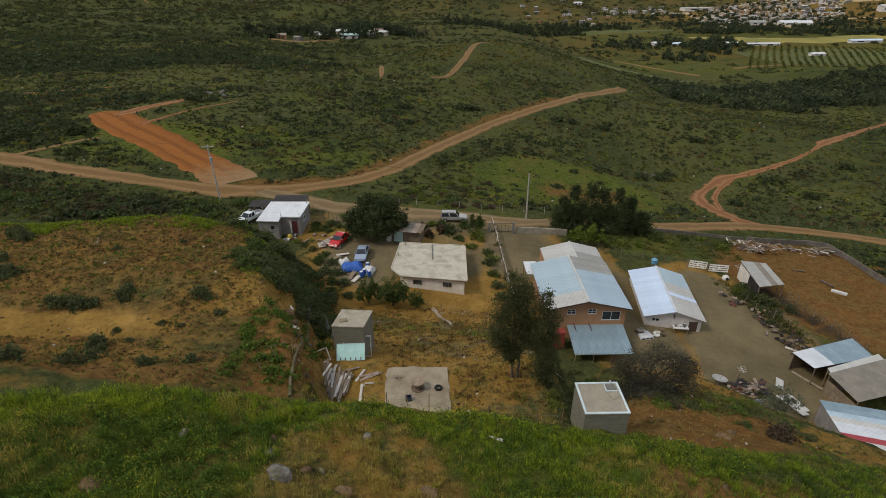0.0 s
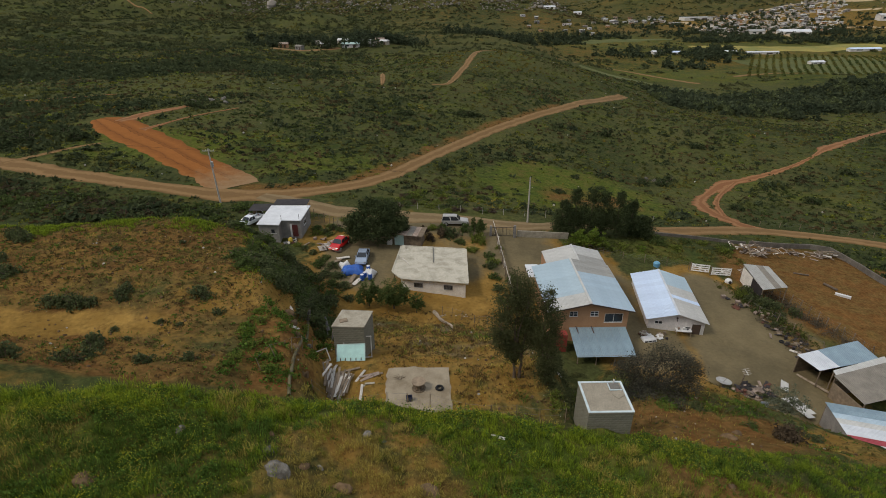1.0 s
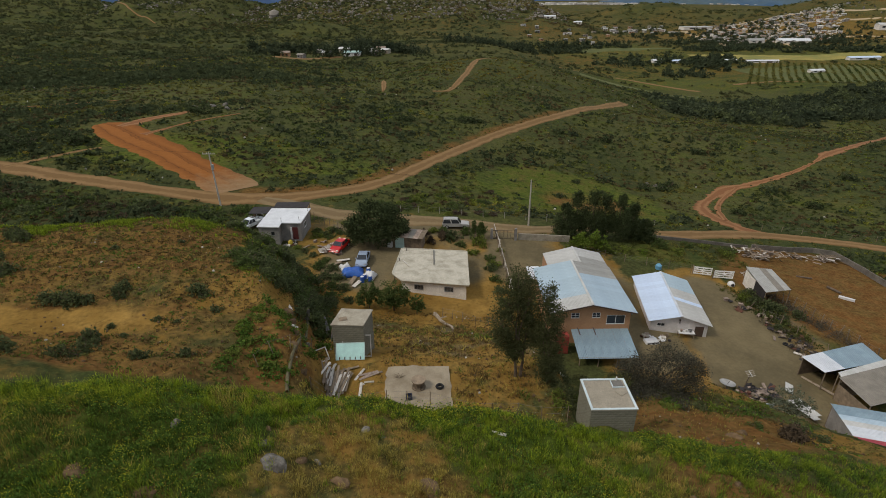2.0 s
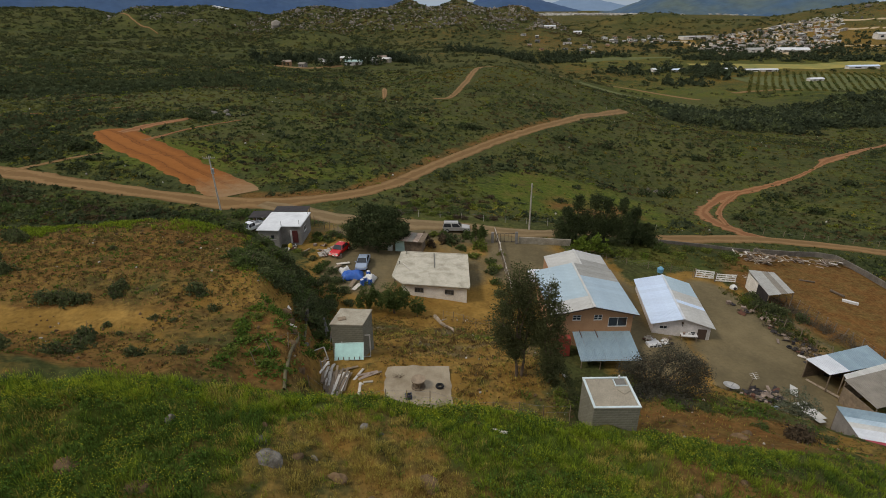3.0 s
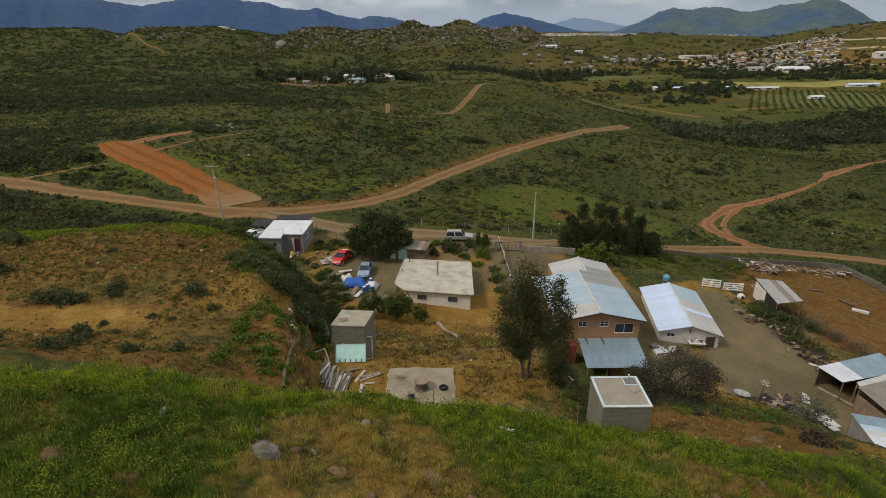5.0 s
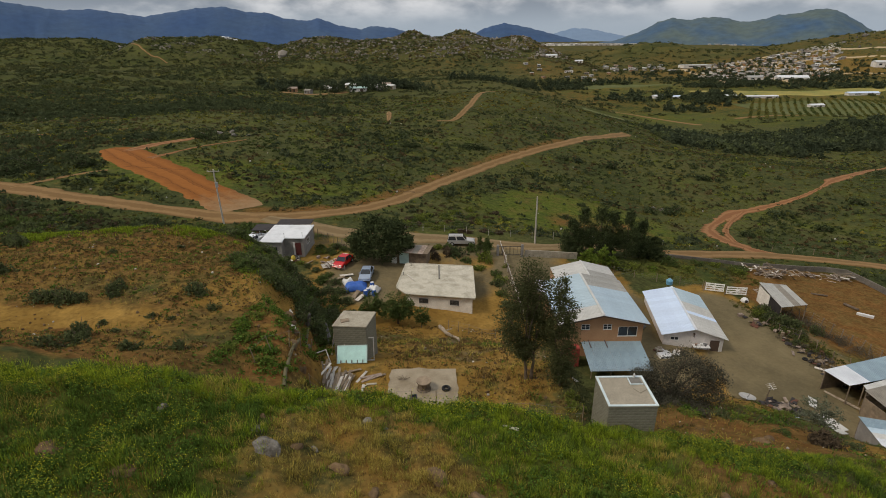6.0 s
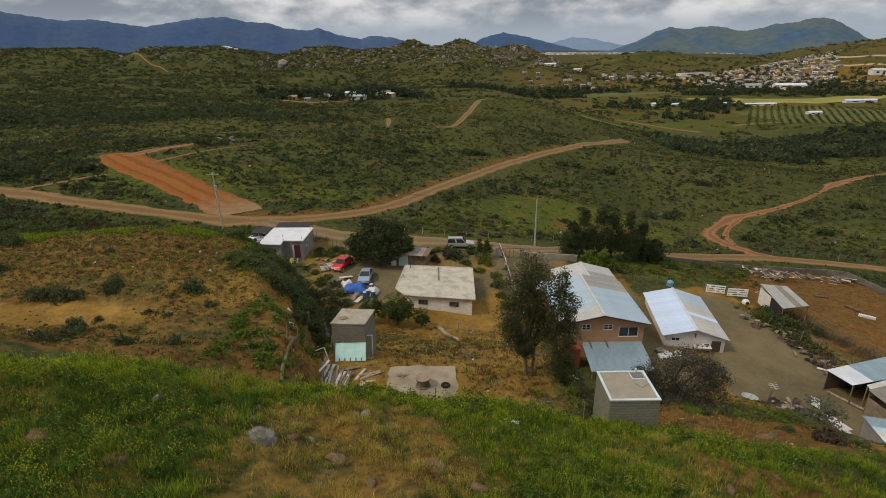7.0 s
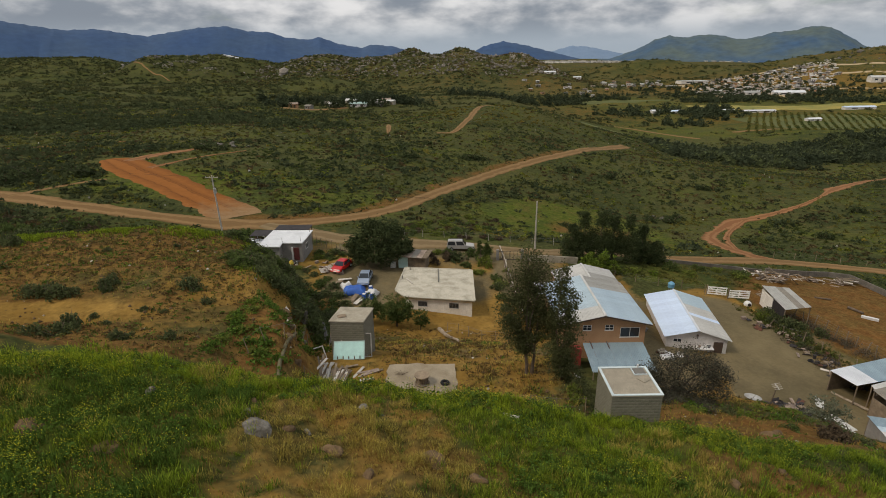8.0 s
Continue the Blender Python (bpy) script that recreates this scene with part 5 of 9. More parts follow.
part("hatch_rim", boxed(0.48, 0.545, 0.65, 1.32, 2.974, 3.06, 0.005), M["parapet"], hatch)
bm = boxed(-0.4, 0.4, -0.3, 0.3, -0.02, 0.02, 0.01)
lid = part("lid", bm, M["roof_sand"], roof, "loose square hatch lid")
lid.matrix_basis = pose(1.0, 0.2, 3.0, 0, 0, 35)
part("vent", made(tube, (0.95, 1.35, 2.97), (0.95, 1.35, 3.3), 0.06), M["frame_white"], roof)
block_face(store, (-1.5, -1.512, 0), (1, 0, 0), 3.0, -0.5, 2.9, (0, -1, 0))
block_face(store, (-1.512, 1.5, 0), (0, -1, 0), 3.0, -0.5, 2.9, (-1, 0, 0))

pump = thing("shed", pose(-8.0, 40.75, 9.75), "dark grey concrete shed with flat roof beside the bank", "shed")
PC = [(-1.68, -1.15), (1.14, -1.35), (1.67, 1.15), (-1.15, 1.42)]
part("wall", made(prism, [(x * 0.97, y * 0.97) for x, y in PC], -0.6, 3.45), M["mortar"], pump)
proof = part("roof", made(prism, [(x * 1.02, y * 1.02) for x, y in PC], 3.45, 3.56, bevel=0.015), M["concrete"], pump, "bare concrete roof slab")
bm = boxed(-0.35, 0.35, -0.28, 0.28, 0, 0.05, 0.01)
part("roof_board", bm, M["wood"], proof).matrix_basis = pose(-0.75, -0.35, 3.565, 0, 0, 18)
fa, fb = Vector((PC[0][0], PC[0][1], 0)) * 0.97, Vector((PC[1][0], PC[1][1], 0)) * 0.97
d = (fb - fa).normalized()
block_face(pump, fa, d, (fb - fa).length, -0.2, 3.4, (d.y, -d.x, 0))
fa, fb = Vector((PC[1][0], PC[1][1], 0)) * 0.97, Vector((PC[2][0], PC[2][1], 0)) * 0.97
d = (fb - fa).normalized()
block_face(pump, fa, d, (fb - fa).length, -0.2, 3.4, (d.y, -d.x, 0))

tub = thing("panel", pose(-8.05, 38.35, ground_z(-8.05, 38.55) + 0.05, -40, 0, 2), "turquoise painted panel leaning on the shed wall", "panel")
part("sheet", boxed(-1.2, 1.2, -0.03, 0.03, 0, 1.45, 0.02), M["paint_teal"], tub)
for a, b, c, e in ((-1.25, 1.25, -0.02, 0.06), (-1.25, 1.25, 1.40, 1.48), (-1.25, -1.17, 0.06, 1.40), (1.17, 1.25, 0.06, 1.40)):
    part("rim", boxed(a, b, -0.05, 0.04, c, e, 0.01), M["paint_teal_pale"], tub)
for k in range(5):
    part("slot", boxed(-0.95 + k * 0.45, -0.87 + k * 0.45, -0.062, -0.051, 0.02, 0.26, 0), M["door_brown"], tub)
for k, (x, y, rz, w, h) in enumerate(((-7.55, 39.2, 4, 2.5, 2.0), (-10.35, 38.2, 35, 1.3, 1.2))):
    fr = thing("frame", pose(x, y, ground_z(x, y), -18 if k == 0 else -42, 0, rz), "white timber window frame leaning against the shed", "frame")
    for a, b, c, e in ((-w / 2, w / 2, 0, 0.09), (-w / 2, w / 2, h - 0.09, h), (-w / 2, -w / 2 + 0.09, 0.09, h - 0.09), (w / 2 - 0.09, w / 2, 0.09, h - 0.09)):
        part("rail", boxed(a, b, -0.03, 0.03, c, e, 0.008), M["board"], fr)

# ---------------------------------------------------------------- corral sheds
def quad_shed(name, corners, zr, tilt, colours, label, wall_h, m_wall, sides=(0, 1, 2, 3), inset=0.15, wide=0.9, along=0):
    """An open-fronted shed under a sheet roof over four corners (x, y); the roof's sheets run from side 0-3 to side 1-2."""
    c = [Vector((x, y, 0)) for x, y in corners]
    mid = sum(c, Vector()) / 4
    gz = ground_z(mid.x, mid.y)
    t = thing(name, pose(mid.x, mid.y, gz), label, "shed")
    c = [p - mid for p in c]
    zs = [zr - gz + tilt[k] for k in range(4)]
    n = max(2, round((c[3] - c[0]).length / wide))
    for k in range(n):
        a, b = k / n, (k + 0.985) / n
        bm = bmesh.new()
        def at(u, s):
            lo = c[0].lerp(c[3], u) + Vector((0, 0, zs[0] + (zs[3] - zs[0]) * u))
            hi = c[1].lerp(c[2], u) + Vector((0, 0, zs[1] + (zs[2] - zs[1]) * u))
            return lo.lerp(hi, s)
        ribs = 4
        prev = None
        fs = []
        for r in range(ribs * 2 + 1):
            u = a + (b - a) * r / (ribs * 2)
            h = Vector((0, 0, 0.035 if r % 2 else 0.0))
            row = [bm.verts.new(at(u, 0) + h), bm.verts.new(at(u, 1) + h), bm.verts.new(at(u, 1) + h - Vector((0, 0, 0.02))), bm.verts.new(at(u, 0) + h - Vector((0, 0, 0.02)))]
            if prev:
                for q in range(4):
                    fs.append(bm.faces.new((prev[q], prev[(q + 1) % 4], row[(q + 1) % 4], row[q])))
            else:
                fs.append(bm.faces.new(row[::-1]))
            prev = row
        fs.append(bm.faces.new(prev))
        bmesh.ops.recalc_face_normals(bm, faces=fs)
        part("roof_sheet", bm, M[colours[int(k * len(colours) / n)]], t)
    for k in range(4):
        p, q = c[k] * 0.95, c[(k + 1) % 4] * 0.95
        h = min(zs[k], zs[(k + 1) % 4]) - 0.06
        part("post", made(tube, (p.x, p.y, -0.3), (p.x, p.y, zs[k] - 0.03), 0.07), M["wood"], t)
        if k in sides:
            bm = bmesh.new()
            beam(bm, (p.x, p.y, h * wall_h / 2 - 0.1), (q.x, q.y, h * wall_h / 2 - 0.1), 0.08, h * wall_h + 0.2)
            part("wall", bm, m_wall, t)
    return t


pen = quad_shed("shed", [(47.7, 74.5), (47.0, 67.3), (50.9, 67.7), (51.2, 73.5)], -0.35, (0.2, -0.25, -0.1, 0.2), ["sheet_grey", "sheet_grey", "sheet_brown", "sheet_grey", "sheet_white"], "small white corral shed with patched grey sheet roof", 1.0, M["plaster_white"], (3,))
# Front half: a dark panel added where the open side lies in shade.
for m, u0, u1, lab in (("plaster_white", 0.0, 0.5, "whitewashed side wall"), ("dark_sheet", 0.51, 1.0, "dark sheet side wall")):
    p, q = Vector((-1.42, 3.56, 0)), Vector((-2.09, -3.28, 0))
    a, b = p.lerp(q, u0), p.lerp(q, u1)
    h = -0.55 - pen.matrix_world.translation.z
    part("side_wall", made(beam, (a.x, a.y, h / 2 - 0.1), (b.x, b.y, h / 2 - 0.1), 0.08, h), M[m], pen, lab)
quad_shed("shed", [(43.1, 48.6), (42.15, 51.4), (51.2, 54.0), (51.4, 50.5)], 0.0, (0, 0.1, 0.1, 0), ["sheet_white", "sheet_white", "sheet_dull", "sheet_dull", "sheet_dull", "sheet_dull"], "open animal shed with white and blue sheet roof", 0.9, M["wood"], (1, 2))
quad_shed("shed", [(44.05, 42.9), (43.6, 47.2), (52.0, 49.6), (52.5, 45.0)], 0.35, (-0.15, 0.1, 0.1, -0.15), ["sheet_brown"], "open shed with weathered brownish sheet roof", 0.8, M["wood"], (0, 1, 2))
quad_shed("shed", [(44.3, 47.5), (44.5, 48.5), (52.2, 50.9), (52.2, 49.9)], 0.05, (0, 0.05, 0.05, 0), ["sheet_grey_pale"], "narrow pale sheet roof between two sheds", 0.5, M["wood"], ())
quad_shed("shed", [(39.8, 43.0), (46.4, 41.0), (45.6, 34.2), (38.7, 36.4)], 0.6, (0, 0, -0.1, -0.1), ["sheet_dull", "sheet_blue", "sheet_grey_pale", "sheet_white", "sheet_red", "sheet_grey_pale", "sheet_white"], "grey-walled shed roofed in blue, white and red metal sheets", 1.0, M["plaster_grey"], (0, 3), wide=0.72)


# ---------------------------------------------------------------- trees
tree("tree", -9.9, 79.8, [(0, 0, 4.3, 2.9, 2.7, 2.4), (-3.1, -0.6, 3.1, 2.0, 2.3, 2.0), (2.7, -0.4, 3.2, 2.0, 2.1, 2.0), (0.3, -1.8, 2.7, 2.6, 1.8, 2.0), (-1.2, 1.0, 5.5, 1.7, 1.8, 1.3), (1.6, 0.6, 5.1, 1.5, 1.6, 1.3), (-3.9, 0.8, 2.2, 1.3, 1.3, 1.5), (3.6, 0.6, 2.2, 1.1, 1.3, 1.4)],
    "large dense dark pepper tree in the dirt yard", M["leaf_deep"], 0.20, 3000, 0.32, 4, 1, airy=0.5)
tree("tree", 6.0, 35.4, [(-0.3, 0, 8.6, 0.8, 0.8, 1.5), (-1.1, 0.2, 7.0, 0.9, 0.9, 1.5), (0.5, -0.1, 7.5, 0.9, 0.9, 1.6), (-1.6, -0.2, 5.2, 0.9, 0.9, 1.5), (1.0, 0.2, 5.7, 0.9, 0.9, 1.6), (-0.2, 0.4, 6.0, 1.0, 0.9, 1.5), (-1.2, 0.0, 3.6, 0.8, 0.8, 1.2), (0.5, 0.1, 4.2, 0.8, 0.8, 1.3), (1.4, 0.0, 4.0, 0.6, 0.6, 1.2), (-0.4, -0.3, 2.8, 0.7, 0.7, 0.8)],
    "tall slender olive-green tree with airy drooping crown", M["leaf_olive"], 0.085, 2300, 0.12, 6, 2, stems=2, airy=2.6)
tree("tree", 8.2, 34.4, [(-0.4, 0, 7.6, 0.45, 0.45, 1.3), (0.1, 0, 6.2, 0.6, 0.6, 1.3), (-0.5, 0.1, 5.0, 0.7, 0.6, 1.3), (0.4, 0, 4.2, 0.7, 0.6, 1.2), (-0.2, -0.2, 3.0, 0.8, 0.7, 1.1), (0.3, 0.1, 2.0, 0.8, 0.7, 0.9), (-0.2, 0, 1.1, 0.7, 0.7, 0.7)],
    "slim olive-green tree beside the taller one", M["leaf_olive"], 0.085, 1700, 0.09, 6, 3, airy=2.4)
tree("tree", 20.6, 41.2, [(0.3, 0, 3.9, 1.3, 1.2, 1.2), (-1.6, -0.2, 2.9, 1.3, 1.2, 1.0), (1.9, -0.3, 3.0, 1.3, 1.2, 1.1), (0.2, -1.2, 2.0, 1.6, 1.1, 1.0), (-3.0, 0.2, 1.9, 1.0, 1.0, 0.8), (3.2, 0.2, 2.0, 1.1, 1.1, 0.9), (2.6, -1.0, 1.2, 1.2, 1.0, 0.8), (-1.8, -1.0, 1.4, 1.2, 1.0, 0.8)],
    "broad purplish-brown tree spreading over the bank", M["leaf_purple"], 0.085, 2300, 0.20, 8, 4, stems=2, airy=2.6)
for k, (x, y, h, w) in enumerate(((21.4, 85.6, 6.2, 1.5), (23.6, 86.8, 8.3, 1.6), (26.4, 86.6, 8.9, 1.8), (29.0, 87.8, 8.2, 1.6), (31.4, 87.0, 8.5, 1.6), (34.2, 88.2, 7.0, 1.6), (36.8, 88.4, 4.2, 1.5))):
    tree("tree", x, y, [(0, 0, h * 0.60, w, w * 0.9, h * 0.30), (w * 0.45, -0.5, h * 0.36, w * 0.9, w * 0.8, h * 0.22), (-w * 0.5, -0.3, h * 0.40, w * 0.9, w * 0.8, h * 0.22), (0.1, 0, h * 0.84, w * 0.5, w * 0.5, h * 0.17), (-w * 0.2, -0.6, h * 0.24, w * 0.8, w * 0.7, h * 0.16)],
        "very dark dense evergreen tree along the lane", M["leaf_deep"], 0.13, 1900, 0.16, 3, 20 + k, group="evergreen trees by the lane", airy=0.8)
tree("tree", -9.5, 61.2, [(0, 0, 2.6, 1.3, 1.2, 1.4), (-0.6, -0.3, 1.7, 1.0, 1.0, 0.9), (0.7, 0.2, 1.8, 1.0, 1.0, 1.0)], "round green orchard tree beside the white house", M["leaf_dark"], 0.13, 1500, 0.10, 3, 31, group="small garden trees")
tree("tree", -6.2, 60.6, [(0, 0, 2.9, 1.6, 1.5, 1.6), (-0.9, -0.3, 2.2, 1.1, 1.1, 1.0), (1.0, -0.2, 2.3, 1.2, 1.1, 1.1), (0.2, -0.6, 1.9, 1.2, 1.0, 0.9)], "round green orchard tree in front of the white house", M["leaf_dark"], 0.13, 1700, 0.13, 3, 32, group="small garden trees")
tree("tree", -3.2, 59.7, [(0, 0, 1.9, 0.9, 0.8, 0.9), (0.2, 0, 1.3, 0.8, 0.7, 0.6)], "young green tree in the bare yard", M["leaf_dark"], 0.12, 900, 0.06, 3, 33, group="small garden trees")
tree("tree", 24.6, 80.6, [(0, 0, 2.3, 2.0, 1.6, 1.5), (1.4, 0, 1.7, 1.4, 1.2, 1.1), (-1.4, 0.2, 1.6, 1.3, 1.2, 1.0)], "bright yellow-green bushy tree behind the house", M["leaf_bright"], 0.26, 700, 0.10, 3, 34)
tree("tree", 33.6, 40.6, [(0, 0, 1.9, 1.5, 1.2, 1.2), (0.9, -0.5, 1.4, 1.1, 1.0, 0.9), (-0.9, -0.3, 1.3, 1.1, 0.9, 0.8)], "grey-green bushy tree among scrap on the bank", M["leaf_grey"], 0.10, 1100, 0.08, 3, 35)
tree("tree", 36.6, 98.0, [(0, 0, 2.6, 1.6, 1.5, 1.5), (1, 0, 1.9, 1.3, 1.2, 1.0)], "dark rounded tree by the lane", M["leaf_dark"], 0.28, 600, 0.1, 3, 36)

# ---------------------------------------------------------------- single shrubs
def track_gap(x, y):
    """Metres to the edge of the nearest track."""
    gap = np.full(len(x), 1e9)
    for pts in TRACKS:
        for k in range(0, len(x), 4000):
            d = np.hypot(x[k:k + 4000, None] - pts[None, :, 0], y[k:k + 4000, None] - pts[None, :, 1]) - pts[None, :, 2] / 2
            gap[k:k + 4000] = np.minimum(gap[k:k + 4000], d.min(1))
    return gap


MOUND = "grey-green shrub on the dry earth mound"
for x, y, r, h in ((-31.6, 38.9, 1.2, 0.8), (-30.2, 38.7, 1.3, 0.9), (-29.2, 38.8, 0.9, 0.8), (-32.8, 39.2, 1.0, 0.7), (-27.0, 39.6, 0.9, 1.1), (-27.2, 40.8, 0.9, 1.0), (-21.0, 40.6, 1.2, 0.8), (-20.2, 40.2, 0.8, 0.9),
        (-46.2, 54.3, 1.5, 1.0), (-44.5, 53.0, 1.2, 1.0), (-24.0, 29.9, 1.1, 0.8), (-25.2, 29.4, 1.0, 0.9), (-20.1, 29.6, 0.9, 0.8), (-18.4, 37.9, 0.7, 0.8), (-25.2, 32.6, 1.2, 1.0), (-24.4, 31.6, 0.8, 0.9), (-28.0, 28.6, 1.3, 0.8), (-29.6, 28.8, 1.1, 0.9),
        (-17.6, 30.6, 0.8, 0.8), (-25.4, 35.3, 0.5, 0.9), (-39.2, 43.8, 1.3, 0.8), (-40.5, 44.5, 1.0, 0.9), (-22.2, 36.1, 0.55, 0.7), (-20.6, 35.8, 0.45, 0.7), (-35.0, 33.2, 0.7, 0.7), (-33.0, 50.0, 0.6, 0.7), (-27.5, 52.5, 0.5, 0.8), (-23.5, 33.6, 0.5, 0.6), (-42.5, 47.0, 1.1, 0.8)):
    shrub(x, y, r * 0.95, "leaf_sage", h * 1.45, MOUND, "shrubs on the mound")
for x, y, r in ((-15.3, 35.4, 0.9), (-14.8, 37.2, 0.8), (-14.6, 33.8, 0.8), (-15.4, 38.6, 0.7), (-14.4, 39.6, 0.6), (-15.8, 36.4, 0.6), (-15.0, 31.8, 0.9), (-18.6, 46.2, 0.9), (-13.0, 42.4, 0.8), (-12.6, 31.2, 0.9)):
    shrub(x, y, r, "leaf_bright" if x < -15 else "leaf", 0.7, "bright green low shrub at the edge of the mound", "green shrubs at the mound's edge")
rng = np.random.default_rng(77)
for k in range(64):
    s, o = rng.uniform(0, 1), rng.uniform(0, 1)
    y = 44.5 + 21 * s
    x = -17.2 - 0.42 * (y - 45) + 1.5 + o * (6.5 + 0.12 * (y - 45))
    shrub(x, y, rng.uniform(1.0, 1.9), ("leaf_sage", "leaf_dark", "leaf_sage")[k % 3], rng.uniform(0.7, 1.05), "dense green shrub on the steep bank", "shrubs on the bank")
rng = np.random.default_rng(79)
for k in range(34):
    y = 47 + 24 * rng.random()
    x = -19.6 - 0.42 * (y - 45) + 0.6 + 3.4 * rng.random()
    shrub(x, y, rng.uniform(0.9, 1.6), ("leaf_sage", "leaf_dark")[k % 2], rng.uniform(0.8, 1.1), "dense green shrub on the steep bank", "shrubs on the bank")
for x, y, r, key, h in ((0.4, 84.3, 1.3, "leaf_dark", 1.1), (4.4, 83.9, 1.4, "leaf_dark", 1.3), (6.8, 84.9, 1.3, "leaf_dark", 1.7), (6.4, 79.9, 1.5, "leaf", 1.7), (5.2, 77.0, 1.2, "leaf", 1.1), (8.1, 73.7, 1.4, "leaf", 0.9), (0.6, 82.2, 1.6, "leaf_red", 1.2), (-1.2, 84.2, 1.2, "leaf", 1.0), (-2.6, 83.4, 1.3, "leaf_red", 1.0), (51.6, 86.6, 1.7, "leaf_dark", 1.2), (38.8, 86.4, 2.0, "leaf_dark", 1.1), (41.5, 84.5, 1.5, "leaf", 0.8),
        (21.5, 81.0, 1.3, "leaf", 0.9), (28.0, 81.5, 1.6, "leaf", 0.9), (31.0, 82.4, 1.5, "leaf", 0.8), (34.5, 82.6, 1.3, "leaf_bright", 0.7), (45.2, 69.2, 1.2, "leaf", 1.4), (45.4, 65.0, 0.8, "leaf_sage", 0.8),
        (26.6, 31.0, 1.3, "leaf_red", 1.2), (27.8, 32.4, 1.4, "leaf_red", 1.2), (29.2, 33.6, 1.1, "leaf_sage", 0.8), (30.4, 32.6, 0.9, "leaf_sage", 0.8), (25.2, 33.2, 0.8, "leaf_dark", 0.7), (22.4, 36.4, 1.0, "leaf_sage", 0.8), (24.4, 37.4, 1.2, "leaf_bright", 0.7), (26.4, 38.6, 1.1, "leaf", 0.7), (19.0, 35.6, 0.8, "leaf", 0.7), (29.0, 38.4, 1.0, "leaf", 0.6),
        (-20.4, 81.6, 1.2, "leaf", 0.9), (-19.2, 82.4, 1.1, "leaf", 0.8), (-20.6, 83.6, 1.2, "leaf_dark", 0.9), (-18.6, 84.4, 1.0, "leaf", 0.9), (-26.0, 76.6, 0.9, "leaf_dark", 0.8), (-22.6, 77.4, 0.9, "leaf", 0.8), (8.6, 31.8, 0.8, "leaf", 1.0), (8.8, 33.0, 0.7, "leaf", 1.1), (3.6, 47.6, 0.9, "leaf", 0.7), (4.6, 45.8, 0.8, "leaf_bright", 0.6),
        (2.2, 48.6, 0.7, "leaf", 0.7), (-3.4, 50.2, 0.8, "leaf", 0.6), (19.6, 46.4, 1.0, "leaf", 0.8), (16.6, 46.0, 1.1, "leaf_dark", 0.9), (14.2, 45.0, 0.9, "leaf", 0.9), (9.6, 78.6, 0.8, "leaf", 0.9), (11.4, 59.0, 1.0, "leaf", 1.0), (11.0, 66.0, 1.0, "leaf_dark", 1.1)):
    shrub(x, y, r, key, h, {"leaf": "green garden shrub growing on bare dirt", "leaf_dark": "dark green rounded shrub by the houses", "leaf_red": "brownish purple dry shrub near the yard", "leaf_bright": "yellow-green leafy shrub near the yard", "leaf_sage": "grey-green shrub on the bank by the yard"}[key])
rng = np.random.default_rng(78)
for k in range(60):
    s = rng.random()
    x = -14 + 26 * s
    y = 92.6 + (5 + 20 * s) * rng.random() ** 1.3
    if track_gap(np.array([x]), np.array([y]))[0] > 1.2:
        shrub(x, y, rng.uniform(0.8, 1.5), ("leaf", "leaf_dark", "leaf", "leaf_dark", "leaf_red")[k % 5], rng.uniform(0.65, 1.0), "shrub on the verge between lane and road", "verge shrubs")
for k in range(40):
    x, y = rng.uniform(-24, 8), rng.uniform(84, 89.5)
    if track_gap(np.array([x]), np.array([y]))[0] > 0.8 and not (-0.6 < x < 6.5 and 84.5 < y < 88.5) and not (-29 < x < -18):
        shrub(x, y, rng.uniform(0.5, 1.1), ("leaf", "leaf_dark", "leaf_red")[k % 3], rng.uniform(0.7, 1.1), "low garden shrub along the lane", "lane shrubs")
for x, y, r in ((-11.0, 175.8, 2.6), (-9.0, 177.0, 2.0), (8.0, 181.5, 2.4), (11.0, 182.4, 2.6), (13.5, 183.0, 1.8), (-5.5, 202, 2.2), (57, 180.6, 2.6), (41, 183, 2.4), (-84.8, 127, 3.0), (-90, 130, 3.2), (-96, 126, 3.0), (-101, 130, 3.4), (-70.3, 163, 2.8), (-73.5, 165, 2.4), (-99, 121, 2.6), (-108, 127, 3.2), (-66.5, 164, 2.0),
        (62, 141, 2.6), (56, 139.5, 2.4), (66, 146, 2.2), (73, 121.5, 2.2), (96, 128, 2.4), (120, 150, 2.4), (88, 178, 2.6), (36, 135, 1.4), (28, 118, 1.5), (41, 128, 1.2)):
    shrub(x, y, r * 1.2, "leaf_deep", 0.8, "large dark rounded bush standing in the open scrub", "large bushes in the scrub")


# ---------------------------------------------------------------- scrub, grass and weeds
def clumps(name, x, y, r, material, label, category, per=22, tall=0.8, leaf=0.5, seed=0, lift=0.0):
    """A whole field of clumps as one object: each is a low dome of leaf-like facets standing on the ground."""
    rng = np.random.default_rng(seed)
    n = len(x)
    d = rng.normal(size=(n, per, 3))
    d /= np.linalg.norm(d, axis=2)[:, :, None]
    d[:, :, 2] = np.abs(d[:, :, 2])
    d *= rng.uniform(0.45, 1.0, (n, per, 1)) * rng.uniform(0.75, 1.2, (n, 1, 1))
    hub = np.stack([x, y, ground_z(x, y) + lift], 1)[:, None, :]
    scale = np.stack([r, r, r * tall], 1)[:, None, :]
    pts = (hub + d * scale).reshape(-1, 3)
    size = np.repeat(r, per) * leaf
    return tagged(new(name, quad_mesh(name, leaves(rng, pts, size * 1.2, 0.2, 1.35, 3), material)), label, category, kind="stuff")


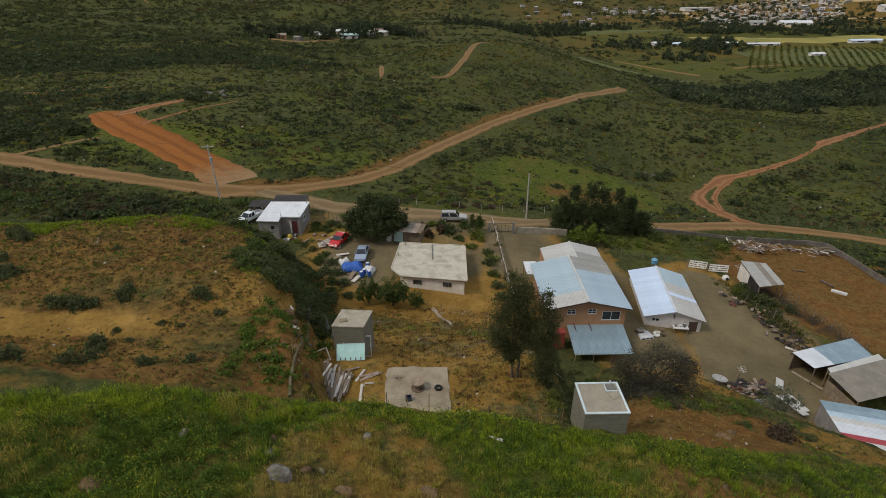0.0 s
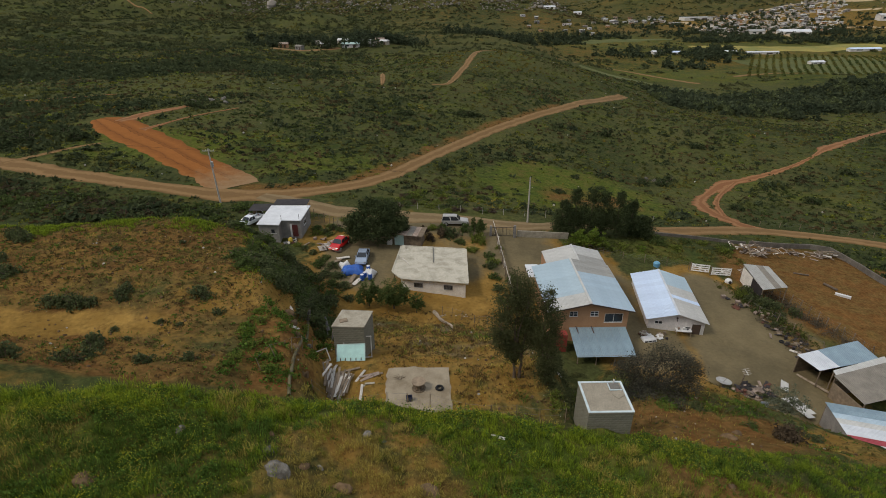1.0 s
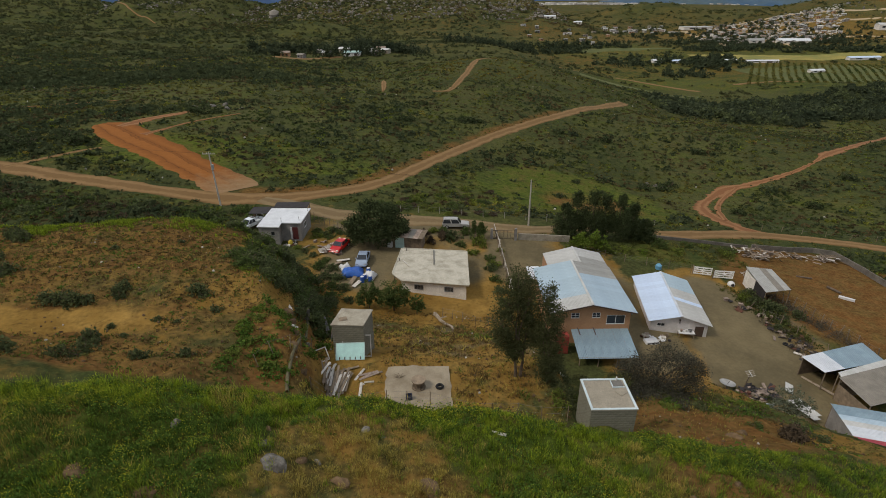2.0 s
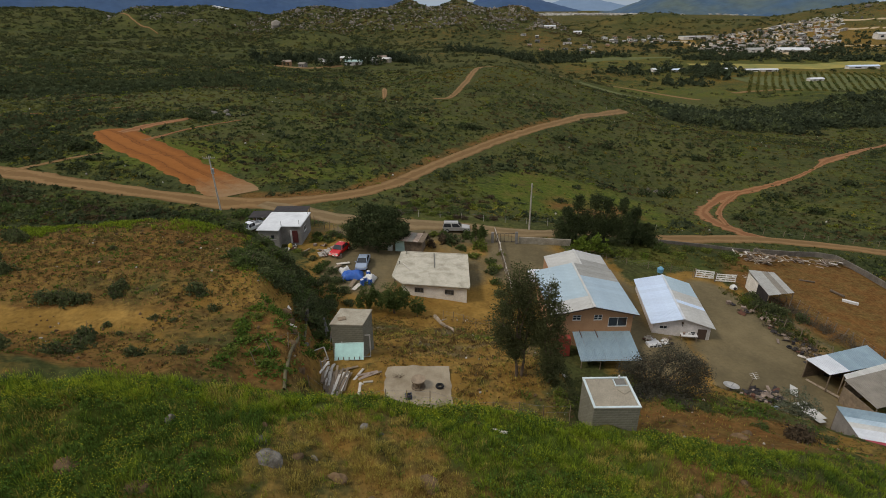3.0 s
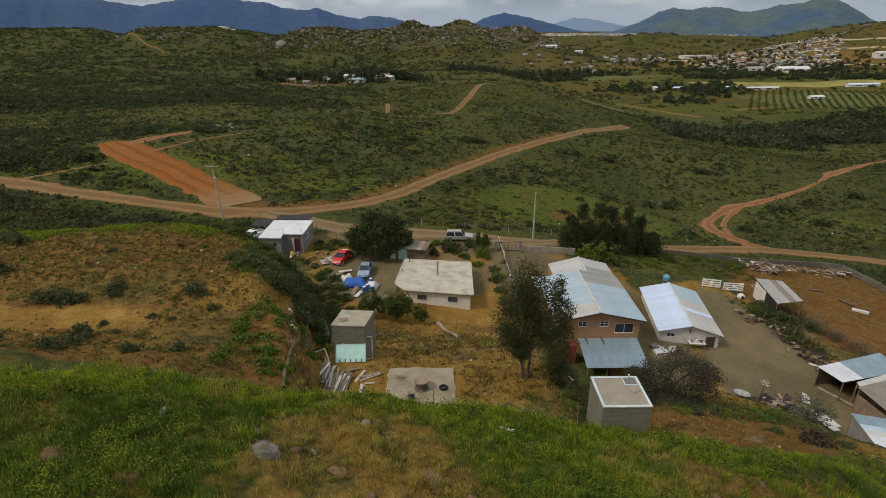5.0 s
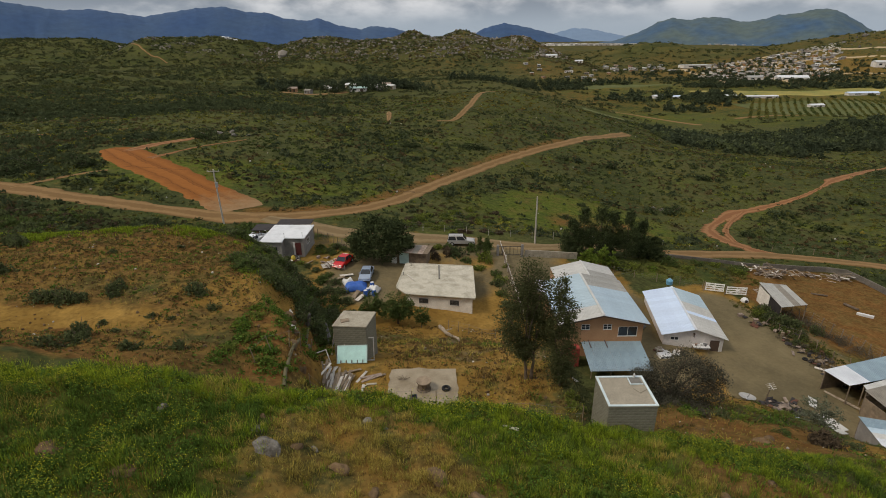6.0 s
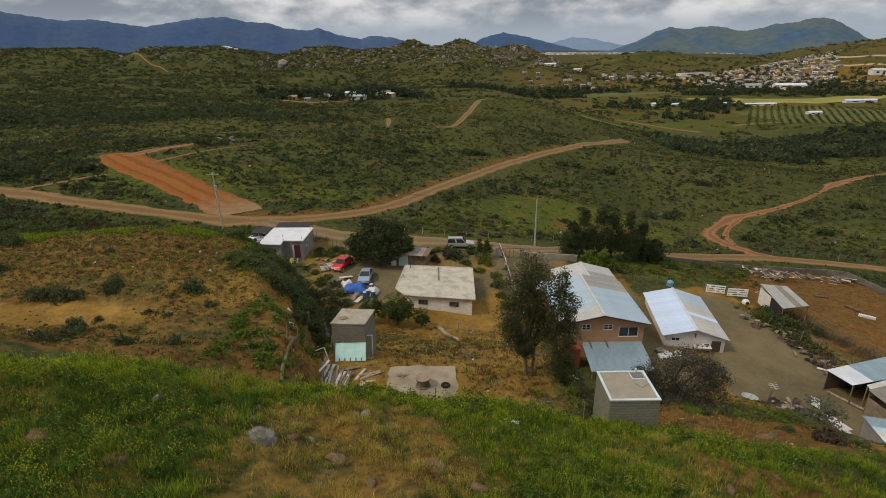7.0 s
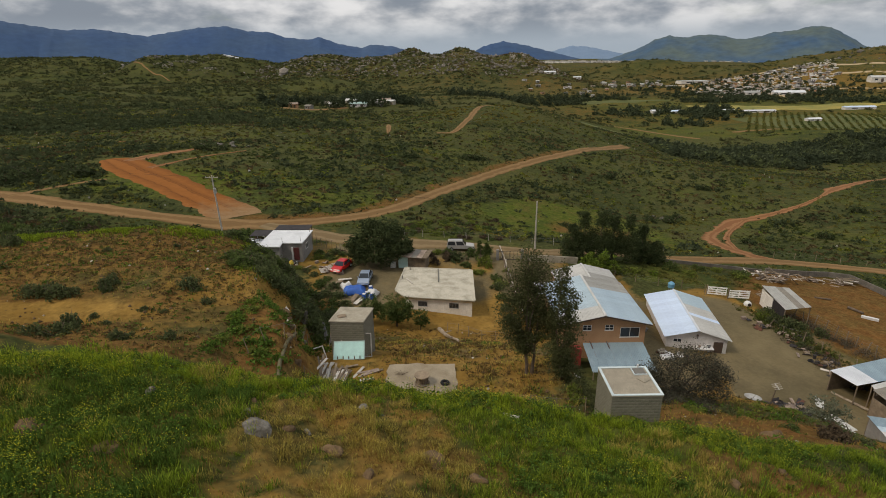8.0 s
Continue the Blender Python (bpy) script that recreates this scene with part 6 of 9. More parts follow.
rng = np.random.default_rng(78)
n = 220
x = -122 + 90 * rng.random(n)
y = 97 - 0.06 * (x + 50) - 0.14 * np.minimum(x + 60, 0) - 4.8 - 9.5 * rng.random(n) ** 1.3
r = rng.uniform(0.5, 1.9, n)
tint = rng.random(n)
clumps("roadside_shrubs", x[tint < 0.5], y[tint < 0.5], r[tint < 0.5], M["leaf_dark"], "dark dense shrubs below the dirt road", "shrubs", 70, 0.85, 0.20, 31)
sage = (tint >= 0.5) & (tint < 0.75)
clumps("roadside_shrubs", x[sage], y[sage], r[sage], M["leaf_sage"], "sage green shrubs below the dirt road", "shrubs", 70, 0.8, 0.20, 33)
clumps("roadside_shrubs", x[tint >= 0.75], y[tint >= 0.75], r[tint >= 0.75] * 0.8, M["leaf_red"], "brownish dry shrubs below the dirt road", "shrubs", 60, 0.8, 0.20, 32)
rng = np.random.default_rng(5)
n = 74000
y = 72 + (440 - 72) * rng.random(n) ** 1.3
x = (rng.random(n) * 2 - 1) * (40 + 0.88 * y)
bands = -0.32 * blob(x, y, 40, 325, 110, 75) + 0.62 * blob(x, y, -120, 128, 46, 13) + 0.55 * blob(x, y, -190, 168, 60, 9) + 0.75 * blob(x, y, -150, 285, 120, 26) + 0.6 * blob(x, y, -245, 265, 90, 18) - 0.55 * blob(x, y, -130, 215, 90, 26) - 0.25 * blob(x, y, -330, 400, 170, 70) - 0.3 * blob(x, y, -60, 330, 60, 60)
# The step terms for negative x add dark scrub in place of cloud shadow.
thick = 0.46 + 0.42 * ripple(x, y, 62, 41) + 0.30 * ripple(x, y, 21, 42) + 0.18 * ripple(x, y, 8, 43) + 0.26 * step(0, -110, x) + 0.30 * step(-60, -200, x) * step(140, 200, y) - 0.15 * step(20, 90, x) + bands
dirt, lush, red = cover(x, y)
gap = track_gap(x, y)
keep = (dirt < 0.42) & (gap > rng.uniform(-0.8, 0.5, n)) & ((y > 95) | (x < -34) | (x > 74)) & ~((x > -34) & (x < 74) & (y < 93))
keep &= ~((np.hypot((x - 32) / 22, (y - 122) / 20) < 1) & (rng.random(n) < 0.85)) & (rng.random(n) < 0.45 + 0.55 * thick)
keep &= ~((x < -14) & (x > -34) & (y < 98)) & ~((np.hypot((x + 68) / 24, (y - 126) / 14) < 0.45))
keep &= ~((x < -20) & (y < 82))
x, y, thick, gap = x[keep], y[keep], thick[keep], gap[keep]
r = (0.20 + 0.50 * rng.random(len(x)) ** 1.6) * (1 + 0.4 * (thick > 0.75)) * (1 + y / 500)
r *= np.where(gap < 3, 0.6, 1.0)
pick = rng.random(len(x))
dark = pick < np.clip(0.22 + 0.60 * (thick - 0.35) + 0.25 * (ripple(x, y, 26, 49) > 0.45), 0.04, 0.75)
bright = ~dark & (pick > 0.55) & (ripple(x, y, 24, 44) + 0.3 * ripple(x, y, 7, 50) > 0.36)
brown = ~dark & ~bright & (pick > 0.45) & (ripple(x, y, 34, 45) + 0.3 * ripple(x, y, 9, 57) > 0.0)
on_rise = (np.hypot((x - 22) / 42, (y - 312) / 44) < 1) & (rng.random(len(x)) < 0.7)
dark &= ~on_rise
olive = ~dark & ~bright & ~brown
r = r * np.where(np.hypot((x - 32) / 24, (y - 122) / 21) < 1, 0.6, 1.0)
clumps("scrub", x[dark], y[dark], r[dark] * 1.4, M["scrub_dark"], "dark low chaparral scrub over the open land", "scrub", 12, 0.75, 0.44, 1)
clumps("scrub", x[olive], y[olive], r[olive], M["scrub_olive"], "olive green low scrub over the open land", "scrub", 9, 0.6, 0.55, 2)
clumps("scrub", x[brown], y[brown], r[brown], M["scrub_brown"], "brown dry scrub over the open land", "scrub", 9, 0.6, 0.55, 3)
gold = bright & (ripple(x, y, 24, 44) > 0.72) & (rng.random(len(x)) < 0.6)
gold |= ~dark & (np.hypot((x - 22) / 36, (y - 312) / 40) < 1) & (ripple(x, y, 16, 59) > -0.1)
bright &= ~gold
clumps("scrub", x[bright], y[bright], r[bright], M["scrub_lime"], "yellow-green low scrub over the open land", "scrub", 11, 0.5, 0.50, 4)
clumps("scrub", x[gold], y[gold], r[gold], M["scrub_gold"], "golden flowering scrub over the open land", "scrub", 11, 0.5, 0.50, 8)

# larger bushes standing out of the scrub, alone and in loose groups
n = 900
y = 105 + 330 * rng.random(n) ** 1.2
x = (rng.random(n) * 2 - 1) * (30 + 0.85 * y)
dirt, lush, red = cover(x, y)
keep = (track_gap(x, y) > 2.5) & (dirt < 0.4) & (rng.random(n) < 0.22 + 0.5 * ripple(x, y, 30, 71) + 0.35 * ripple(x, y, 9, 72)) & ~(np.hypot((x - 32) / 22, (y - 122) / 20) < 1) & ~(np.hypot((x - 22) / 42, (y - 312) / 44) < 1) & ~(np.hypot((x + 68) / 26, (y - 126) / 16) < 0.7)
x, y = x[keep], y[keep]
r = (0.9 + 1.3 * rng.random(len(x)) ** 2) * (1 + y / 700)
tone = rng.random(len(x)) < 0.6
clumps("bushes", x[tone], y[tone], r[tone], M["wood_far"], "dark rounded bushes standing out of the scrub", "bushes", 46, 0.85, 0.22, 73)
clumps("bushes", x[~tone], y[~tone], r[~tone] * 0.85, M["leaf_sage"], "sage green bushes standing out of the scrub", "bushes", 40, 0.8, 0.24, 74)

# low brush on the mound, the terrace and the bank
n = 56000
y = 27 + 37 * rng.random(n)
x = -72 + 109 * rng.random(n)
m_zone = (x < -13.5) & (y > 27) & (y < 66) & ~((x < -22) & (np.abs(y + 0.5 * ripple(x, y, 9, 22) - 36.3) < 1.9))
t_zone = (x > -11) & (x < 9.5) & (y > 30.5) & (y < 60) & ~((x > -5) & (x < 1) & (y > 30.8) & (y < 37)) & ~((x > -10.5) & (x < -5.4) & (y > 31) & (y < 43))
b_zone = (x > 13.5) & (y < 48 - 1.15 * np.clip(x - 29.5, 0, 60))
patchy = 0.40 + 0.4 * ripple(x, y, 7, 46) + 0.3 * ripple(x, y, 2.6, 47) + 0.22 * np.sin(y * 2.7 + 0.25 * x + 2.2 * ripple(x, y, 9, 58))
keep = (m_zone & (rng.random(n) < 0.22 + 0.85 * patchy + 0.30 * step(39, 44, y))) | (t_zone & (rng.random(n) < 0.15 + 1.1 * patchy)) | (b_zone & (rng.random(n) < 0.10 + 0.5 * patchy - 0.35 * blob(x, y, 20.5, 32, 8.5, 4.2)))
x, y = x[keep], y[keep]
r = (0.06 + 0.20 * rng.random(len(x)) ** 1.8) * np.where(x < -13, 1.15, 1.0)
pick = rng.random(len(x)) + 0.25 * ripple(x, y, 5, 48) - 0.22 * (x > -11) * (x < 9.5)
dry, olive = pick < 0.52, (pick >= 0.52) & (pick < 0.85)
rest = ~dry & ~olive
clumps("brush", x[dry], y[dry], r[dry], M["grass_brown"], "low brown dry brush on bare earth", "brush", 8, 0.8, 0.38, 5)
clumps("brush", x[olive], y[olive], r[olive], M["scrub_olive"], "low olive brush on bare earth", "brush", 8, 0.8, 0.38, 6)
clumps("brush", x[rest], y[rest], r[rest] * 1.2, M["weed"], "low green weeds on bare earth", "brush", 8, 0.7, 0.38, 7)


def blades(name, x, y, height, width, material, label, category, seed=0, lean=0.35):
    """Grass blades standing on the ground, one object."""
    rng = np.random.default_rng(seed)
    n = len(x)
    base = np.stack([x, y, ground_z(x, y) - 0.02], 1)
    a = rng.uniform(0, 6.283, n)
    side = np.stack([np.cos(a), np.sin(a), 0 * a], 1) * (width * rng.uniform(0.6, 1.4, n))[:, None] / 2
    b = rng.uniform(0, 6.283, n)
    h = height * rng.uniform(0.55, 1.35, n)
    tip = base + np.stack([np.cos(b) * h * lean * rng.random(n), np.sin(b) * h * lean * rng.random(n), h], 1)
    return tagged(new(name, quad_mesh(name, np.stack([base - side, base + side, tip + side * 0.3, tip - side * 0.3], 1), material)), label, category, kind="stuff")


def tufts(name, x, y, height, spread, per, width, material, label, category, seed=0, lean=0.55):
    """Tussocks of grass: each is a fan of bent blades from one root, one object for all."""
    rng = np.random.default_rng(seed)
    n = len(x) * per
    cx, cy, h = np.repeat(x, per), np.repeat(y, per), np.repeat(height, per) * rng.uniform(0.45, 1.15, n)
    a, d = rng.uniform(0, 6.283, n), np.abs(rng.normal(size=n)) * np.repeat(spread, per)
    out = np.stack([np.cos(a), np.sin(a)], 1)
    bx, by = cx + out[:, 0] * d, cy + out[:, 1] * d
    base = np.stack([bx, by, ground_z(bx, by) - 0.03], 1)
    b = a + rng.normal(size=n) * 0.7
    w = width * rng.uniform(0.6, 1.4, n)
    side = np.stack([-np.sin(b), np.cos(b), 0 * b], 1) * w[:, None] / 2
    bend = h * lean * rng.uniform(0.2, 1.0, n)
    mid = base + np.stack([np.cos(b) * bend * 0.35, np.sin(b) * bend * 0.35, h * 0.62], 1)
    tip = base + np.stack([np.cos(b) * bend, np.sin(b) * bend, h], 1)
    low = np.stack([base - side * 0.7, mid + side, mid - side], 1)
    high = np.stack([mid - side, mid + side, tip], 1)
    return tagged(new(name, quad_mesh(name, np.concatenate([low, high]), material)), label, category, kind="stuff")


def sward(x, y):
    """How tall the growth stands on the near hillside."""
    return np.clip(0.46 + 0.26 * ripple(x, y, 3.4, 54) + 0.20 * ripple(x, y, 1.3, 55) + 0.06 * (x < -9) - 0.12 * blob(x, y, -4, 19, 7, 6), 0.16, 0.95) * (1 - 0.45 * step(25.5, 28.0, y) * step(-13, -11, x))


def straw(x, y):
    """1 where the near hillside is dry and straw coloured."""
    return np.clip(1.0 * blob(x, y, -4.6, 19.6, 4.9, 5.4, 0.5) + 0.35 * blob(x, y, 0.5, 19.5, 3.0, 2.5, 0.6) + 0.6 * blob(x, y, -11.8, 25.4, 2.2, 1.6) + 0.5 * blob(x, y, 11, 22, 3.5, 4) + 0.45 * blob(x, y, -20, 19, 3, 3), 0, 1)


def worn(x, y):
    """1 where the soil of the near hillside lies bare."""
    return np.clip(0.9 * blob(x, y, -5.5, 16.2, 3.8, 2.2, 0.5) + 0.4 * blob(x, y, -12.2 + 0.3 * (y - 15), 15.2, 0.55, 2.2, 0.3) + 0.35 * blob(x, y, 12.6, 22.0, 2.4, 4.0, 0.6) + 0.9 * (x > 11) * (red_zone(x, y) > 0.45) + 0.7 * blob(x, y, 19, 22.3, 6, 2.6, 0.6), 0, 1)


rng = np.random.default_rng(9)
n = 13000
y = 9.5 + 20 * rng.random(n)
x = -38 + 72 * rng.random(n)
near_shed = (x > 9.3) & (x < 12.9) & (y > 27.2)
dryness = straw(x, y) + 0.38 * ripple(x, y, 2.4, 52)
stay = (y < grass_edge(x, y)) & ~near_shed & (rng.random(n) > worn(x, y) * 0.6) & (rng.random(n) < 1.0 - 0.10 * (dryness > 0.5)) & (rng.random(n) < 0.72 + 0.28 * (y < 26))
x, y, dryness = x[stay], y[stay], dryness[stay]
tall = sward(x, y)
mood = 0.12 - 0.62 * (x < -10) * (y < 23.5) + 0.45 * ripple(x, y, 5.2, 51) + 0.35 * ripple(x, y, 1.9, 56) + 0.95 * step(23.6, 26.2, y) * (x > -9) * (x < 10) + 1.0 * step(1.2, 0.0, np.abs(y - grass_edge(x, y) + 1.4) - 1.2) * (x < -9) + rng.normal(size=len(x)) * 0.22
dry = dryness + rng.normal(size=len(x)) * 0.22 > 0.52
lime = ~dry & (mood > 0.55)
deep = ~dry & (mood < -0.10)
mid = ~dry & ~lime & ~deep
tufts("grass", x[mid], y[mid], tall[mid], 0.13 + 0.10 * tall[mid], 29, 0.022, M["grass"], "tall green grass tussocks on the near hillside", "grass", 1)
tufts("grass", x[deep], y[deep], tall[deep] * 0.85, 0.14 + 0.10 * tall[deep], 29, 0.025, M["weed"], "deep green grass in hollows of the near hillside", "grass", 2)
tufts("grass", x[lime], y[lime], tall[lime] * 1.1, 0.12 + 0.10 * tall[lime], 29, 0.022, M["grass_lime"], "fresh lime green grass tussocks on the near hillside", "grass", 3)
tufts("grass", x[dry], y[dry], tall[dry] * 0.95, 0.10 + 0.10 * tall[dry], 34, 0.015, M["grass_dry"], "dry straw-coloured grass tussocks on the near hillside", "grass", 4, 0.8)
n = 70000
y = 9.5 + 20 * rng.random(n)
x = -38 + 72 * rng.random(n)
stay = (y < grass_edge(x, y)) & (worn(x, y) < rng.random(n)) & ~((x > 9.3) & (x < 12.9) & (y > 27.2))
x, y = x[stay], y[stay]
g = rng.random(len(x)) > 0.25 + 0.75 * straw(x, y)
blades("grass", x[g], y[g], 0.16, 0.03, M["grass"], "short green undergrowth on the near hillside", "grass", 9, 0.9)
blades("grass", x[~g], y[~g], 0.15, 0.03, M["grass_brown"], "short brown undergrowth on the near hillside", "grass", 10, 0.9)

# leafy mustard plants with their flowers
n = 6500
y = 10 + 18.5 * rng.random(n)
x = -38 + 60 * rng.random(n)
patch = 0.30 + 0.5 * ripple(x, y, 4.6, 61) + 0.35 * ripple(x, y, 1.8, 62) + 0.45 * (x < -10) - 1.1 * straw(x, y) - worn(x, y) + 0.25 * step(23.5, 26, y)
for cx, cy, rx, ry in ((13.8, 26.0, 2.8, 1.7), (8.6, 20.5, 2.2, 1.7), (3.0, 19.0, 2.2, 1.5), (18.0, 25.4, 2.4, 1.5), (-1.5, 27.0, 4.5, 1.0), (-23, 23.0, 7, 1.6)):
    patch = patch + 1.1 * blob(x, y, cx, cy, rx, ry, 0.6)
stay = (rng.random(n) < patch) & (y < grass_edge(x, y) - 0.4) & ~((x > 9) & (x < 13.2) & (y > 26.8))
x, y = x[stay], y[stay]
r, per = rng.uniform(0.22, 0.50, len(x)), 34
d = rng.normal(size=(len(x), per, 3))
d /= np.linalg.norm(d, axis=2)[:, :, None]
d[:, :, 2] = np.abs(d[:, :, 2])
root = np.stack([x, y, ground_z(x, y)], 1)[:, None, :]
size = np.stack([r, r, r * rng.uniform(1.1, 1.9, len(x))], 1)[:, None, :]
pts = root + d * size * rng.uniform(0.5, 1.0, (len(x), per, 1))
tagged(new("weeds", quad_mesh("weeds", leaves(rng, pts.reshape(-1, 3), 0.078, 0.45), M["weed"])), "leafy dark green mustard plants on the near hillside", "weeds", kind="stuff")
bloom = 0.10 + 0.0 * x
for cx, cy, rx, ry, q in ((-23, 23.0, 8, 2.0, 0.95), (-18, 20, 5, 2.6, 0.6), (-13, 21, 2.6, 1.5, 0.75), (-1.5, 26.9, 5.5, 1.5, 1.0), (5.5, 27.2, 3, 1.0, 0.7), (14.2, 25.8, 3.4, 2.0, 0.85), (-10, 25.2, 4, 1.0, 0.4), (-14, 15.5, 4.5, 2.8, 0.75), (18, 25, 2.5, 1.5, 0.6), (8.6, 20.4, 1.8, 1.4, 0.8), (0.4, 18.6, 1.6, 1.2, 0.6), (-26, 20, 4, 3, 0.5)):
    bloom = np.maximum(bloom, q * blob(x, y, cx, cy, rx, ry, 0.6))
open_now = rng.random(len(x)) < bloom
heads = d[open_now, :30] * np.array([1, 1, 1.0])
heads[:, :, 2] = 0.55 + 0.45 * heads[:, :, 2]
pts = root[open_now] + heads * size[open_now] * rng.uniform(0.8, 1.2, (int(open_now.sum()), 30, 1)) + np.array([0, 0, 0.06])
tagged(new("flowers", quad_mesh("flowers", leaves(rng, pts.reshape(-1, 3), 0.031, 0.6, 1.1), M["flower"])), "yellow wild mustard flowers in the grass", "flowers", kind="stuff")

# thin dry weeds on the mound, the terrace and the bank
n = 62000
y = 26 + 38 * rng.random(n)
x = -62 + 92 * rng.random(n)
keep = ((x < -13) & (y > 27) & (y < 60)) | ((x > -11) & (x < 9.5) & (y > 30) & (y < 60)) | ((x > 13) & (y < 47))
keep &= (rng.random(n) < 0.35 + 0.5 * ripple(x, y, 6, 81) + 0.3 * ripple(x, y, 2.2, 82)) & ~((np.abs(y - 36.5) < 1.5) & (x < -18)) & ~((x > -5) & (x < 0.8) & (y > 31) & (y < 37)) & ~((x > -12) & (x < 9) & (y > 54)) & ~((x > 16) & (y > 47 - 0.4 * (x - 16)))
x, y = x[keep], y[keep]
g = rng.random(len(x)) < 0.40 + 0.3 * ripple(x, y, 8, 83) - 0.25 * (x > -11) * (x < 9.5)
blades("grass", x[~g], y[~g], 0.20, 0.035, M["grass_dry"], "thin dry grass on bare earth", "grass", 5, 0.9)
blades("grass", x[g], y[g], 0.20, 0.04, M["weed"], "thin green weeds on bare earth", "grass", 6, 0.9)
n = 5200
u = rng.random(n)
x = np.where(u < 0.62, -76 + 54 * rng.random(n), -21.5 + 5.5 * rng.random(n))
across = rng.normal(size=n)
y = np.where(u < 0.62, 58.8 + 0.06 * (x + 30) + 1.5 * ripple(x, 0 * x, 13, 84) + 1.3 * across, 60 - 2.2 * (x + 22.5) + 2.0 * across)
keep = (rng.random(n) < 0.35 + 0.55 * ripple(x, y, 6, 85) + 0.3 * ripple(x, y, 2.1, 87)) & (x < -14.5) & (y > 42) & ((x < -22) | (rng.random(n) < 0.5))
x, y = x[keep], y[keep]
bright = rng.random(len(x)) < np.where(x > -22, 0.12, 0.35)
tufts("grass", x[bright], y[bright], rng.uniform(0.25, 0.5, bright.sum()), 0.22 + 0 * x[bright], 14, 0.06, M["grass_lime"], "lime green grass along the mound's crest", "grass", 7)
tufts("grass", x[~bright], y[~bright], rng.uniform(0.25, 0.5, (~bright).sum()), 0.22 + 0 * x[~bright], 14, 0.06, M["grass"], "green grass along the mound's crest", "grass", 8)

# dry and green tussocks over the terrace, the eroded bank and the slope beside the block shed
n = 7200
x, y = rng.uniform(-12, 30, n), rng.uniform(29.5, 60, n)
terrace = (x < 9.2) & ~((x > -5) & (x < 0.9) & (y > 30.6) & (y < 37)) & ~((x > -10.4) & (x < -4.6) & (y > 31.5) & (y < 42.6)) & (y < 55)
slope = (x > 13.2) & (y < 41) & (y < 47 - 1.1 * np.clip(x - 24, 0, 60))
patch = 0.30 + 0.5 * ripple(x, y, 6.5, 101) + 0.35 * ripple(x, y, 2.4, 102)
stay = (terrace | slope) & (rng.random(n) < patch - 0.05 * slope - 0.5 * slope * blob(x, y, 20.5, 32, 8.5, 4.0))
x, y, slope = x[stay], y[stay], slope[stay]
tone = ripple(x, y, 4.2, 103) + 0.35 * rng.normal(size=len(x)) + 0.55 * slope
for sel, key, lab in ((tone < -0.25, "grass_dry", "dry straw tussocks on the bare terrace"), ((tone >= -0.25) & (tone < 0.55), "grass_brown", "brown dead weeds on the bare terrace"), (tone >= 0.55, "weed", "green weeds on the terrace and the bank")):
    tufts("grass", x[sel], y[sel], rng.uniform(0.18, 0.5, sel.sum()), 0.20 + 0 * x[sel], 16, 0.045, M[key], lab, "grass", 40, 0.9)
n = 900
x, y = rng.uniform(-15.5, -10.5, n), rng.uniform(29, 43, n)
stay = rng.random(n) < 0.22 + 0.6 * ripple(x, y, 3.2, 104)
clumps("weeds", x[stay], y[stay], rng.uniform(0.18, 0.55, stay.sum()), M["weed"], "leafy green weeds on the eroded bank", "weeds", 22, 1.0, 0.28, 41)
n = 330
x = rng.uniform(13.5, 32, n)
y = rng.uniform(27, 40, n)
stay = (rng.random(n) < 0.35 + 0.6 * ripple(x, y, 4.2, 105) - 0.6 * blob(x, y, 20.5, 32, 8.5, 4.0)) & (y < 45 - 1.1 * np.clip(x - 24, 0, 60))
clumps("weeds", x[stay], y[stay], rng.uniform(0.2, 0.6, stay.sum()), M["weed"], "leafy green weeds on the reddish bank", "weeds", 22, 0.8, 0.28, 42)
n = 150
s = rng.random(n)
x, y = 44 + 6.5 * s + rng.normal(size=n) * 0.9, 72 - 18 * s + rng.normal(size=n) * 0.7
clumps("weeds", x, y, rng.uniform(0.2, 0.6, n), M["scrub_olive"], "rank olive weeds along the yard fence", "weeds", 22, 0.9, 0.28, 43)
n = 210
s = rng.random(n)
x, y = 49.6 + 5.2 * s + rng.normal(size=n) * 0.8, 71 - 15.5 * s + rng.normal(size=n) * 0.8
clumps("brushwood", x, y, rng.uniform(0.3, 0.8, n), M["brush_grey"], "grey dry brushwood tangled along the corral fence", "brush", 60, 1.2, 0.10, 44)
n = 700
x, y = rng.uniform(16, 52, n), rng.uniform(79.5, 90.3, n)
stay = (track_gap(x, y) > 0.4) & (rng.random(n) < 0.55 + 0.5 * ripple(x, y, 6, 106)) & ~((x > 38) & (y < 80)) & ~((x < 21) & (y < 84))
clumps("weeds", x[stay], y[stay], rng.uniform(0.25, 0.75, stay.sum()), M["scrub_olive"], "olive weeds between the houses and the lane", "weeds", 18, 0.7, 0.32, 45)
for x, y, r, key in ((46.4, 69.6, 1.6, "leaf_sage"), (47.2, 66.6, 1.7, "leaf_sage"), (46.0, 67.6, 1.5, "leaf_sage"), (48.6, 66.0, 1.4, "leaf_sage"), (50.6, 64.6, 1.2, "leaf_sage"), (46.6, 70.6, 1.1, "leaf_sage"), (48.6, 64.2, 0.8, "leaf_sage"), (45.8, 61.4, 0.7, "leaf_sage"), (50.8, 85.6, 1.6, "leaf"), (44.6, 88.4, 1.4, "leaf_dark"), (48.2, 88.6, 1.2, "leaf")):
    shrub(x, y, r, key, 1.5 if key == "leaf_sage" else 1.0, {"leaf": "green garden shrub growing on bare dirt", "leaf_dark": "dark green rounded shrub by the houses", "leaf_sage": "straggling sage green bush by the corral fence"}[key])
n = 110
s = rng.random(n)
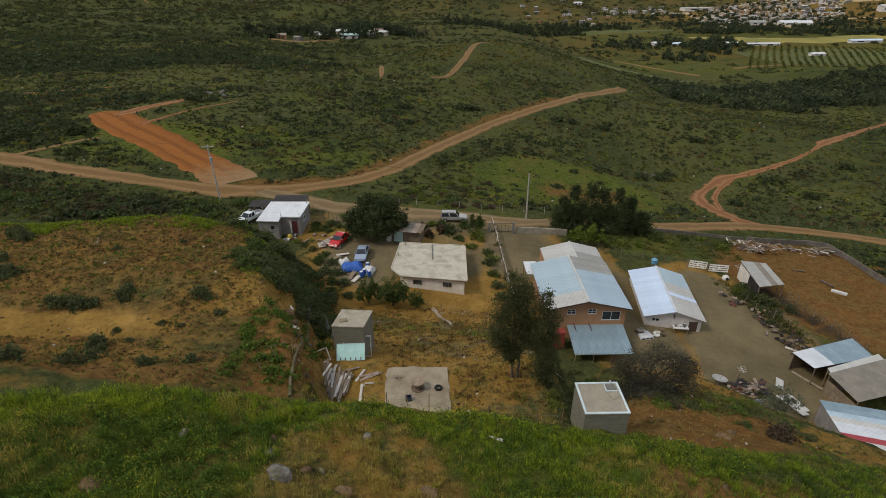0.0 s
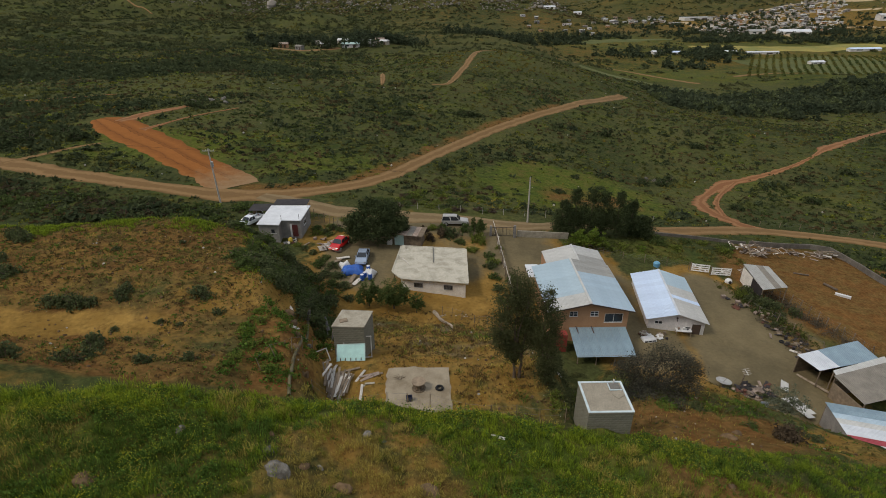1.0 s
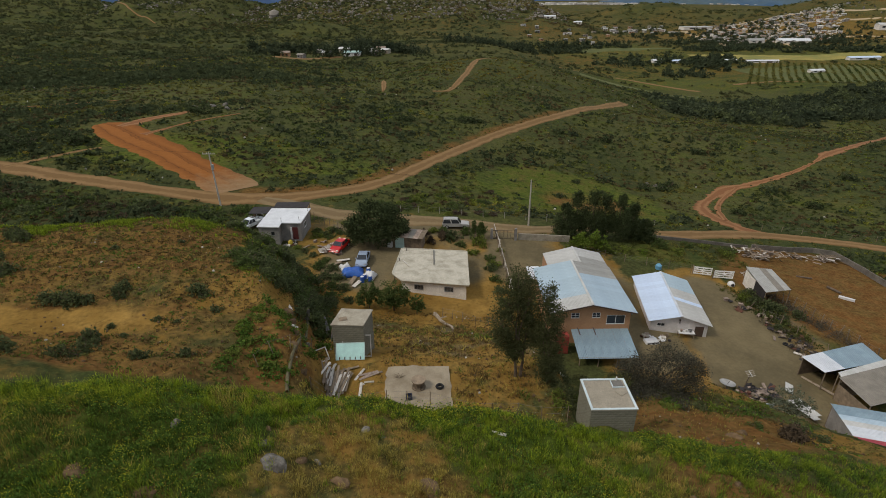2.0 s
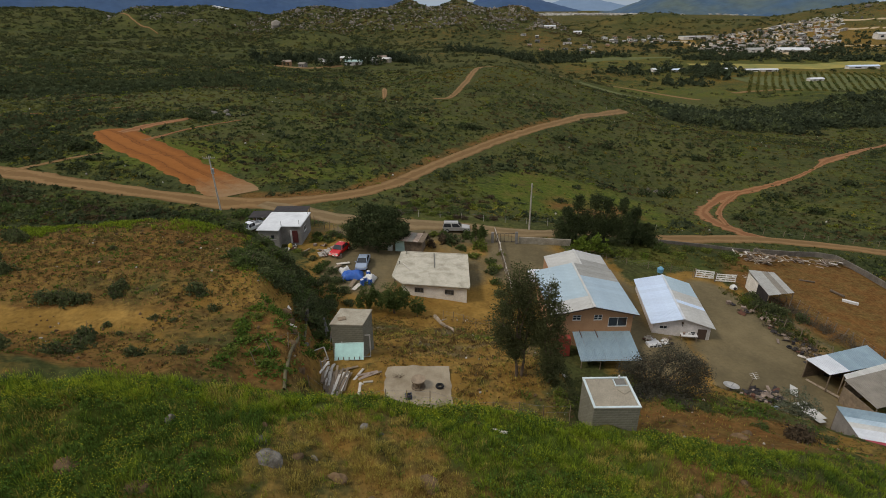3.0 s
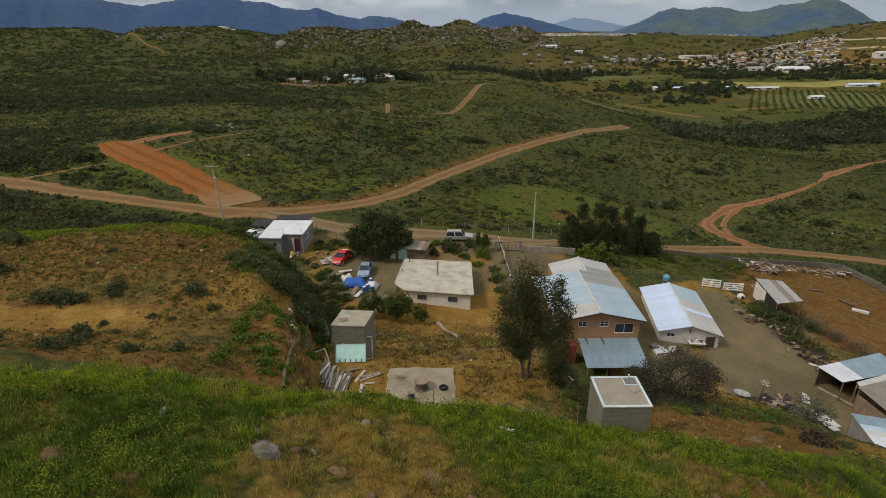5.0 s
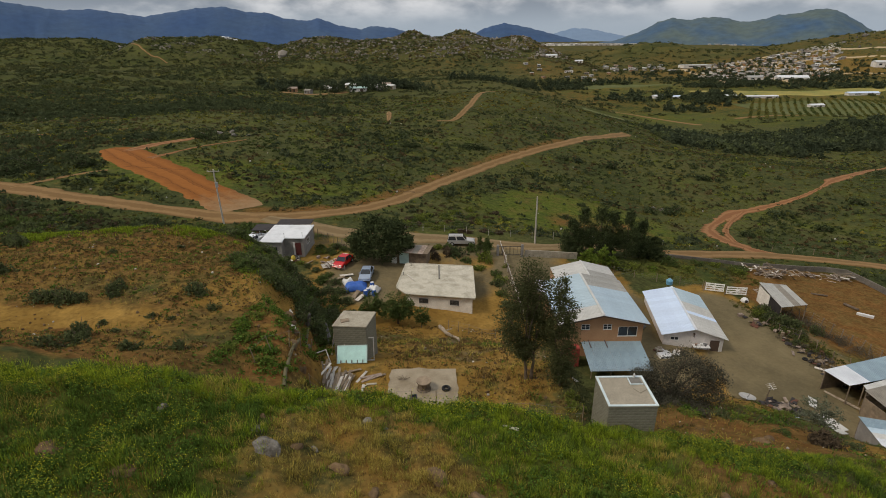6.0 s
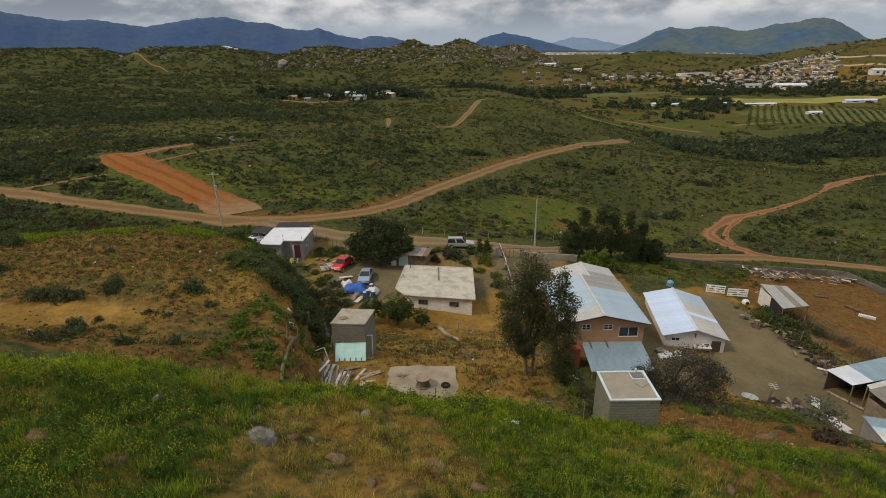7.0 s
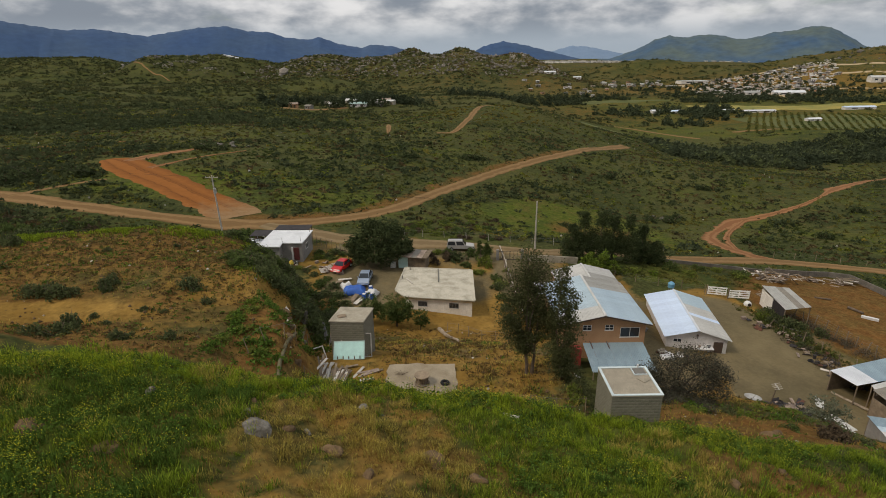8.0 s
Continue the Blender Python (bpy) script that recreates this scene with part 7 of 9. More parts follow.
x, y = 45.4 + 2.2 * s + rng.normal(size=n) * 1.0, 71 - 11 * s + rng.normal(size=n) * 0.8
clumps("weeds", x, y, rng.uniform(0.3, 0.9, n), M["scrub_olive"], "tall olive weeds beside the corral shed", "weeds", 30, 1.1, 0.22, 46)
n = 150
s = rng.random(n)
x, y = 45.4 + 2.2 * rng.random(n) + rng.normal(size=n) * 0.7, 67 - 15 * s + rng.normal(size=n) * 0.8
clumps("brushwood", x, y, rng.uniform(0.25, 0.7, n), M["brush_grey"], "dry grey-brown weeds tangled through the yard scrap", "brush", 46, 1.0, 0.13, 47)
n = 60
s = rng.random(n)
x, y = 31.8 + 6.0 * s + rng.normal(size=n) * 0.6, 46.6 + rng.normal(size=n) * 0.7
clumps("weeds", x, y, rng.uniform(0.25, 0.6, n), M["scrub_olive"], "olive weeds growing through the scrap on the bank", "weeds", 40, 0.9, 0.16, 48)
for x, y, r, key, h, lab in ((-16.0, 71.0, 1.3, "leaf_sage", 0.9, 0), (-14.8, 68.2, 1.4, "leaf_sage", 1.0, 0), (-17.6, 73.4, 1.1, "leaf_dark", 0.9, 0), (-13.6, 65.4, 1.4, "leaf_sage", 1.0, 0), (-18.2, 71.4, 1.5, "leaf_dark", 0.9, 0), (-16.6, 68.6, 1.5, "leaf_sage", 0.9, 0), (-15.4, 65.6, 1.5, "leaf_dark", 0.9, 0), (-12.4, 62.6, 1.1, "leaf_sage", 0.9, 0), (-19.6, 75.0, 1.1, "leaf_sage", 0.8, 0), (-21.2, 76.4, 1.0, "leaf_sage", 0.8, 0),
        (-18.0, 83.6, 1.3, "leaf_sage", 1.0, 1), (-16.7, 83.0, 1.1, "leaf_dark", 0.9, 1), (-19.2, 82.2, 1.2, "leaf_sage", 1.0, 1), (-18.2, 81.4, 1.0, "leaf_dark", 0.9, 1),
        (1.8, 82.0, 1.9, "leaf_deep", 1.1, 1), (3.4, 79.6, 1.2, "leaf_dark", 1.0, 1), (-1.7, 80.4, 1.2, "leaf_red", 1.4, 1), (7.6, 75.6, 1.2, "leaf_dark", 1.0, 2), (7.7, 72.6, 1.3, "leaf_sage", 1.1, 2), (8.0, 69.6, 1.2, "leaf_dark", 1.2, 2), (8.3, 66.6, 1.3, "leaf_sage", 1.1, 2), (8.5, 63.6, 1.2, "leaf_dark", 1.1, 2), (10.6, 69.0, 1.3, "leaf_dark", 1.3, 2), (11.0, 63.8, 1.3, "leaf_sage", 1.3, 2)):
    shrub(x, y, r, key, h, ("spreading shrub at the foot of the steep bank", "dense garden shrub beside the yard", "leafy shrub along the board fence")[lab])
for x, y, h, w in ((5.6, 81.2, 3.6, 0.9), (6.9, 82.6, 3.0, 0.9)):
    tree("tree", x, y, [(0, 0, h * 0.35, w, w, h * 0.3), (0.1, 0, h * 0.62, w * 0.75, w * 0.75, h * 0.25), (0, 0, h * 0.85, w * 0.4, w * 0.4, h * 0.18)], "small dark cone-shaped tree by the gate", M["leaf_dark"], 0.11, 800, 0.07, 3, int(x * 10))
# rank growth between the slim trees and the block shed, and the thicket under the purplish tree
n = 70
s = rng.random(n)
x, y = 9.3 + 0.9 * s + 0.7 * rng.normal(size=n), 32.4 + 10 * s + 0.5 * rng.normal(size=n)
clumps("shrubbery", x, y, rng.uniform(0.35, 0.85, n), M["leaf_olive"], "olive thicket between the trees and the block shed", "shrubs", 110, 1.1, 0.12, 62)
n = 90
x, y = 17.8 + 2.6 * rng.normal(size=n), 39.0 + 1.5 * rng.normal(size=n)
stay = (x > 13.4) & (x < 24)
clumps("shrubbery", x[stay], y[stay], rng.uniform(0.4, 0.95, stay.sum()), M["leaf_purple"], "brownish thicket under the spreading tree", "shrubs", 110, 0.9, 0.12, 63)
n = 60
x, y = rng.uniform(12, 19, n), rng.uniform(41, 49, n)
clumps("weeds", x, y, rng.uniform(0.3, 0.7, n), M["leaf_olive"], "olive weeds on the shaded ground behind the block shed", "weeds", 60, 0.8, 0.15, 64)
# dense shrubbery filling the bank between the mound's rim and the yard
n = 230
u, v = rng.random(n), rng.random(n)
x = (-16.0 - 4.6 * u) * (1 - v) + (-12.9 - 2.4 * u) * v + 0.4 * rng.normal(size=n)
y = (44.8 + 11 * u) * (1 - v) + (46.2 + 16 * u) * v + 0.4 * rng.normal(size=n)
pick = rng.random(n)
for sel, key, lab in ((pick < 0.6, "leaf_sage", "sage green shrubbery covering the steep bank"), (pick >= 0.6, "leaf_dark", "dark green shrubbery covering the steep bank")):
    clumps("shrubbery", x[sel], y[sel], rng.uniform(0.55, 1.25, sel.sum()), M[key], lab, "shrubs", 130, 0.95, 0.13, 61)


# ---------------------------------------------------------------- vehicles
def vehicle(name, x, y, turn, paint, kind, label):
    """A parked vehicle with its front towards +x of its own axes."""
    v = thing(name, pose(x, y, ground_z(x, y) + 0.02, 0, 0, turn), label, "truck" if kind == "pickup" else "car")
    low = {"sedan": [(-2.1, 0.32), (2.08, 0.32), (2.12, 0.55), (1.98, 0.72), (0.95, 0.90), (-1.5, 0.95), (-2.05, 0.92), (-2.12, 0.6)],
        "suv": [(-2.3, 0.42), (2.28, 0.42), (2.32, 0.7), (2.2, 0.92), (0.95, 1.05), (-2.3, 1.05)],
        "pickup": [(-2.6, 0.5), (2.55, 0.5), (2.6, 0.75), (2.45, 0.98), (1.25, 1.08), (-0.55, 1.08), (-0.55, 0.72), (-2.6, 0.72)]}[kind]
    b0, b1, t0, t1, zb, zt = {"sedan": (-1.55, 0.95, -1.05, 0.25, 0.90, 1.42), "suv": (-2.28, 0.95, -2.1, 0.3, 1.03, 1.75), "pickup": (-0.5, 1.25, -0.4, 0.6, 1.06, 1.68)}[kind]
    hw, tw = 0.86, 0.66
    bm = bmesh.new()
    a = [bm.verts.new((px, -hw, pz)) for px, pz in low]
    b = [bm.verts.new((px, hw, pz)) for px, pz in low]
    fs = [bm.faces.new(a[::-1]), bm.faces.new(b)]
    for k in range(len(low)):
        fs.append(bm.faces.new((a[k], a[(k + 1) % len(low)], b[(k + 1) % len(low)], b[k])))
    bmesh.ops.recalc_face_normals(bm, faces=fs)
    soften(bm, 0.07, 2)
    body = part("body", bm, paint, v)
    bm = bmesh.new()
    lo = [bm.verts.new(p) for p in ((b0, -hw * 0.95, zb), (b1, -hw * 0.95, zb), (b1, hw * 0.95, zb), (b0, hw * 0.95, zb))]
    hi = [bm.verts.new(p) for p in ((t0, -tw, zt), (t1, -tw, zt), (t1, tw, zt), (t0, tw, zt))]
    bm.faces.new(lo[::-1]), bm.faces.new(hi)
    for k in range(4):
        bm.faces.new((lo[k], lo[(k + 1) % 4], hi[(k + 1) % 4], hi[k]))
    soften(bm, 0.05, 2)
    part("cabin", bm, paint, v)

    def pane(nm, p0, p1, p2, p3, f=0.10):
        c = (Vector(p0) + Vector(p1) + Vector(p2) + Vector(p3)) / 4
        nrm = (Vector(p1) - Vector(p0)).cross(Vector(p3) - Vector(p0)).normalized()
        bm = bmesh.new()
        q = [Vector(p).lerp(c, f) for p in (p0, p1, p2, p3)]
        o = [bm.verts.new(p + nrm * 0.016) for p in q]
        i = [bm.verts.new(p - nrm * 0.012) for p in q]
        fs = [bm.faces.new(o), bm.faces.new(i[::-1])]
        for k in range(4):
            fs.append(bm.faces.new((o[k], i[k], i[(k + 1) % 4], o[(k + 1) % 4])))
        bmesh.ops.recalc_face_normals(bm, faces=fs)
        part(nm, bm, M["glass"], v)
    w0 = hw * 0.95
    pane("windscreen", (b1, -w0, zb), (b1, w0, zb), (t1, tw, zt), (t1, -tw, zt))
    pane("rear_window", (b0, w0, zb), (b0, -w0, zb), (t0, -tw, zt), (t0, tw, zt))
    for s in (-1, 1):
        for u0, u1 in ((0.0, 0.5), (0.5, 1.0)):
            lo0, lo1 = b0 + (b1 - b0) * u0, b0 + (b1 - b0) * u1
            hi0, hi1 = t0 + (t1 - t0) * u0, t0 + (t1 - t0) * u1
            ps = [(lo0, s * w0, zb), (lo1, s * w0, zb), (hi1, s * tw, zt), (hi0, s * tw, zt)]
            pane("side_window", *(ps if s < 0 else ps[::-1]), 0.14)
    r = 0.31 if kind == "sedan" else 0.37
    for wx in (-1.3 if kind == "sedan" else -1.5, 1.3 if kind == "sedan" else 1.55):
        for s in (-1, 1):
            bm = bmesh.new()
            tube(bm, (wx, s * 0.68, r), (wx, s * 0.88, r), r, r, 18)
            wheel = part("wheel", bm, M["rubber"], v)
            part("rim", made(tube, (wx, s * 0.86, r), (wx, s * 0.895, r), r * 0.6, r * 0.55, 12), M["steel_pale"], wheel)
    fx = low[2][0]
    for s in (-1, 1):
        part("headlight", boxed(fx - 0.10, fx + 0.015, s * 0.62 - 0.16, s * 0.62 + 0.16, 0.62 if kind == "sedan" else 0.74, 0.76 if kind == "sedan" else 0.88, 0.02), M["steel_pale"], v)
        part("tail_light", boxed(low[0][0] - 0.02, low[0][0] + 0.06, s * 0.66 - 0.1, s * 0.66 + 0.1, 0.68, 0.85 if kind == "sedan" else 0.95, 0.02), M["paint_red_dull"], v)
        part("mirror", boxed(b1 - 0.32, b1 - 0.18, s * 0.93 - 0.07, s * 0.93 + 0.07, zb + 0.02, zb + 0.15, 0.02), paint, v)
    part("bumper", boxed(fx - 0.04, fx + 0.06, -0.8, 0.8, 0.36, 0.54, 0.03), paint if kind == "sedan" else M["steel"], v)
    part("number_plate", boxed(fx + 0.061, fx + 0.07, -0.16, 0.16, 0.40, 0.50, 0), M["frame_white"], v)
    if kind == "suv":
        for s in (-1, 1):
            part("roof_rail", boxed(-1.9, 0.1, s * 0.55 - 0.02, s * 0.55 + 0.02, 1.77, 1.82, 0.01), M["steel"], v)
    if kind == "pickup":
        for s in (-1, 1):
            part("bed_side", boxed(-2.6, -0.56, s * 0.80 - 0.05, s * 0.80 + 0.05, 0.70, 1.08, 0.02), paint, v)
        part("tailgate", boxed(-2.62, -2.54, -0.74, 0.74, 0.70, 1.08, 0.02), paint, v)
        for px in (-0.62, -2.3):
            rack = part("rack", boxed(px - 0.03, px + 0.03, -0.8, 0.8, 1.72, 1.78, 0.01), M["steel_pale"], v)
            for s in (-1, 1):
                part("upright", boxed(px - 0.03, px + 0.03, s * 0.8 - 0.03, s * 0.8 + 0.03, 1.06, 1.72, 0.01), M["steel_pale"], rack)
    return v


vehicle("car", -15.9, 77.5, -109, M["paint_red"], "sedan", "bright red sedan parked on bare dirt")
vehicle("car", -11.8, 73.4, -92, M["paint_silver_blue"], "sedan", "silver-blue car parked nose to a tarpaulin heap")
vehicle("suv", 2.7, 86.4, -3, M["paint_silver"], "suv", "silver off-road car parked beside the lane")
vehicle("pickup_truck", -32.0, 84.6, -118, M["paint_white"], "pickup", "white pickup truck parked by the grey house")


# ---------------------------------------------------------------- tarpaulin heap
def drape(name, x, y, sx, sy, h, material, label, seed, turn=0):
    rng = np.random.default_rng(seed)
    n = 22
    u, w = np.meshgrid(np.linspace(-1, 1, n), np.linspace(-1, 1, n))
    z = h * np.clip(1.25 - np.maximum(np.abs(u), np.abs(w)) ** 3 * 1.25, 0, 1) * (0.8 + 0.25 * np.sin(u * 4 + seed) * np.cos(w * 3 + seed)) + 0.05 * np.sin(u * 14 + w * 9) + 0.03 * rng.normal(size=u.shape)
    me = grid_mesh(name, u * sx / 2, w * sy / 2, np.clip(z, -0.02, None))
    me.materials.append(material)
    ob = tagged(new(name, me), label, "tarpaulin")
    ob.matrix_world = pose(x, y, ground_z(x, y) + 0.02, 0, 0, turn)
    sol = ob.modifiers.new("thickness", "SOLIDIFY")
    sol.thickness = 0.02
    return ob


drape("tarpaulin", -12.9, 69.9, 3.2, 2.3, 0.95, M["tarp_blue"], "creased bright blue tarpaulin over a heap", 3, 8)
drape("tarpaulin", -10.4, 69.0, 1.8, 2.2, 0.9, M["frame_white"], "crumpled white plastic sheeting", 6, -15)
drape("tarpaulin", -14.2, 71.4, 1.6, 1.4, 0.7, M["frame_white"], "crumpled white sheet beside the blue tarpaulin", 8, 30)
for k, (x, y) in enumerate(((-10.9, 68.2), (-10.1, 67.9), (-10.6, 70.2), (-11.2, 67.6))):
    bb = thing("barrel", pose(x, y, ground_z(x, y), 0, 0, 40 * k), "blue plastic barrel standing by the tarpaulin", "barrel", "blue barrels")
    bm = bmesh.new()
    tube(bm, (0, 0, 0), (0, 0, 0.45), 0.28, 0.31, 16)
    tube(bm, (0, 0, 0.45), (0, 0, 0.9), 0.31, 0.28, 16)
    part("drum", bm, M["tarp_blue"], bb)
    part("lid", made(tube, (0, 0, 0.9), (0, 0, 0.94), 0.25, 0.24, 16), M["frame_white"], bb)
for k, (x, y, rz, ln) in enumerate(((-12.6, 67.6, 70, 1.9), (-11.9, 66.8, 60, 1.6), (-15.6, 72.4, 35, 1.6), (-14.8, 73.6, 20, 2.0))):
    b = thing("board", pose(x, y, ground_z(x, y) + 0.25, 8 - 4 * k, -12 + 5 * k, rz), "grey weathered scrap board lying on the heap", "board", "scrap boards by the bank")
    part("plank", boxed(-ln / 2, ln / 2, -0.3, 0.3, -0.03, 0.03, 0.01), M["board"] if k % 2 else M["wood"], b)


# ---------------------------------------------------------------- fences, walls, gates and poles
def fence(points, gap, h, label, wires=3, m_post=None, sag=0.05, jitter=6.0, r=0.05, seed=0, rail=None):
    """Posts along a line of places, with wires or rails between them."""
    rng = np.random.default_rng(seed)
    t = thing("fence", pose(points[0][0], points[0][1], ground_z(*points[0])), label, "fence")
    org = t.matrix_world.translation.copy()
    tops = []
    for (ax, ay), (bx, by) in zip(points, points[1:]):
        n = max(1, round(math.hypot(bx - ax, by - ay) / gap))
        for k in range(n + 1 if (bx, by) == points[-1] else n):
            px, py = ax + (bx - ax) * k / n, ay + (by - ay) * k / n
            pz = ground_z(px, py)
            hh = h * rng.uniform(0.88, 1.12)
            off = Vector((rng.normal(), rng.normal(), 0)) * hh * math.tan(radians(jitter)) * 0.5
            foot = Vector((px, py, pz - 0.2)) - org
            top = Vector((px, py, pz + hh)) - org + off
            part("post", made(tube, foot, top, r, r * 0.85, 7), m_post or M["wood"], t)
            tops.append((foot + Vector((0, 0, 0.2)), top))
    for (f0, t0), (f1, t1) in zip(tops, tops[1:]):
        for w in range(wires):
            u = 0.95 - w * 0.8 / max(wires, 1)
            bm = bmesh.new()
            p, q = f0.lerp(t0, u), f1.lerp(t1, u)
            if rail:
                beam(bm, p, q, 0.04, rail)
                part("rail", bm, m_post or M["wood"], t)
            else:
                mid = (p + q) / 2 - Vector((0, 0, sag))
                tube(bm, p, mid, 0.007, 0.007, 4)
                tube(bm, mid, q, 0.007, 0.007, 4)
                part("wire", bm, M["steel"], t)
    return t


fence([(0.1, 58.9), (2.6, 57.8), (5.7, 56.1), (8.4, 54.6)], 1.5, 1.3, "thin wooden post fence across the bare yard", 2, r=0.045, seed=1)
fence([(-9.6, 31.4), (-4.4, 32.2), (-1.1, 32.0), (1.6, 30.9), (5.2, 30.2), (8.8, 30.0)], 2.1, 1.4, "sparse post and wire fence below the grassy lip", 2, r=0.035, seed=2)
fence([(20.4, 79.6), (30.0, 78.4), (40.3, 76.6)], 3.2, 1.5, "post and wire fence behind the yard", 4, M["wood"], seed=3)
fence([(-22.0, 88.0), (-19.0, 86.0), (-16.2, 83.2)], 1.3, 1.6, "crooked grey stake fence of the garden", 3, r=0.05, seed=4)
fence([(49.4, 70.9), (51.7, 67.6), (53.1, 63.2), (54.3, 57.9), (55.0, 55.0)], 1.5, 1.7, "crooked pole fence along the corral", 4, jitter=14, r=0.07, seed=5)
fence([(44.0, 66.0), (47.6, 60.0), (48.8, 55.4)], 2.4, 1.6, "leaning posts of an old yard fence", 1, jitter=16, r=0.06, seed=6)
fence([(-14, 95.2), (-4, 93.4), (8, 92.4), (20, 93.4), (32, 97.6), (44, 101.6)], 4.0, 1.3, "weathered post and wire fence along the lane", 2, M["pole"], r=0.05, seed=7)
fence([(-13.0, 31.2), (-11.6, 34.0), (-11.2, 38.0)], 1.8, 1.3, "thin leaning stakes on the eroded bank", 1, jitter=12, r=0.035, seed=8)
fence([(70, 107), (78, 105.4), (90, 100), (100, 95)], 4.5, 1.2, "wire fence beside the dirt lane", 2, r=0.06, seed=9)


def masonry(points, h, thick, label, material, drop=0.0):
    t = thing("wall", pose(points[0][0], points[0][1], ground_z(*points[0])), label, "wall")
    org = t.matrix_world.translation
    for (ax, ay), (bx, by) in zip(points, points[1:]):
        n = max(1, round(math.hypot(bx - ax, by - ay) / 2.6))
        for k in range(n):
            p, q = [Vector((ax + (bx - ax) * s, ay + (by - ay) * s, 0)) for s in (k / n, (k + 0.992) / n)]
            p.z, q.z = ground_z(p.x, p.y), ground_z(q.x, q.y)
            up = Vector((0, 0, h / 2 - 0.2))
            bm = bmesh.new()
            beam(bm, p - org + up, q - org + up, thick, h + 0.4)
            soften(bm, 0.015)
            part("panel", bm, material, t)
    return t


masonry([(38.0, 90.8), (48.5, 91.8), (58.0, 91.4)], 0.6, 0.18, "low grey concrete wall along the lane", M["concrete_grey"])
masonry([(58.4, 91.0), (66.0, 91.2), (70.8, 91.8), (73.9, 90.6), (73.6, 84.4), (73.1, 77.2), (74.6, 62.0)], 1.0, 0.2, "grey block wall around the corral", M["concrete_grey"])
masonry([(13.1, 82.9), (17.6, 83.2), (22.0, 83.6)], 1.15, 0.2, "pale rendered block wall beside the gate", M["concrete"])

gate = thing("gate", pose(8.75, 82.7, ground_z(10.6, 82.7)), "dark iron double driveway gate, closed", "gate")
for k in range(2):
    leaf = part("gate_leaf", boxed(0.05 + k * 1.85, 1.85 + k * 1.85, -0.03, 0.03, 1.62, 1.70, 0.01), M["dark_sheet"], gate)
    part("rail", boxed(0.05 + k * 1.85, 1.85 + k * 1.85, -0.03, 0.03, 0.15, 0.23, 0.01), M["dark_sheet"], leaf)
    for j in range(4):
        x = 0.09 + k * 1.85 + j * 0.573
        part("bar", boxed(x - 0.018, x + 0.018, -0.02, 0.02, 0.23, 1.62, 0), M["dark_sheet"], leaf)
for x in (-0.12, 3.9):
    part("pillar", boxed(x - 0.2, x + 0.2, -0.2, 0.2, -0.2, 1.95, 0.02), M["plaster_grey"], gate)

for k, (x0, y0, x1, y1) in enumerate(((40.5, 76.15, 43.05, 75.35), (43.4, 75.25, 46.3, 74.75))):
    d = Vector((x1 - x0, y1 - y0, 0))
    g = thing("ranch_gate", pose(x0, y0, ground_z(x0, y0), 0, 0, math.degrees(math.atan2(d.y, d.x))), "white-painted wooden ranch gate with diagonal brace", "gate", "white ranch gates")
    for j in range(4):
        part("rail", boxed(0, d.length, -0.025, 0.025, 0.20 + j * 0.36, 0.40 + j * 0.36, 0.008), M["paint_white_wood"], g)
    for x in (0.06, d.length / 2, d.length - 0.06):
        part("stile", boxed(x - 0.06, x + 0.06, 0.03, 0.07, 0.18, 1.48, 0.008), M["paint_white_wood"], g)
    bm = bmesh.new()
    beam(bm, (0.1, -0.05, 0.3 if k else 1.36), (d.length - 0.1, -0.05, 1.36 if k else 0.3), 0.03, 0.12)
    part("brace", bm, M["paint_white_wood"], g)
    part("gate_post", made(tube, (-0.12, 0, -0.3), (-0.12, 0, 1.7), 0.09), M["wood"], g)

fb = thing("board_fence", pose(9.4, 86, ground_z(9.4, 86)), "long board fence of pale weathered planks", "fence")
org = fb.matrix_world.translation.copy()
rng = np.random.default_rng(12)
for k in range(24):
    y = 86 - k * 0.98
    x = 9.3 + 0.03 * k + 0.08 * rng.normal()
    z = ground_z(x, y)
    part("post", made(tube, Vector((x, y, z - 0.2)) - org, Vector((x + 0.1 * rng.normal(), y + 0.1 * rng.normal(), z + 1.3 + 0.3 * rng.random())) - org, 0.05, 0.045, 6), M["wood"], fb)
for k in range(9):
    y0, y1 = 86 - k * 2.6, 86 - k * 2.6 - 2.55
    bm = bmesh.new()
    beam(bm, Vector((9.32 + 0.031 * k * 2.65, y0, ground_z(9.4, y0) + 1.25 - 0.1 * (k % 2))) - org, Vector((9.32 + 0.031 * (k + 1) * 2.65, y1, ground_z(9.4, y1) + 1.15 + 0.12 * (k % 3))) - org, 0.05, 0.22)
    part("rail", bm, M["board"], fb)
for k in range(30):
    y = 85 - k * 0.72 + 0.1 * rng.normal()
    if rng.random() < 0.6:
        z = ground_z(9.5, y)
        bm = bmesh.new()
        beam(bm, Vector((9.36 + 0.022 * k, y, z - 0.1)) - org, Vector((9.5 + 0.022 * k, y + 0.3 * rng.normal(), z + 1.0 + 0.5 * rng.random())) - org, 0.18, 0.03)
        part("board", bm, M["board"] if rng.random() < 0.5 else M["wood"], fb)


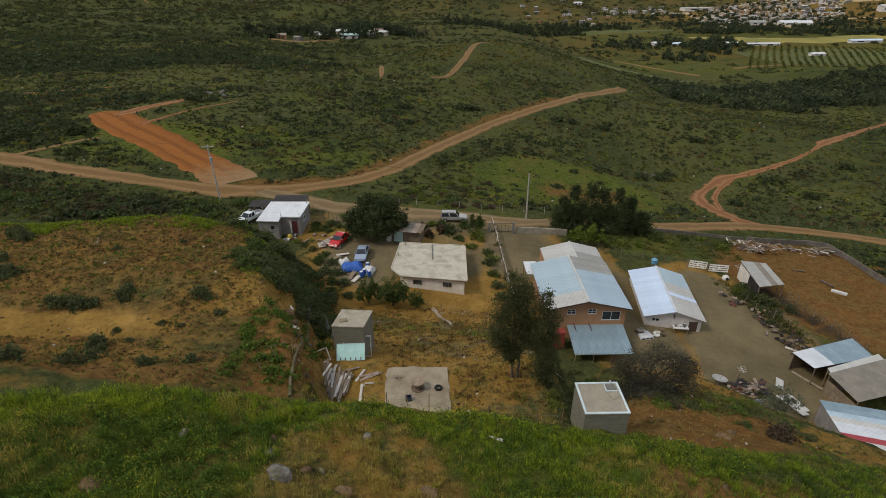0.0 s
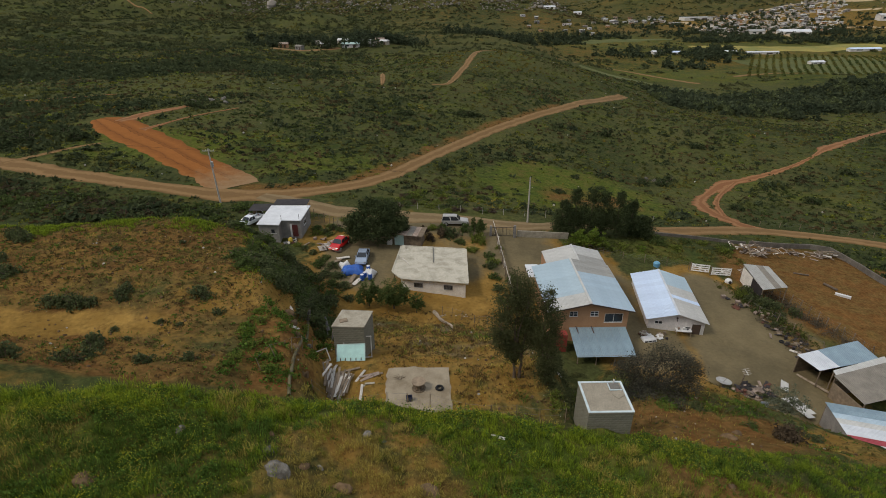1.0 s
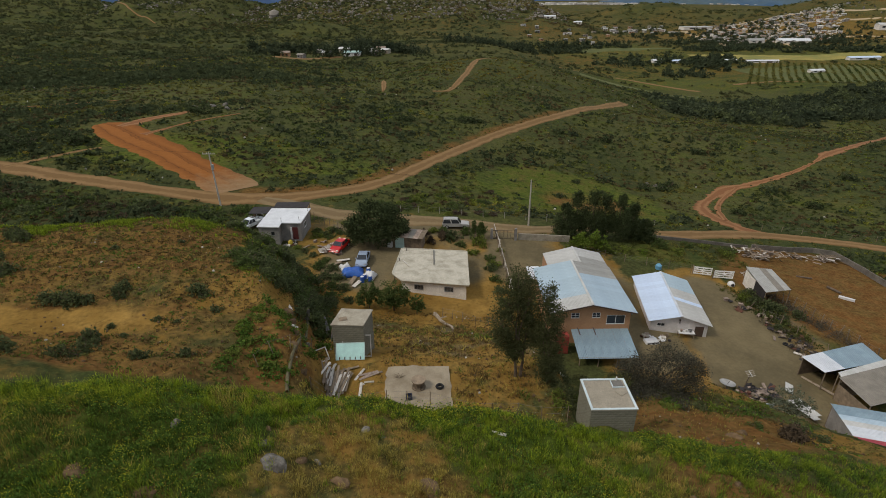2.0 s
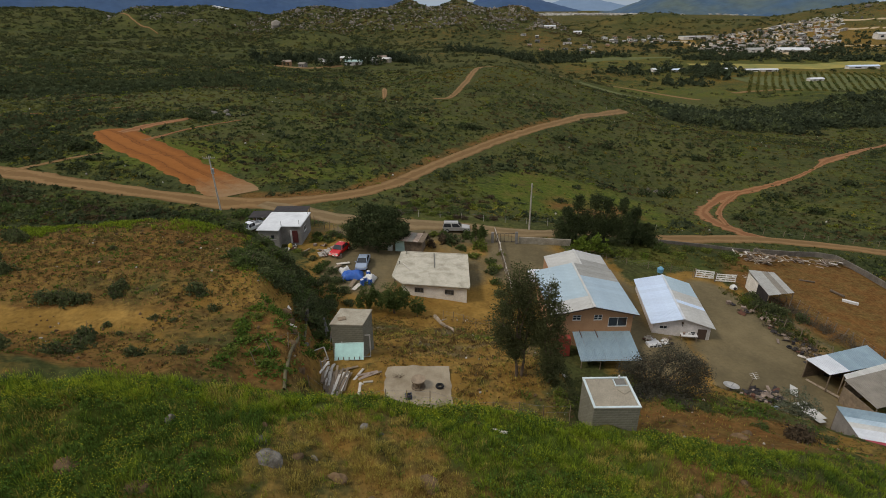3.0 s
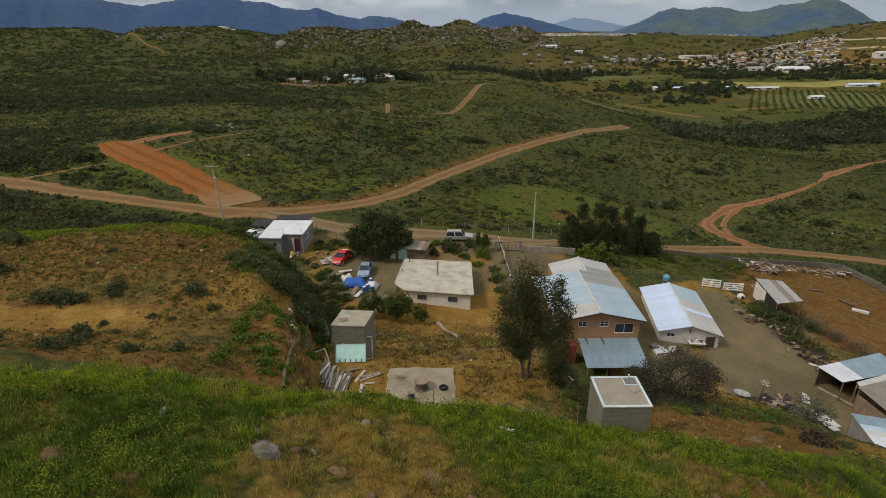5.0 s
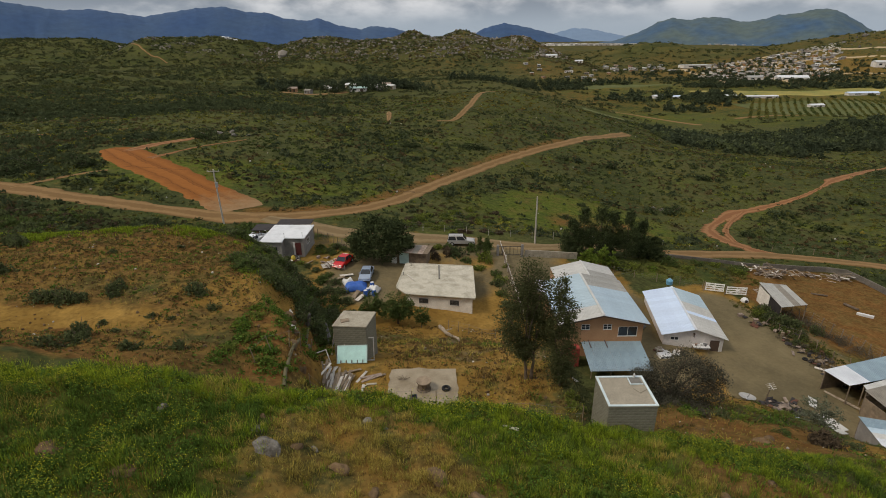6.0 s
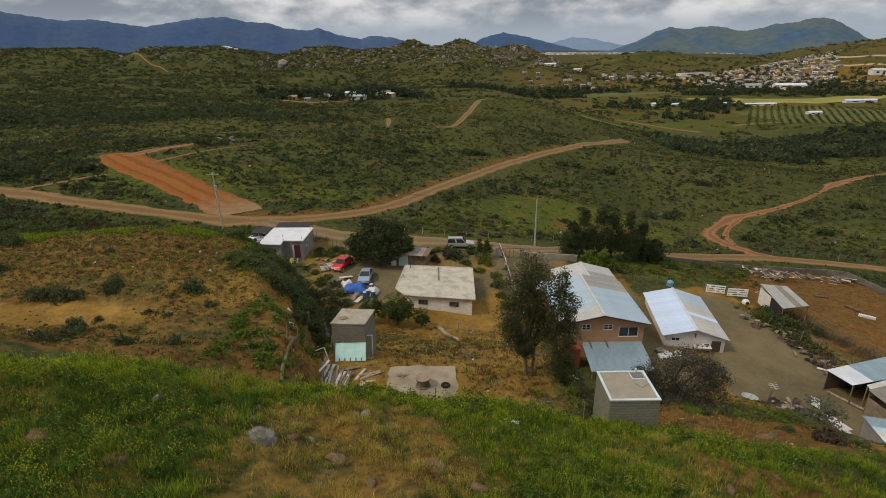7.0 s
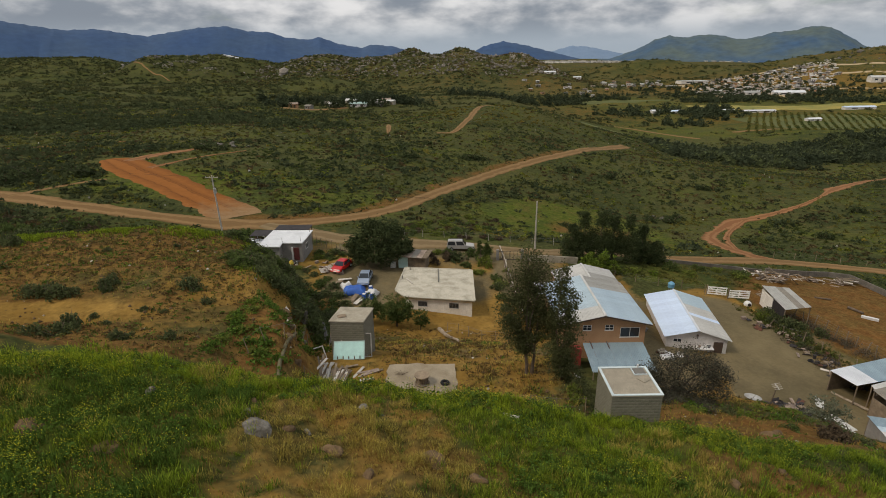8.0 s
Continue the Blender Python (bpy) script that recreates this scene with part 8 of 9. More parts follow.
def utility_pole(x, y, h, arms, label, lean=0.0):
    t = thing("utility_pole", pose(x, y, ground_z(x, y)), label, "pole", "utility poles")
    part("pole", made(tube, (0, 0, -0.4), (lean, 0, h), 0.17, 0.11, 12), M["pole"], t)
    for k in range(arms):
        z = h - 0.35 - k * 0.9
        arm = part("crossarm", boxed(lean - 1.1, lean + 1.1, -0.16, -0.06, z - 0.06, z + 0.06, 0.01), M["pole"], t)
        for j in (-1.0, -0.35, 0.35, 1.0):
            part("insulator", made(tube, (lean + j, -0.11, z + 0.06), (lean + j, -0.11, z + 0.28), 0.05, 0.035, 8), M["steel_pale"], arm)
    return t


p1 = utility_pole(-40.3, 93.7, 10.2, 1, "grey utility pole with crossarm and transformer", -0.3)
bm = bmesh.new()
tube(bm, (0.05, -0.42, 7.1), (0.05, -0.42, 8.0), 0.26, 0.26, 14)
part("transformer", bm, M["steel_pale"], p1)
utility_pole(15.9, 89.4, 8.7, 0, "plain pale utility pole beside the lane", 0.0)
for (ax, ay, az), (bx, by, bz) in (((-40.6, 93.6, 13.4), (15.9, 89.4, 9.2)), ((-40.0, 93.6, 13.3), (15.9, 89.4, 9.0)), ((-40.6, 93.6, 13.4), (-150, 118, 17)), ((15.9, 89.4, 9.1), (19.0, 71.4, 5.2))):
    cv = thing("power_line", pose(ax, ay, az), "thin dark overhead power line", "cable", "power lines")
    bm = bmesh.new()
    prev = None
    for k in range(17):
        s = k / 16
        p = Vector(((bx - ax) * s, (by - ay) * s, (bz - az) * s - 4 * s * (1 - s) * 0.8))
        ring = [bm.verts.new(p + Vector((0, 0.014 * math.cos(a), 0.014 * math.sin(a)))) for a in (0, 2.09, 4.19)]
        if prev:
            for j in range(3):
                bm.faces.new((prev[j], prev[(j + 1) % 3], ring[(j + 1) % 3], ring[j]))
        prev = ring
    part("cable", bm, M["dark_sheet"], cv)

# ---------------------------------------------------------------- slab terrace
slab = thing("concrete_slab", pose(-2.1, 34.1, 10.96), "cracked old concrete slab on the dirt terrace", "slab")
rng = np.random.default_rng(3)
edge = []
for (ax, ay), (bx, by) in zip([(-2.6, 2.65), (2.5, 2.55), (2.75, -3.0), (-2.45, -1.75)], [(2.5, 2.55), (2.75, -3.0), (-2.45, -1.75), (-2.6, 2.65)]):
    for k in range(9):
        s = k / 9
        edge.append((ax + (bx - ax) * s + 0.05 * rng.normal(), ay + (by - ay) * s + 0.05 * rng.normal()))
part("surface", made(prism, edge[::-1], -0.35, 0.05), M["concrete_pale"], slab)
spool = thing("cable_spool", pose(-2.0, 34.1, 11.01, 0, 0, 12), "wooden cable spool used as a table on the slab", "table")
part("base", made(tube, (0, 0, 0), (0, 0, 0.07), 0.55, 0.55, 24), M["wood"], spool)
part("drum", made(tube, (0, 0, 0.07), (0, 0, 0.66), 0.26, 0.26, 16), M["wood"], spool)
part("tabletop", made(tube, (0, 0, 0.66), (0, 0, 0.74), 0.56, 0.56, 24), M["wood"], spool)
for k in range(8):
    a = k * math.pi / 4
    part("stave", made(tube, (0.42 * math.cos(a), 0.42 * math.sin(a), 0.07), (0.42 * math.cos(a), 0.42 * math.sin(a), 0.66), 0.03, 0.03, 6), M["wood"], spool)


def tyre(x, y, z, tilt=0.0, r=0.34, label="worn black tyre lying on the ground"):
    t = thing("tyre", pose(x, y, z + 0.11, tilt, 0, x * 50), label, "tyre")
    bm = bmesh.new()
    seg, ring = 20, 8
    vs = [[bm.verts.new(((r - 0.1 + 0.1 * math.cos(b)) * math.cos(a), (r - 0.1 + 0.1 * math.cos(b)) * math.sin(a), 0.1 * math.sin(b))) for b in (2 * math.pi * j / ring for j in range(ring))] for a in (2 * math.pi * k / seg for k in range(seg))]
    for k in range(seg):
        for j in range(ring):
            bm.faces.new((vs[k][j], vs[(k + 1) % seg][j], vs[(k + 1) % seg][(j + 1) % ring], vs[k][(j + 1) % ring]))
    part("tread", bm, M["rubber"], t)
    return t


tyre(-0.35, 34.0, 11.01)
crate = thing("crate", pose(-2.7, 32.75, 11.01, 0, 0, 8), "small dark blue plastic crate on the slab", "crate")
for x0, x1, y0, y1, z0, z1 in ((-0.24, 0.24, -0.18, 0.18, 0, 0.03), (-0.24, 0.24, -0.18, -0.15, 0.03, 0.4), (-0.24, 0.24, 0.15, 0.18, 0.03, 0.4), (-0.24, -0.21, -0.15, 0.15, 0.03, 0.4), (0.21, 0.24, -0.15, 0.15, 0.03, 0.4)):
    part("side", boxed(x0, x1, y0, y1, z0, z1, 0.005), M["tarp_navy"], crate)
rake = thing("branch", pose(-3.6, 35.3, 11.01), "tangled dry branches lying on the slab", "branch")
for k in range(9):
    a = k * 0.7
    part("twig", made(tube, (0.1 * math.cos(a), 0.1 * math.sin(a), 0.03), (0.55 * math.cos(a + 0.4), 0.45 * math.sin(a + 0.4), 0.05 + 0.03 * k), 0.02, 0.008, 5), M["trunk"], rake)


def plank(x, y, z, ln, w, rz, rx=0.0, ry=0.0, m="wood", label="weathered grey plank in a loose pile", group="planks in the pile", thick=0.045):
    p = thing("plank", pose(x, y, z, rx, ry, rz), label, "plank", group)
    part("board", boxed(-ln / 2, ln / 2, -w / 2, w / 2, -thick / 2, thick / 2, 0.008), M[m], p)
    return p


rng = np.random.default_rng(14)
for k in range(30):
    x = -9.6 + 2.0 * ((k * 7) % 30) / 30
    plank(x, 34.6 + 0.4 * rng.normal(), ground_z(x, 34.6) + 0.10 + 0.05 * (k // 6), rng.uniform(2.2, 3.4), rng.uniform(0.13, 0.22), 92 - 6 * (x + 8.6) + rng.normal() * 8, 4 * rng.normal(), 2 * rng.normal(), "board" if k % 3 == 0 else "wood")
for x, y, ln, rz, m in ((-6.55, 33.6, 2.2, 92, "board"), (-6.9, 35.9, 1.6, 68, "board"), (-6.2, 36.0, 1.7, 20, "rust"), (-6.0, 35.7, 1.5, 32, "rust"), (-5.7, 36.1, 1.3, 12, "wood"), (-6.4, 35.6, 1.2, 48, "rust"), (-9.2, 35.4, 2.0, 55, "wood"), (-8.2, 36.6, 2.4, 22, "wood"), (-9.3, 36.9, 1.4, 75, "board"), (-9.9, 37.6, 0.7, 20, "board"), (-6.0, 34.8, 0.8, 5, "concrete"), (2.2, 31.2, 1.0, -40, "board"), (1.7, 30.8, 0.8, 75, "board"), (-4.6, 31.4, 2.6, 3, "wood"), (10.2, 38.2, 1.2, -60, "board"), (12.2, 38.6, 1.1, -60, "board"), (13.6, 38.0, 0.7, -60, "board"), (-13.2, 40.4, 1.3, -35, "board"), (-13.0, 39.0, 1.3, -30, "board"), (-14.6, 44.6, 1.4, -60, "board"), (3.2, 24.9, 0.9, -20, "board")):
    plank(x, y, ground_z(x, y) + 0.06, ln, 0.22, rz, 0, 0, m, "single loose pale board on bare earth", "loose boards")
log = thing("log", pose(0.2, 56.4, ground_z(0.2, 56.4) + 0.3, 0, 22, -63), "long pale fallen tree trunk on the slope", "log")
bm = bmesh.new()
prev, pr = Vector((-3.2, 0.15, 0.15)), 0.25
for k in range(1, 9):
    p = Vector((-3.2 + k * 0.8, 0.2 * math.sin(k * 1.3), 0.10 * math.cos(k * 1.7)))
    r = 0.25 - 0.018 * k + 0.03 * math.sin(k * 2.1)
    tube(bm, prev, p, pr, r, 10)
    prev, pr = p, r
tube(bm, (-1.2, 0.1, 0.1), (-0.7, 0.75, 0.35), 0.10, 0.05, 7)
tube(bm, (0.9, 0.1, 0.05), (1.5, -0.6, 0.3), 0.09, 0.04, 7)
part("trunk", bm, M["log"], log)
log.matrix_world = pose(0.2, 56.4, ground_z(0.2, 56.4) + 0.35, 0, math.degrees(math.atan2(ground_z(-1.0, 59.0) - ground_z(1.4, 53.6), 5.9)), -66)

hose = thing("pipe", pose(-11.8, 36, 0), "thick grey-green pipe snaking down the eroded bank", "pipe")
bm = bmesh.new()
prev = None
rail = [(-14.1, 49.2), (-13.4, 45.6), (-12.6, 42.0), (-11.7, 37.0), (-11.35, 34.0), (-11.1, 32.0), (-10.9, 30.6), (-10.5, 28.8)]
prev = None
for k in range(26):
    s = k / 25 * (len(rail) - 1)
    i = min(int(s), len(rail) - 2)
    f = s - i
    x, y = rail[i][0] * (1 - f) + rail[i + 1][0] * f, rail[i][1] * (1 - f) + rail[i + 1][1] * f
    p = Vector((x, y, ground_z(x, y) + 0.10)) - Vector((-11.8, 36, 0))
    ring = [bm.verts.new(p + Vector((0.13 * math.cos(a), 0, 0.13 * math.sin(a)))) for a in (2 * math.pi * j / 9 for j in range(9))]
    if prev:
        for j in range(9):
            bm.faces.new((prev[j], prev[(j + 1) % 9], ring[(j + 1) % 9], ring[j]))
    prev = ring
part("tube", bm, M["pipe"], hose)
for k, (x, y, h, tl) in enumerate(((-13.4, 45.4, 1.9, 25), (-11.6, 46.6, 2.3, -18), (-11.0, 44.6, 1.8, 12))):
    c = thing("cloth", pose(x, y, ground_z(x, y), tl, 10, 20 + 40 * k), "grey ragged cloth hanging from a stake", "cloth", "ragged cloths")
    me = grid_mesh("sheet", *np.broadcast_arrays(np.linspace(-0.35, 0.35, 8)[None, :] * np.linspace(1, 0.3, 10)[:, None], 0.07 * np.sin(np.linspace(0, 9, 8))[None, :] + 0 * np.zeros((10, 1)), np.linspace(0.05, h, 10)[:, None] + 0 * np.zeros((1, 8))))
    me.materials.append(M["cloth"])
    ob = new("sheet", me)
    ob.parent = c
    ob.modifiers.new("thickness", "SOLIDIFY").thickness = 0.02
    part("stake", made(tube, (0, 0.1, -0.2), (0, 0.1, h + 0.1), 0.03, 0.03, 6), M["wood"], c)

# ---------------------------------------------------------------- boulders
def rock_mesh(seed):
    rng = np.random.default_rng(seed)
    bm = bmesh.new()
    bmesh.ops.create_icosphere(bm, subdivisions=3, radius=1)
    a = rng.normal(size=(7, 3))
    for v in bm.verts:
        d = min(0.0, min(0.55 - v.co.dot(Vector(q).normalized()) for q in a))
        v.co = v.co * (1 + 0.95 * d) * (1 + 0.16 * noise.noise(v.co * 2.3 + Vector((seed, 0, 0))))
        v.co.z *= 0.72
    me = bpy.data.meshes.new("boulder")
    bm.to_mesh(me)
    bm.free()
    me.materials.append(M["rock"])
    return me


ROCKS = [rock_mesh(k) for k in range(4)]
for k, (x, y, r) in enumerate(((-8.3, 19.2, 0.74), (-9.2, 20.9, 0.56), (-6.5, 20.3, 0.24), (-4.6, 23.9, 0.40), (-14.1, 21.9, 0.42), (-3.6, 23.5, 0.22), (4.9, 25.9, 0.2), (-11.6, 38.4, 0.4), (-9.9, 43.9, 0.45), (3.4, 47.0, 0.3), (61, 144, 1.2), (59, 145.4, 0.9), (63, 143.6, 0.8), (57.4, 144, 0.7), (-27, 113, 0.7), (-66, 172, 1.2), (-72, 176, 1.5), (-62, 174, 1.0), (-77, 174, 1.2), (-69, 179, 1.4))):
    b = tagged(new("boulder", ROCKS[k % 4]), "grey weathered boulder half sunk in the ground", "rock", "boulders")
    b.matrix_world = pose(x, y, ground_z(x, y) - r * 0.12, 14 * (k % 3), 10 * (k % 4), 70 * k) @ Matrix.Diagonal((r, r * 0.85, r, 1))

EARTHY = [rock_mesh(k) for k in (5, 6, 7)]
for me in EARTHY:
    me.materials[0] = M["rock_soil"]
for k, (x, y, r) in enumerate(((-5.2, 18.9, 0.62), (-7.3, 20.0, 0.42), (-0.9, 19.2, 0.85), (0.9, 17.6, 0.6), (-12.6, 16.4, 0.6), (-3.4, 17.6, 0.4), (-9.6, 22.6, 0.3), (-15.8, 17.4, 0.7), (13.2, 20.6, 0.45), (17.0, 22.6, 0.4), (21.6, 30.4, 0.7), (23.0, 31.6, 0.55), (-10.4, 32.4, 0.5), (-11.6, 35.0, 0.6), (-14.6, 43.4, 0.7), (-12.2, 37.2, 0.5), (-13.6, 41.2, 0.6))):
    b = tagged(new("boulder", EARTHY[k % 3]), "earth-brown rock crusted with soil in the slope", "rock", "earthy rocks")
    b.matrix_world = pose(x, y, ground_z(x, y) - r * 0.2, 9 * (k % 3), 7 * (k % 4), 50 * k) @ Matrix.Diagonal((r, r * 0.8, r * 0.85, 1))

# clods and small stones strewn over the bare earth
rng = np.random.default_rng(203)
phi = (1 + 5 ** 0.5) / 2
ico = np.array([(-1, phi, 0), (1, phi, 0), (-1, -phi, 0), (1, -phi, 0), (0, -1, phi), (0, 1, phi), (0, -1, -phi), (0, 1, -phi), (phi, 0, -1), (phi, 0, 1), (-phi, 0, -1), (-phi, 0, 1)]) / 1.9
faces = np.array([(0, 11, 5), (0, 5, 1), (0, 1, 7), (0, 7, 10), (0, 10, 11), (1, 5, 9), (5, 11, 4), (11, 10, 2), (10, 7, 6), (7, 1, 8), (3, 9, 4), (3, 4, 2), (3, 2, 6), (3, 6, 8), (3, 8, 9), (4, 9, 5), (2, 4, 11), (6, 2, 10), (8, 6, 7), (9, 8, 1)])


def stones(name, x, y, size, material, label, sink=0.3):
    """Many small rough stones lying on the ground, one object."""
    rng = np.random.default_rng(len(x))
    vs = ico[None] * size[:, None, None] * rng.uniform(0.6, 1.4, (len(x), 12, 3)) + np.stack([x, y, ground_z(x, y) + sink * size], 1)[:, None, :]
    fs = faces[None] + (np.arange(len(x)) * 12)[:, None, None]
    me = bpy.data.meshes.new(name)
    me.from_pydata(vs.reshape(-1, 3).tolist(), [], fs.reshape(-1, 3).tolist())
    me.materials.append(material)
    return tagged(new(name, me), label, "rocks", kind="stuff")


n = 4200
x, y = rng.uniform(-46, 32, n), rng.uniform(27.5, 60, n)
on_mound = (x < -14) & (y > 28)
on_terrace = (x > -13) & (x < 9.5) & (y > 30.5) & ~((x > -5) & (x < 1) & (y < 37.5)) & ~((x > -10.2) & (x < -5.8) & (y > 39) & (y < 43))
on_bank = (x > 13.5) & (y < 40)
keep = (on_mound | on_terrace | on_bank) & (rng.random(n) < 0.35 + 0.5 * ripple(x, y, 7, 121) + 0.3 * ripple(x, y, 2.3, 122))
x, y = x[keep], y[keep]
size = 0.035 + 0.11 * rng.random(len(x)) ** 3
pale = rng.random(len(x)) < 0.10
stones("clods", x[~pale], y[~pale], size[~pale], M["rock_soil"], "brown clods and small stones on the bare earth")
stones("stones", x[pale], y[pale], size[pale], M["rock_pale"], "small pale stones on the bare earth")

# ---------------------------------------------------------------- yard clutter
dish = thing("satellite_dish", pose(32.15, 48.3, ground_z(32.15, 48.3) + 0.55, -8, 6, 0) @ Matrix.Diagonal((0.85, 0.85, 0.85, 1)), "round white satellite dish lying in the scrap", "dish")
bm = bmesh.new()
seg = 28
rings = [[bm.verts.new((r * math.cos(a), r * math.sin(a), 0.22 * (r / 1.0) ** 2)) for a in (2 * math.pi * k / seg for k in range(seg))] for r in (0.15, 0.45, 0.75, 1.0)]
bm.faces.new(rings[0][::-1])
for a, b in zip(rings, rings[1:]):
    for k in range(seg):
        bm.faces.new((a[k], a[(k + 1) % seg], b[(k + 1) % seg], b[k]))
bmesh.ops.solidify(bm, geom=list(bm.faces), thickness=0.03)
part("reflector", bm, M["frame_white"], dish)
part("arm", made(tube, (0, 0, 0.05), (0.3, 0, 0.6), 0.025), M["steel"], dish)
part("foot", made(tube, (0, 0, -0.5), (0, 0, 0.0), 0.08), M["steel"], dish)

SCRAP = ("rust", "wood", "board", "steel", "dark_sheet", "frame_white", "rust_red", "concrete")
rng = np.random.default_rng(31)


def scrap(x, y, key, s):
    """One piece of yard scrap: a box, a board, a can or a frame."""
    z = ground_z(x, y)
    kind = int(rng.choice([0, 1, 1, 1, 2, 3, 4, 4, 4]))
    turn = rng.uniform(0, 180)
    if kind == 0:
        o = thing("box", pose(x, y, z, 0, 0, turn), f"discarded {('rusty metal', 'wooden', 'pale board', 'steel', 'dark plastic', 'white metal', 'faded red', 'concrete')[SCRAP.index(key)]} box in the scrap", "box", "yard scrap")
        part("body", boxed(-0.4 * s, 0.4 * s, -0.3 * s, 0.3 * s, 0, 0.5 * s, 0.02), M[key], o)
        part("lid", boxed(-0.42 * s, 0.42 * s, -0.32 * s, 0.32 * s, 0.5 * s, 0.53 * s, 0.005), M[key], o)
    elif kind == 1:
        o = thing("board", pose(x, y, z + 0.15, rng.uniform(-20, 20), rng.uniform(-25, 25), turn), f"loose {('rusty', 'wooden', 'pale', 'grey', 'dark', 'white', 'faded red', 'concrete')[SCRAP.index(key)]} board among the yard scrap", "board", "yard scrap")
        part("plank", boxed(-0.9 * s, 0.9 * s, -0.16, 0.16, -0.03, 0.03, 0.008), M[key], o)
    elif kind == 2:
        o = thing("drum", pose(x, y, z, 0, 0, turn), f"old {('rusty', 'wooden', 'pale', 'steel', 'dark', 'white', 'faded red', 'grey')[SCRAP.index(key)]} drum standing among the scrap", "drum", "yard scrap")
        part("barrel", made(tube, (0, 0, 0), (0, 0, 0.75 * s), 0.28 * s, 0.28 * s, 14), M[key], o)
        part("rim", made(tube, (0, 0, 0.75 * s), (0, 0, 0.78 * s), 0.30 * s, 0.30 * s, 14), M[key], o)
    elif kind == 3:
        tyre(x, y, z, rng.uniform(-15, 15), 0.33, "worn black tyre thrown on the yard scrap")
    else:
        o = thing("sheet_scrap", pose(x, y, z + 0.1, rng.uniform(-25, 25), rng.uniform(-25, 25), turn), f"crumpled {('rusty metal', 'brown board', 'pale board', 'steel', 'dark plastic', 'white metal', 'faded red', 'grey')[SCRAP.index(key)]} sheet among the yard scrap", "scrap", "yard scrap")
        u, v = np.meshgrid(np.linspace(-0.55, 0.55, 6), np.linspace(-0.4, 0.4, 5))
        dent = rng.normal(size=u.shape)
        me = grid_mesh("sheet", u * s * 1.3 + 0.05 * dent, v * s * 1.3 - 0.05 * dent, 0.13 * s * (1 + rng.normal(size=u.shape)))
        me.materials.append(M[key])
        ob = new("sheet", me)
        ob.parent = o
        ob.modifiers.new("thickness", "SOLIDIFY").thickness = 0.025


for k in range(44):
    u = rng.random() ** 1.4
    scrap(46.4 + 0.9 * math.sin(u * 5) + rng.normal() * 0.9 - 1.6 * u, 51.5 + 17 * u, ("rust", "dark_sheet", "wood", "rust_red", "dark_sheet", "rust", "dark_sheet", "wood")[k % 8], rng.uniform(0.4, 0.8))
for k in range(40):
    scrap(33.4 + rng.uniform(-2.2, 2.2), 46.8 + rng.uniform(-0.8, 0.6), ("rust", "dark_sheet", "wood", "dark_sheet", "rust_red", "dark_sheet", "wood", "rust")[k % 8], rng.uniform(0.35, 0.7))
for k in range(12):
    scrap(28.2 + rng.normal() * 1.6, 57.6 + rng.normal() * 0.5, SCRAP[(k * 5) % 8], rng.uniform(0.4, 0.7))
for k in range(14):
    scrap(-18.2 + rng.normal() * 1.2, 77.4 + rng.normal() * 1.2, SCRAP[(k * 5) % 5], rng.uniform(0.6, 1.0))
for k in range(10):
    scrap(-23.5 + rng.normal() * 1.8, 78.4 + rng.normal() * 0.4, SCRAP[(k * 5) % 8], rng.uniform(0.4, 0.8))
for k in range(8):
    scrap(26.2 + rng.normal() * 0.3, 62 + 8 * rng.random(), SCRAP[(k * 3) % 8], rng.uniform(0.5, 0.8))
pb = thing("panel", pose(34.6, 44.6, ground_z(34.6, 44.6) + 0.3, 20, 0, -6), "pale blue sheet leaning over the white panel", "panel")
part("sheet", boxed(-0.5, 0.5, -0.02, 0.02, 0, 1.2, 0.01), M["sheet_pale"], pb)
part("batten", boxed(-0.5, 0.5, 0.021, 0.05, 0.5, 0.56, 0.005), M["wood"], pb)

for k, (x, y, ln, wd, rz, rx, ry) in enumerate(((38.6, 44.6, 3.6, 0.9, 104, 5, 6), (39.3, 45.0, 3.0, 0.9, 98, -3, 5), (39.3, 48.2, 1.4, 0.9, 60, 20, -10))):
    cs = thing("roofing_sheet", pose(x, y, ground_z(x, y) + 0.45, rx, ry, rz), "crumpled white corrugated roofing sheet thrown on the bank", "sheet", "white roofing sheets")
    me = sheet_mesh(ln, wd, 0.0, 6)
    me.materials.append(M["sheet_grey_pale"])
    ob = new("sheet", me)
    ob.parent = cs
    ob.matrix_basis = Matrix.Translation((-ln / 2, -wd / 2, 0))
mast = thing("antenna_mast", pose(34.2, 48.4, ground_z(34.2, 48.4), 6, 4, 10), "leaning wooden post with a pale wire frame on top", "post")
part("post", made(tube, (0, 0, -0.3), (0, 0, 2.1), 0.07, 0.06, 8), M["wood"], mast)
for k in range(4):
    part("bar", made(tube, (-0.5, -0.3 + 0.2 * k, 2.1 + 0.05 * k), (0.45, -0.3 + 0.2 * k, 2.16 + 0.08 * k), 0.022, 0.022, 6), M["board"], mast)
part("bar", made(tube, (0, -0.4, 2.08), (0, 0.4, 2.28), 0.035, 0.035, 6), M["frame_white"], mast)
for k in range(46):
    scrap(35.4 + rng.uniform(-1.9, 1.9), 47.6 + rng.uniform(-1.2, 1.0), ("dark_sheet", "rust", "dark_sheet", "rust_red", "dark_sheet", "wood", "dark_sheet", "rust")[k % 8], rng.uniform(0.4, 0.85))
for k in range(34):
    u = rng.random()
    scrap(45.7 + rng.normal() * 1.1, 52.0 + 13.5 * u, ("dark_sheet", "rust", "wood", "rust_red", "dark_sheet", "rust", "dark_sheet", "board")[k % 8], rng.uniform(0.35, 0.75))
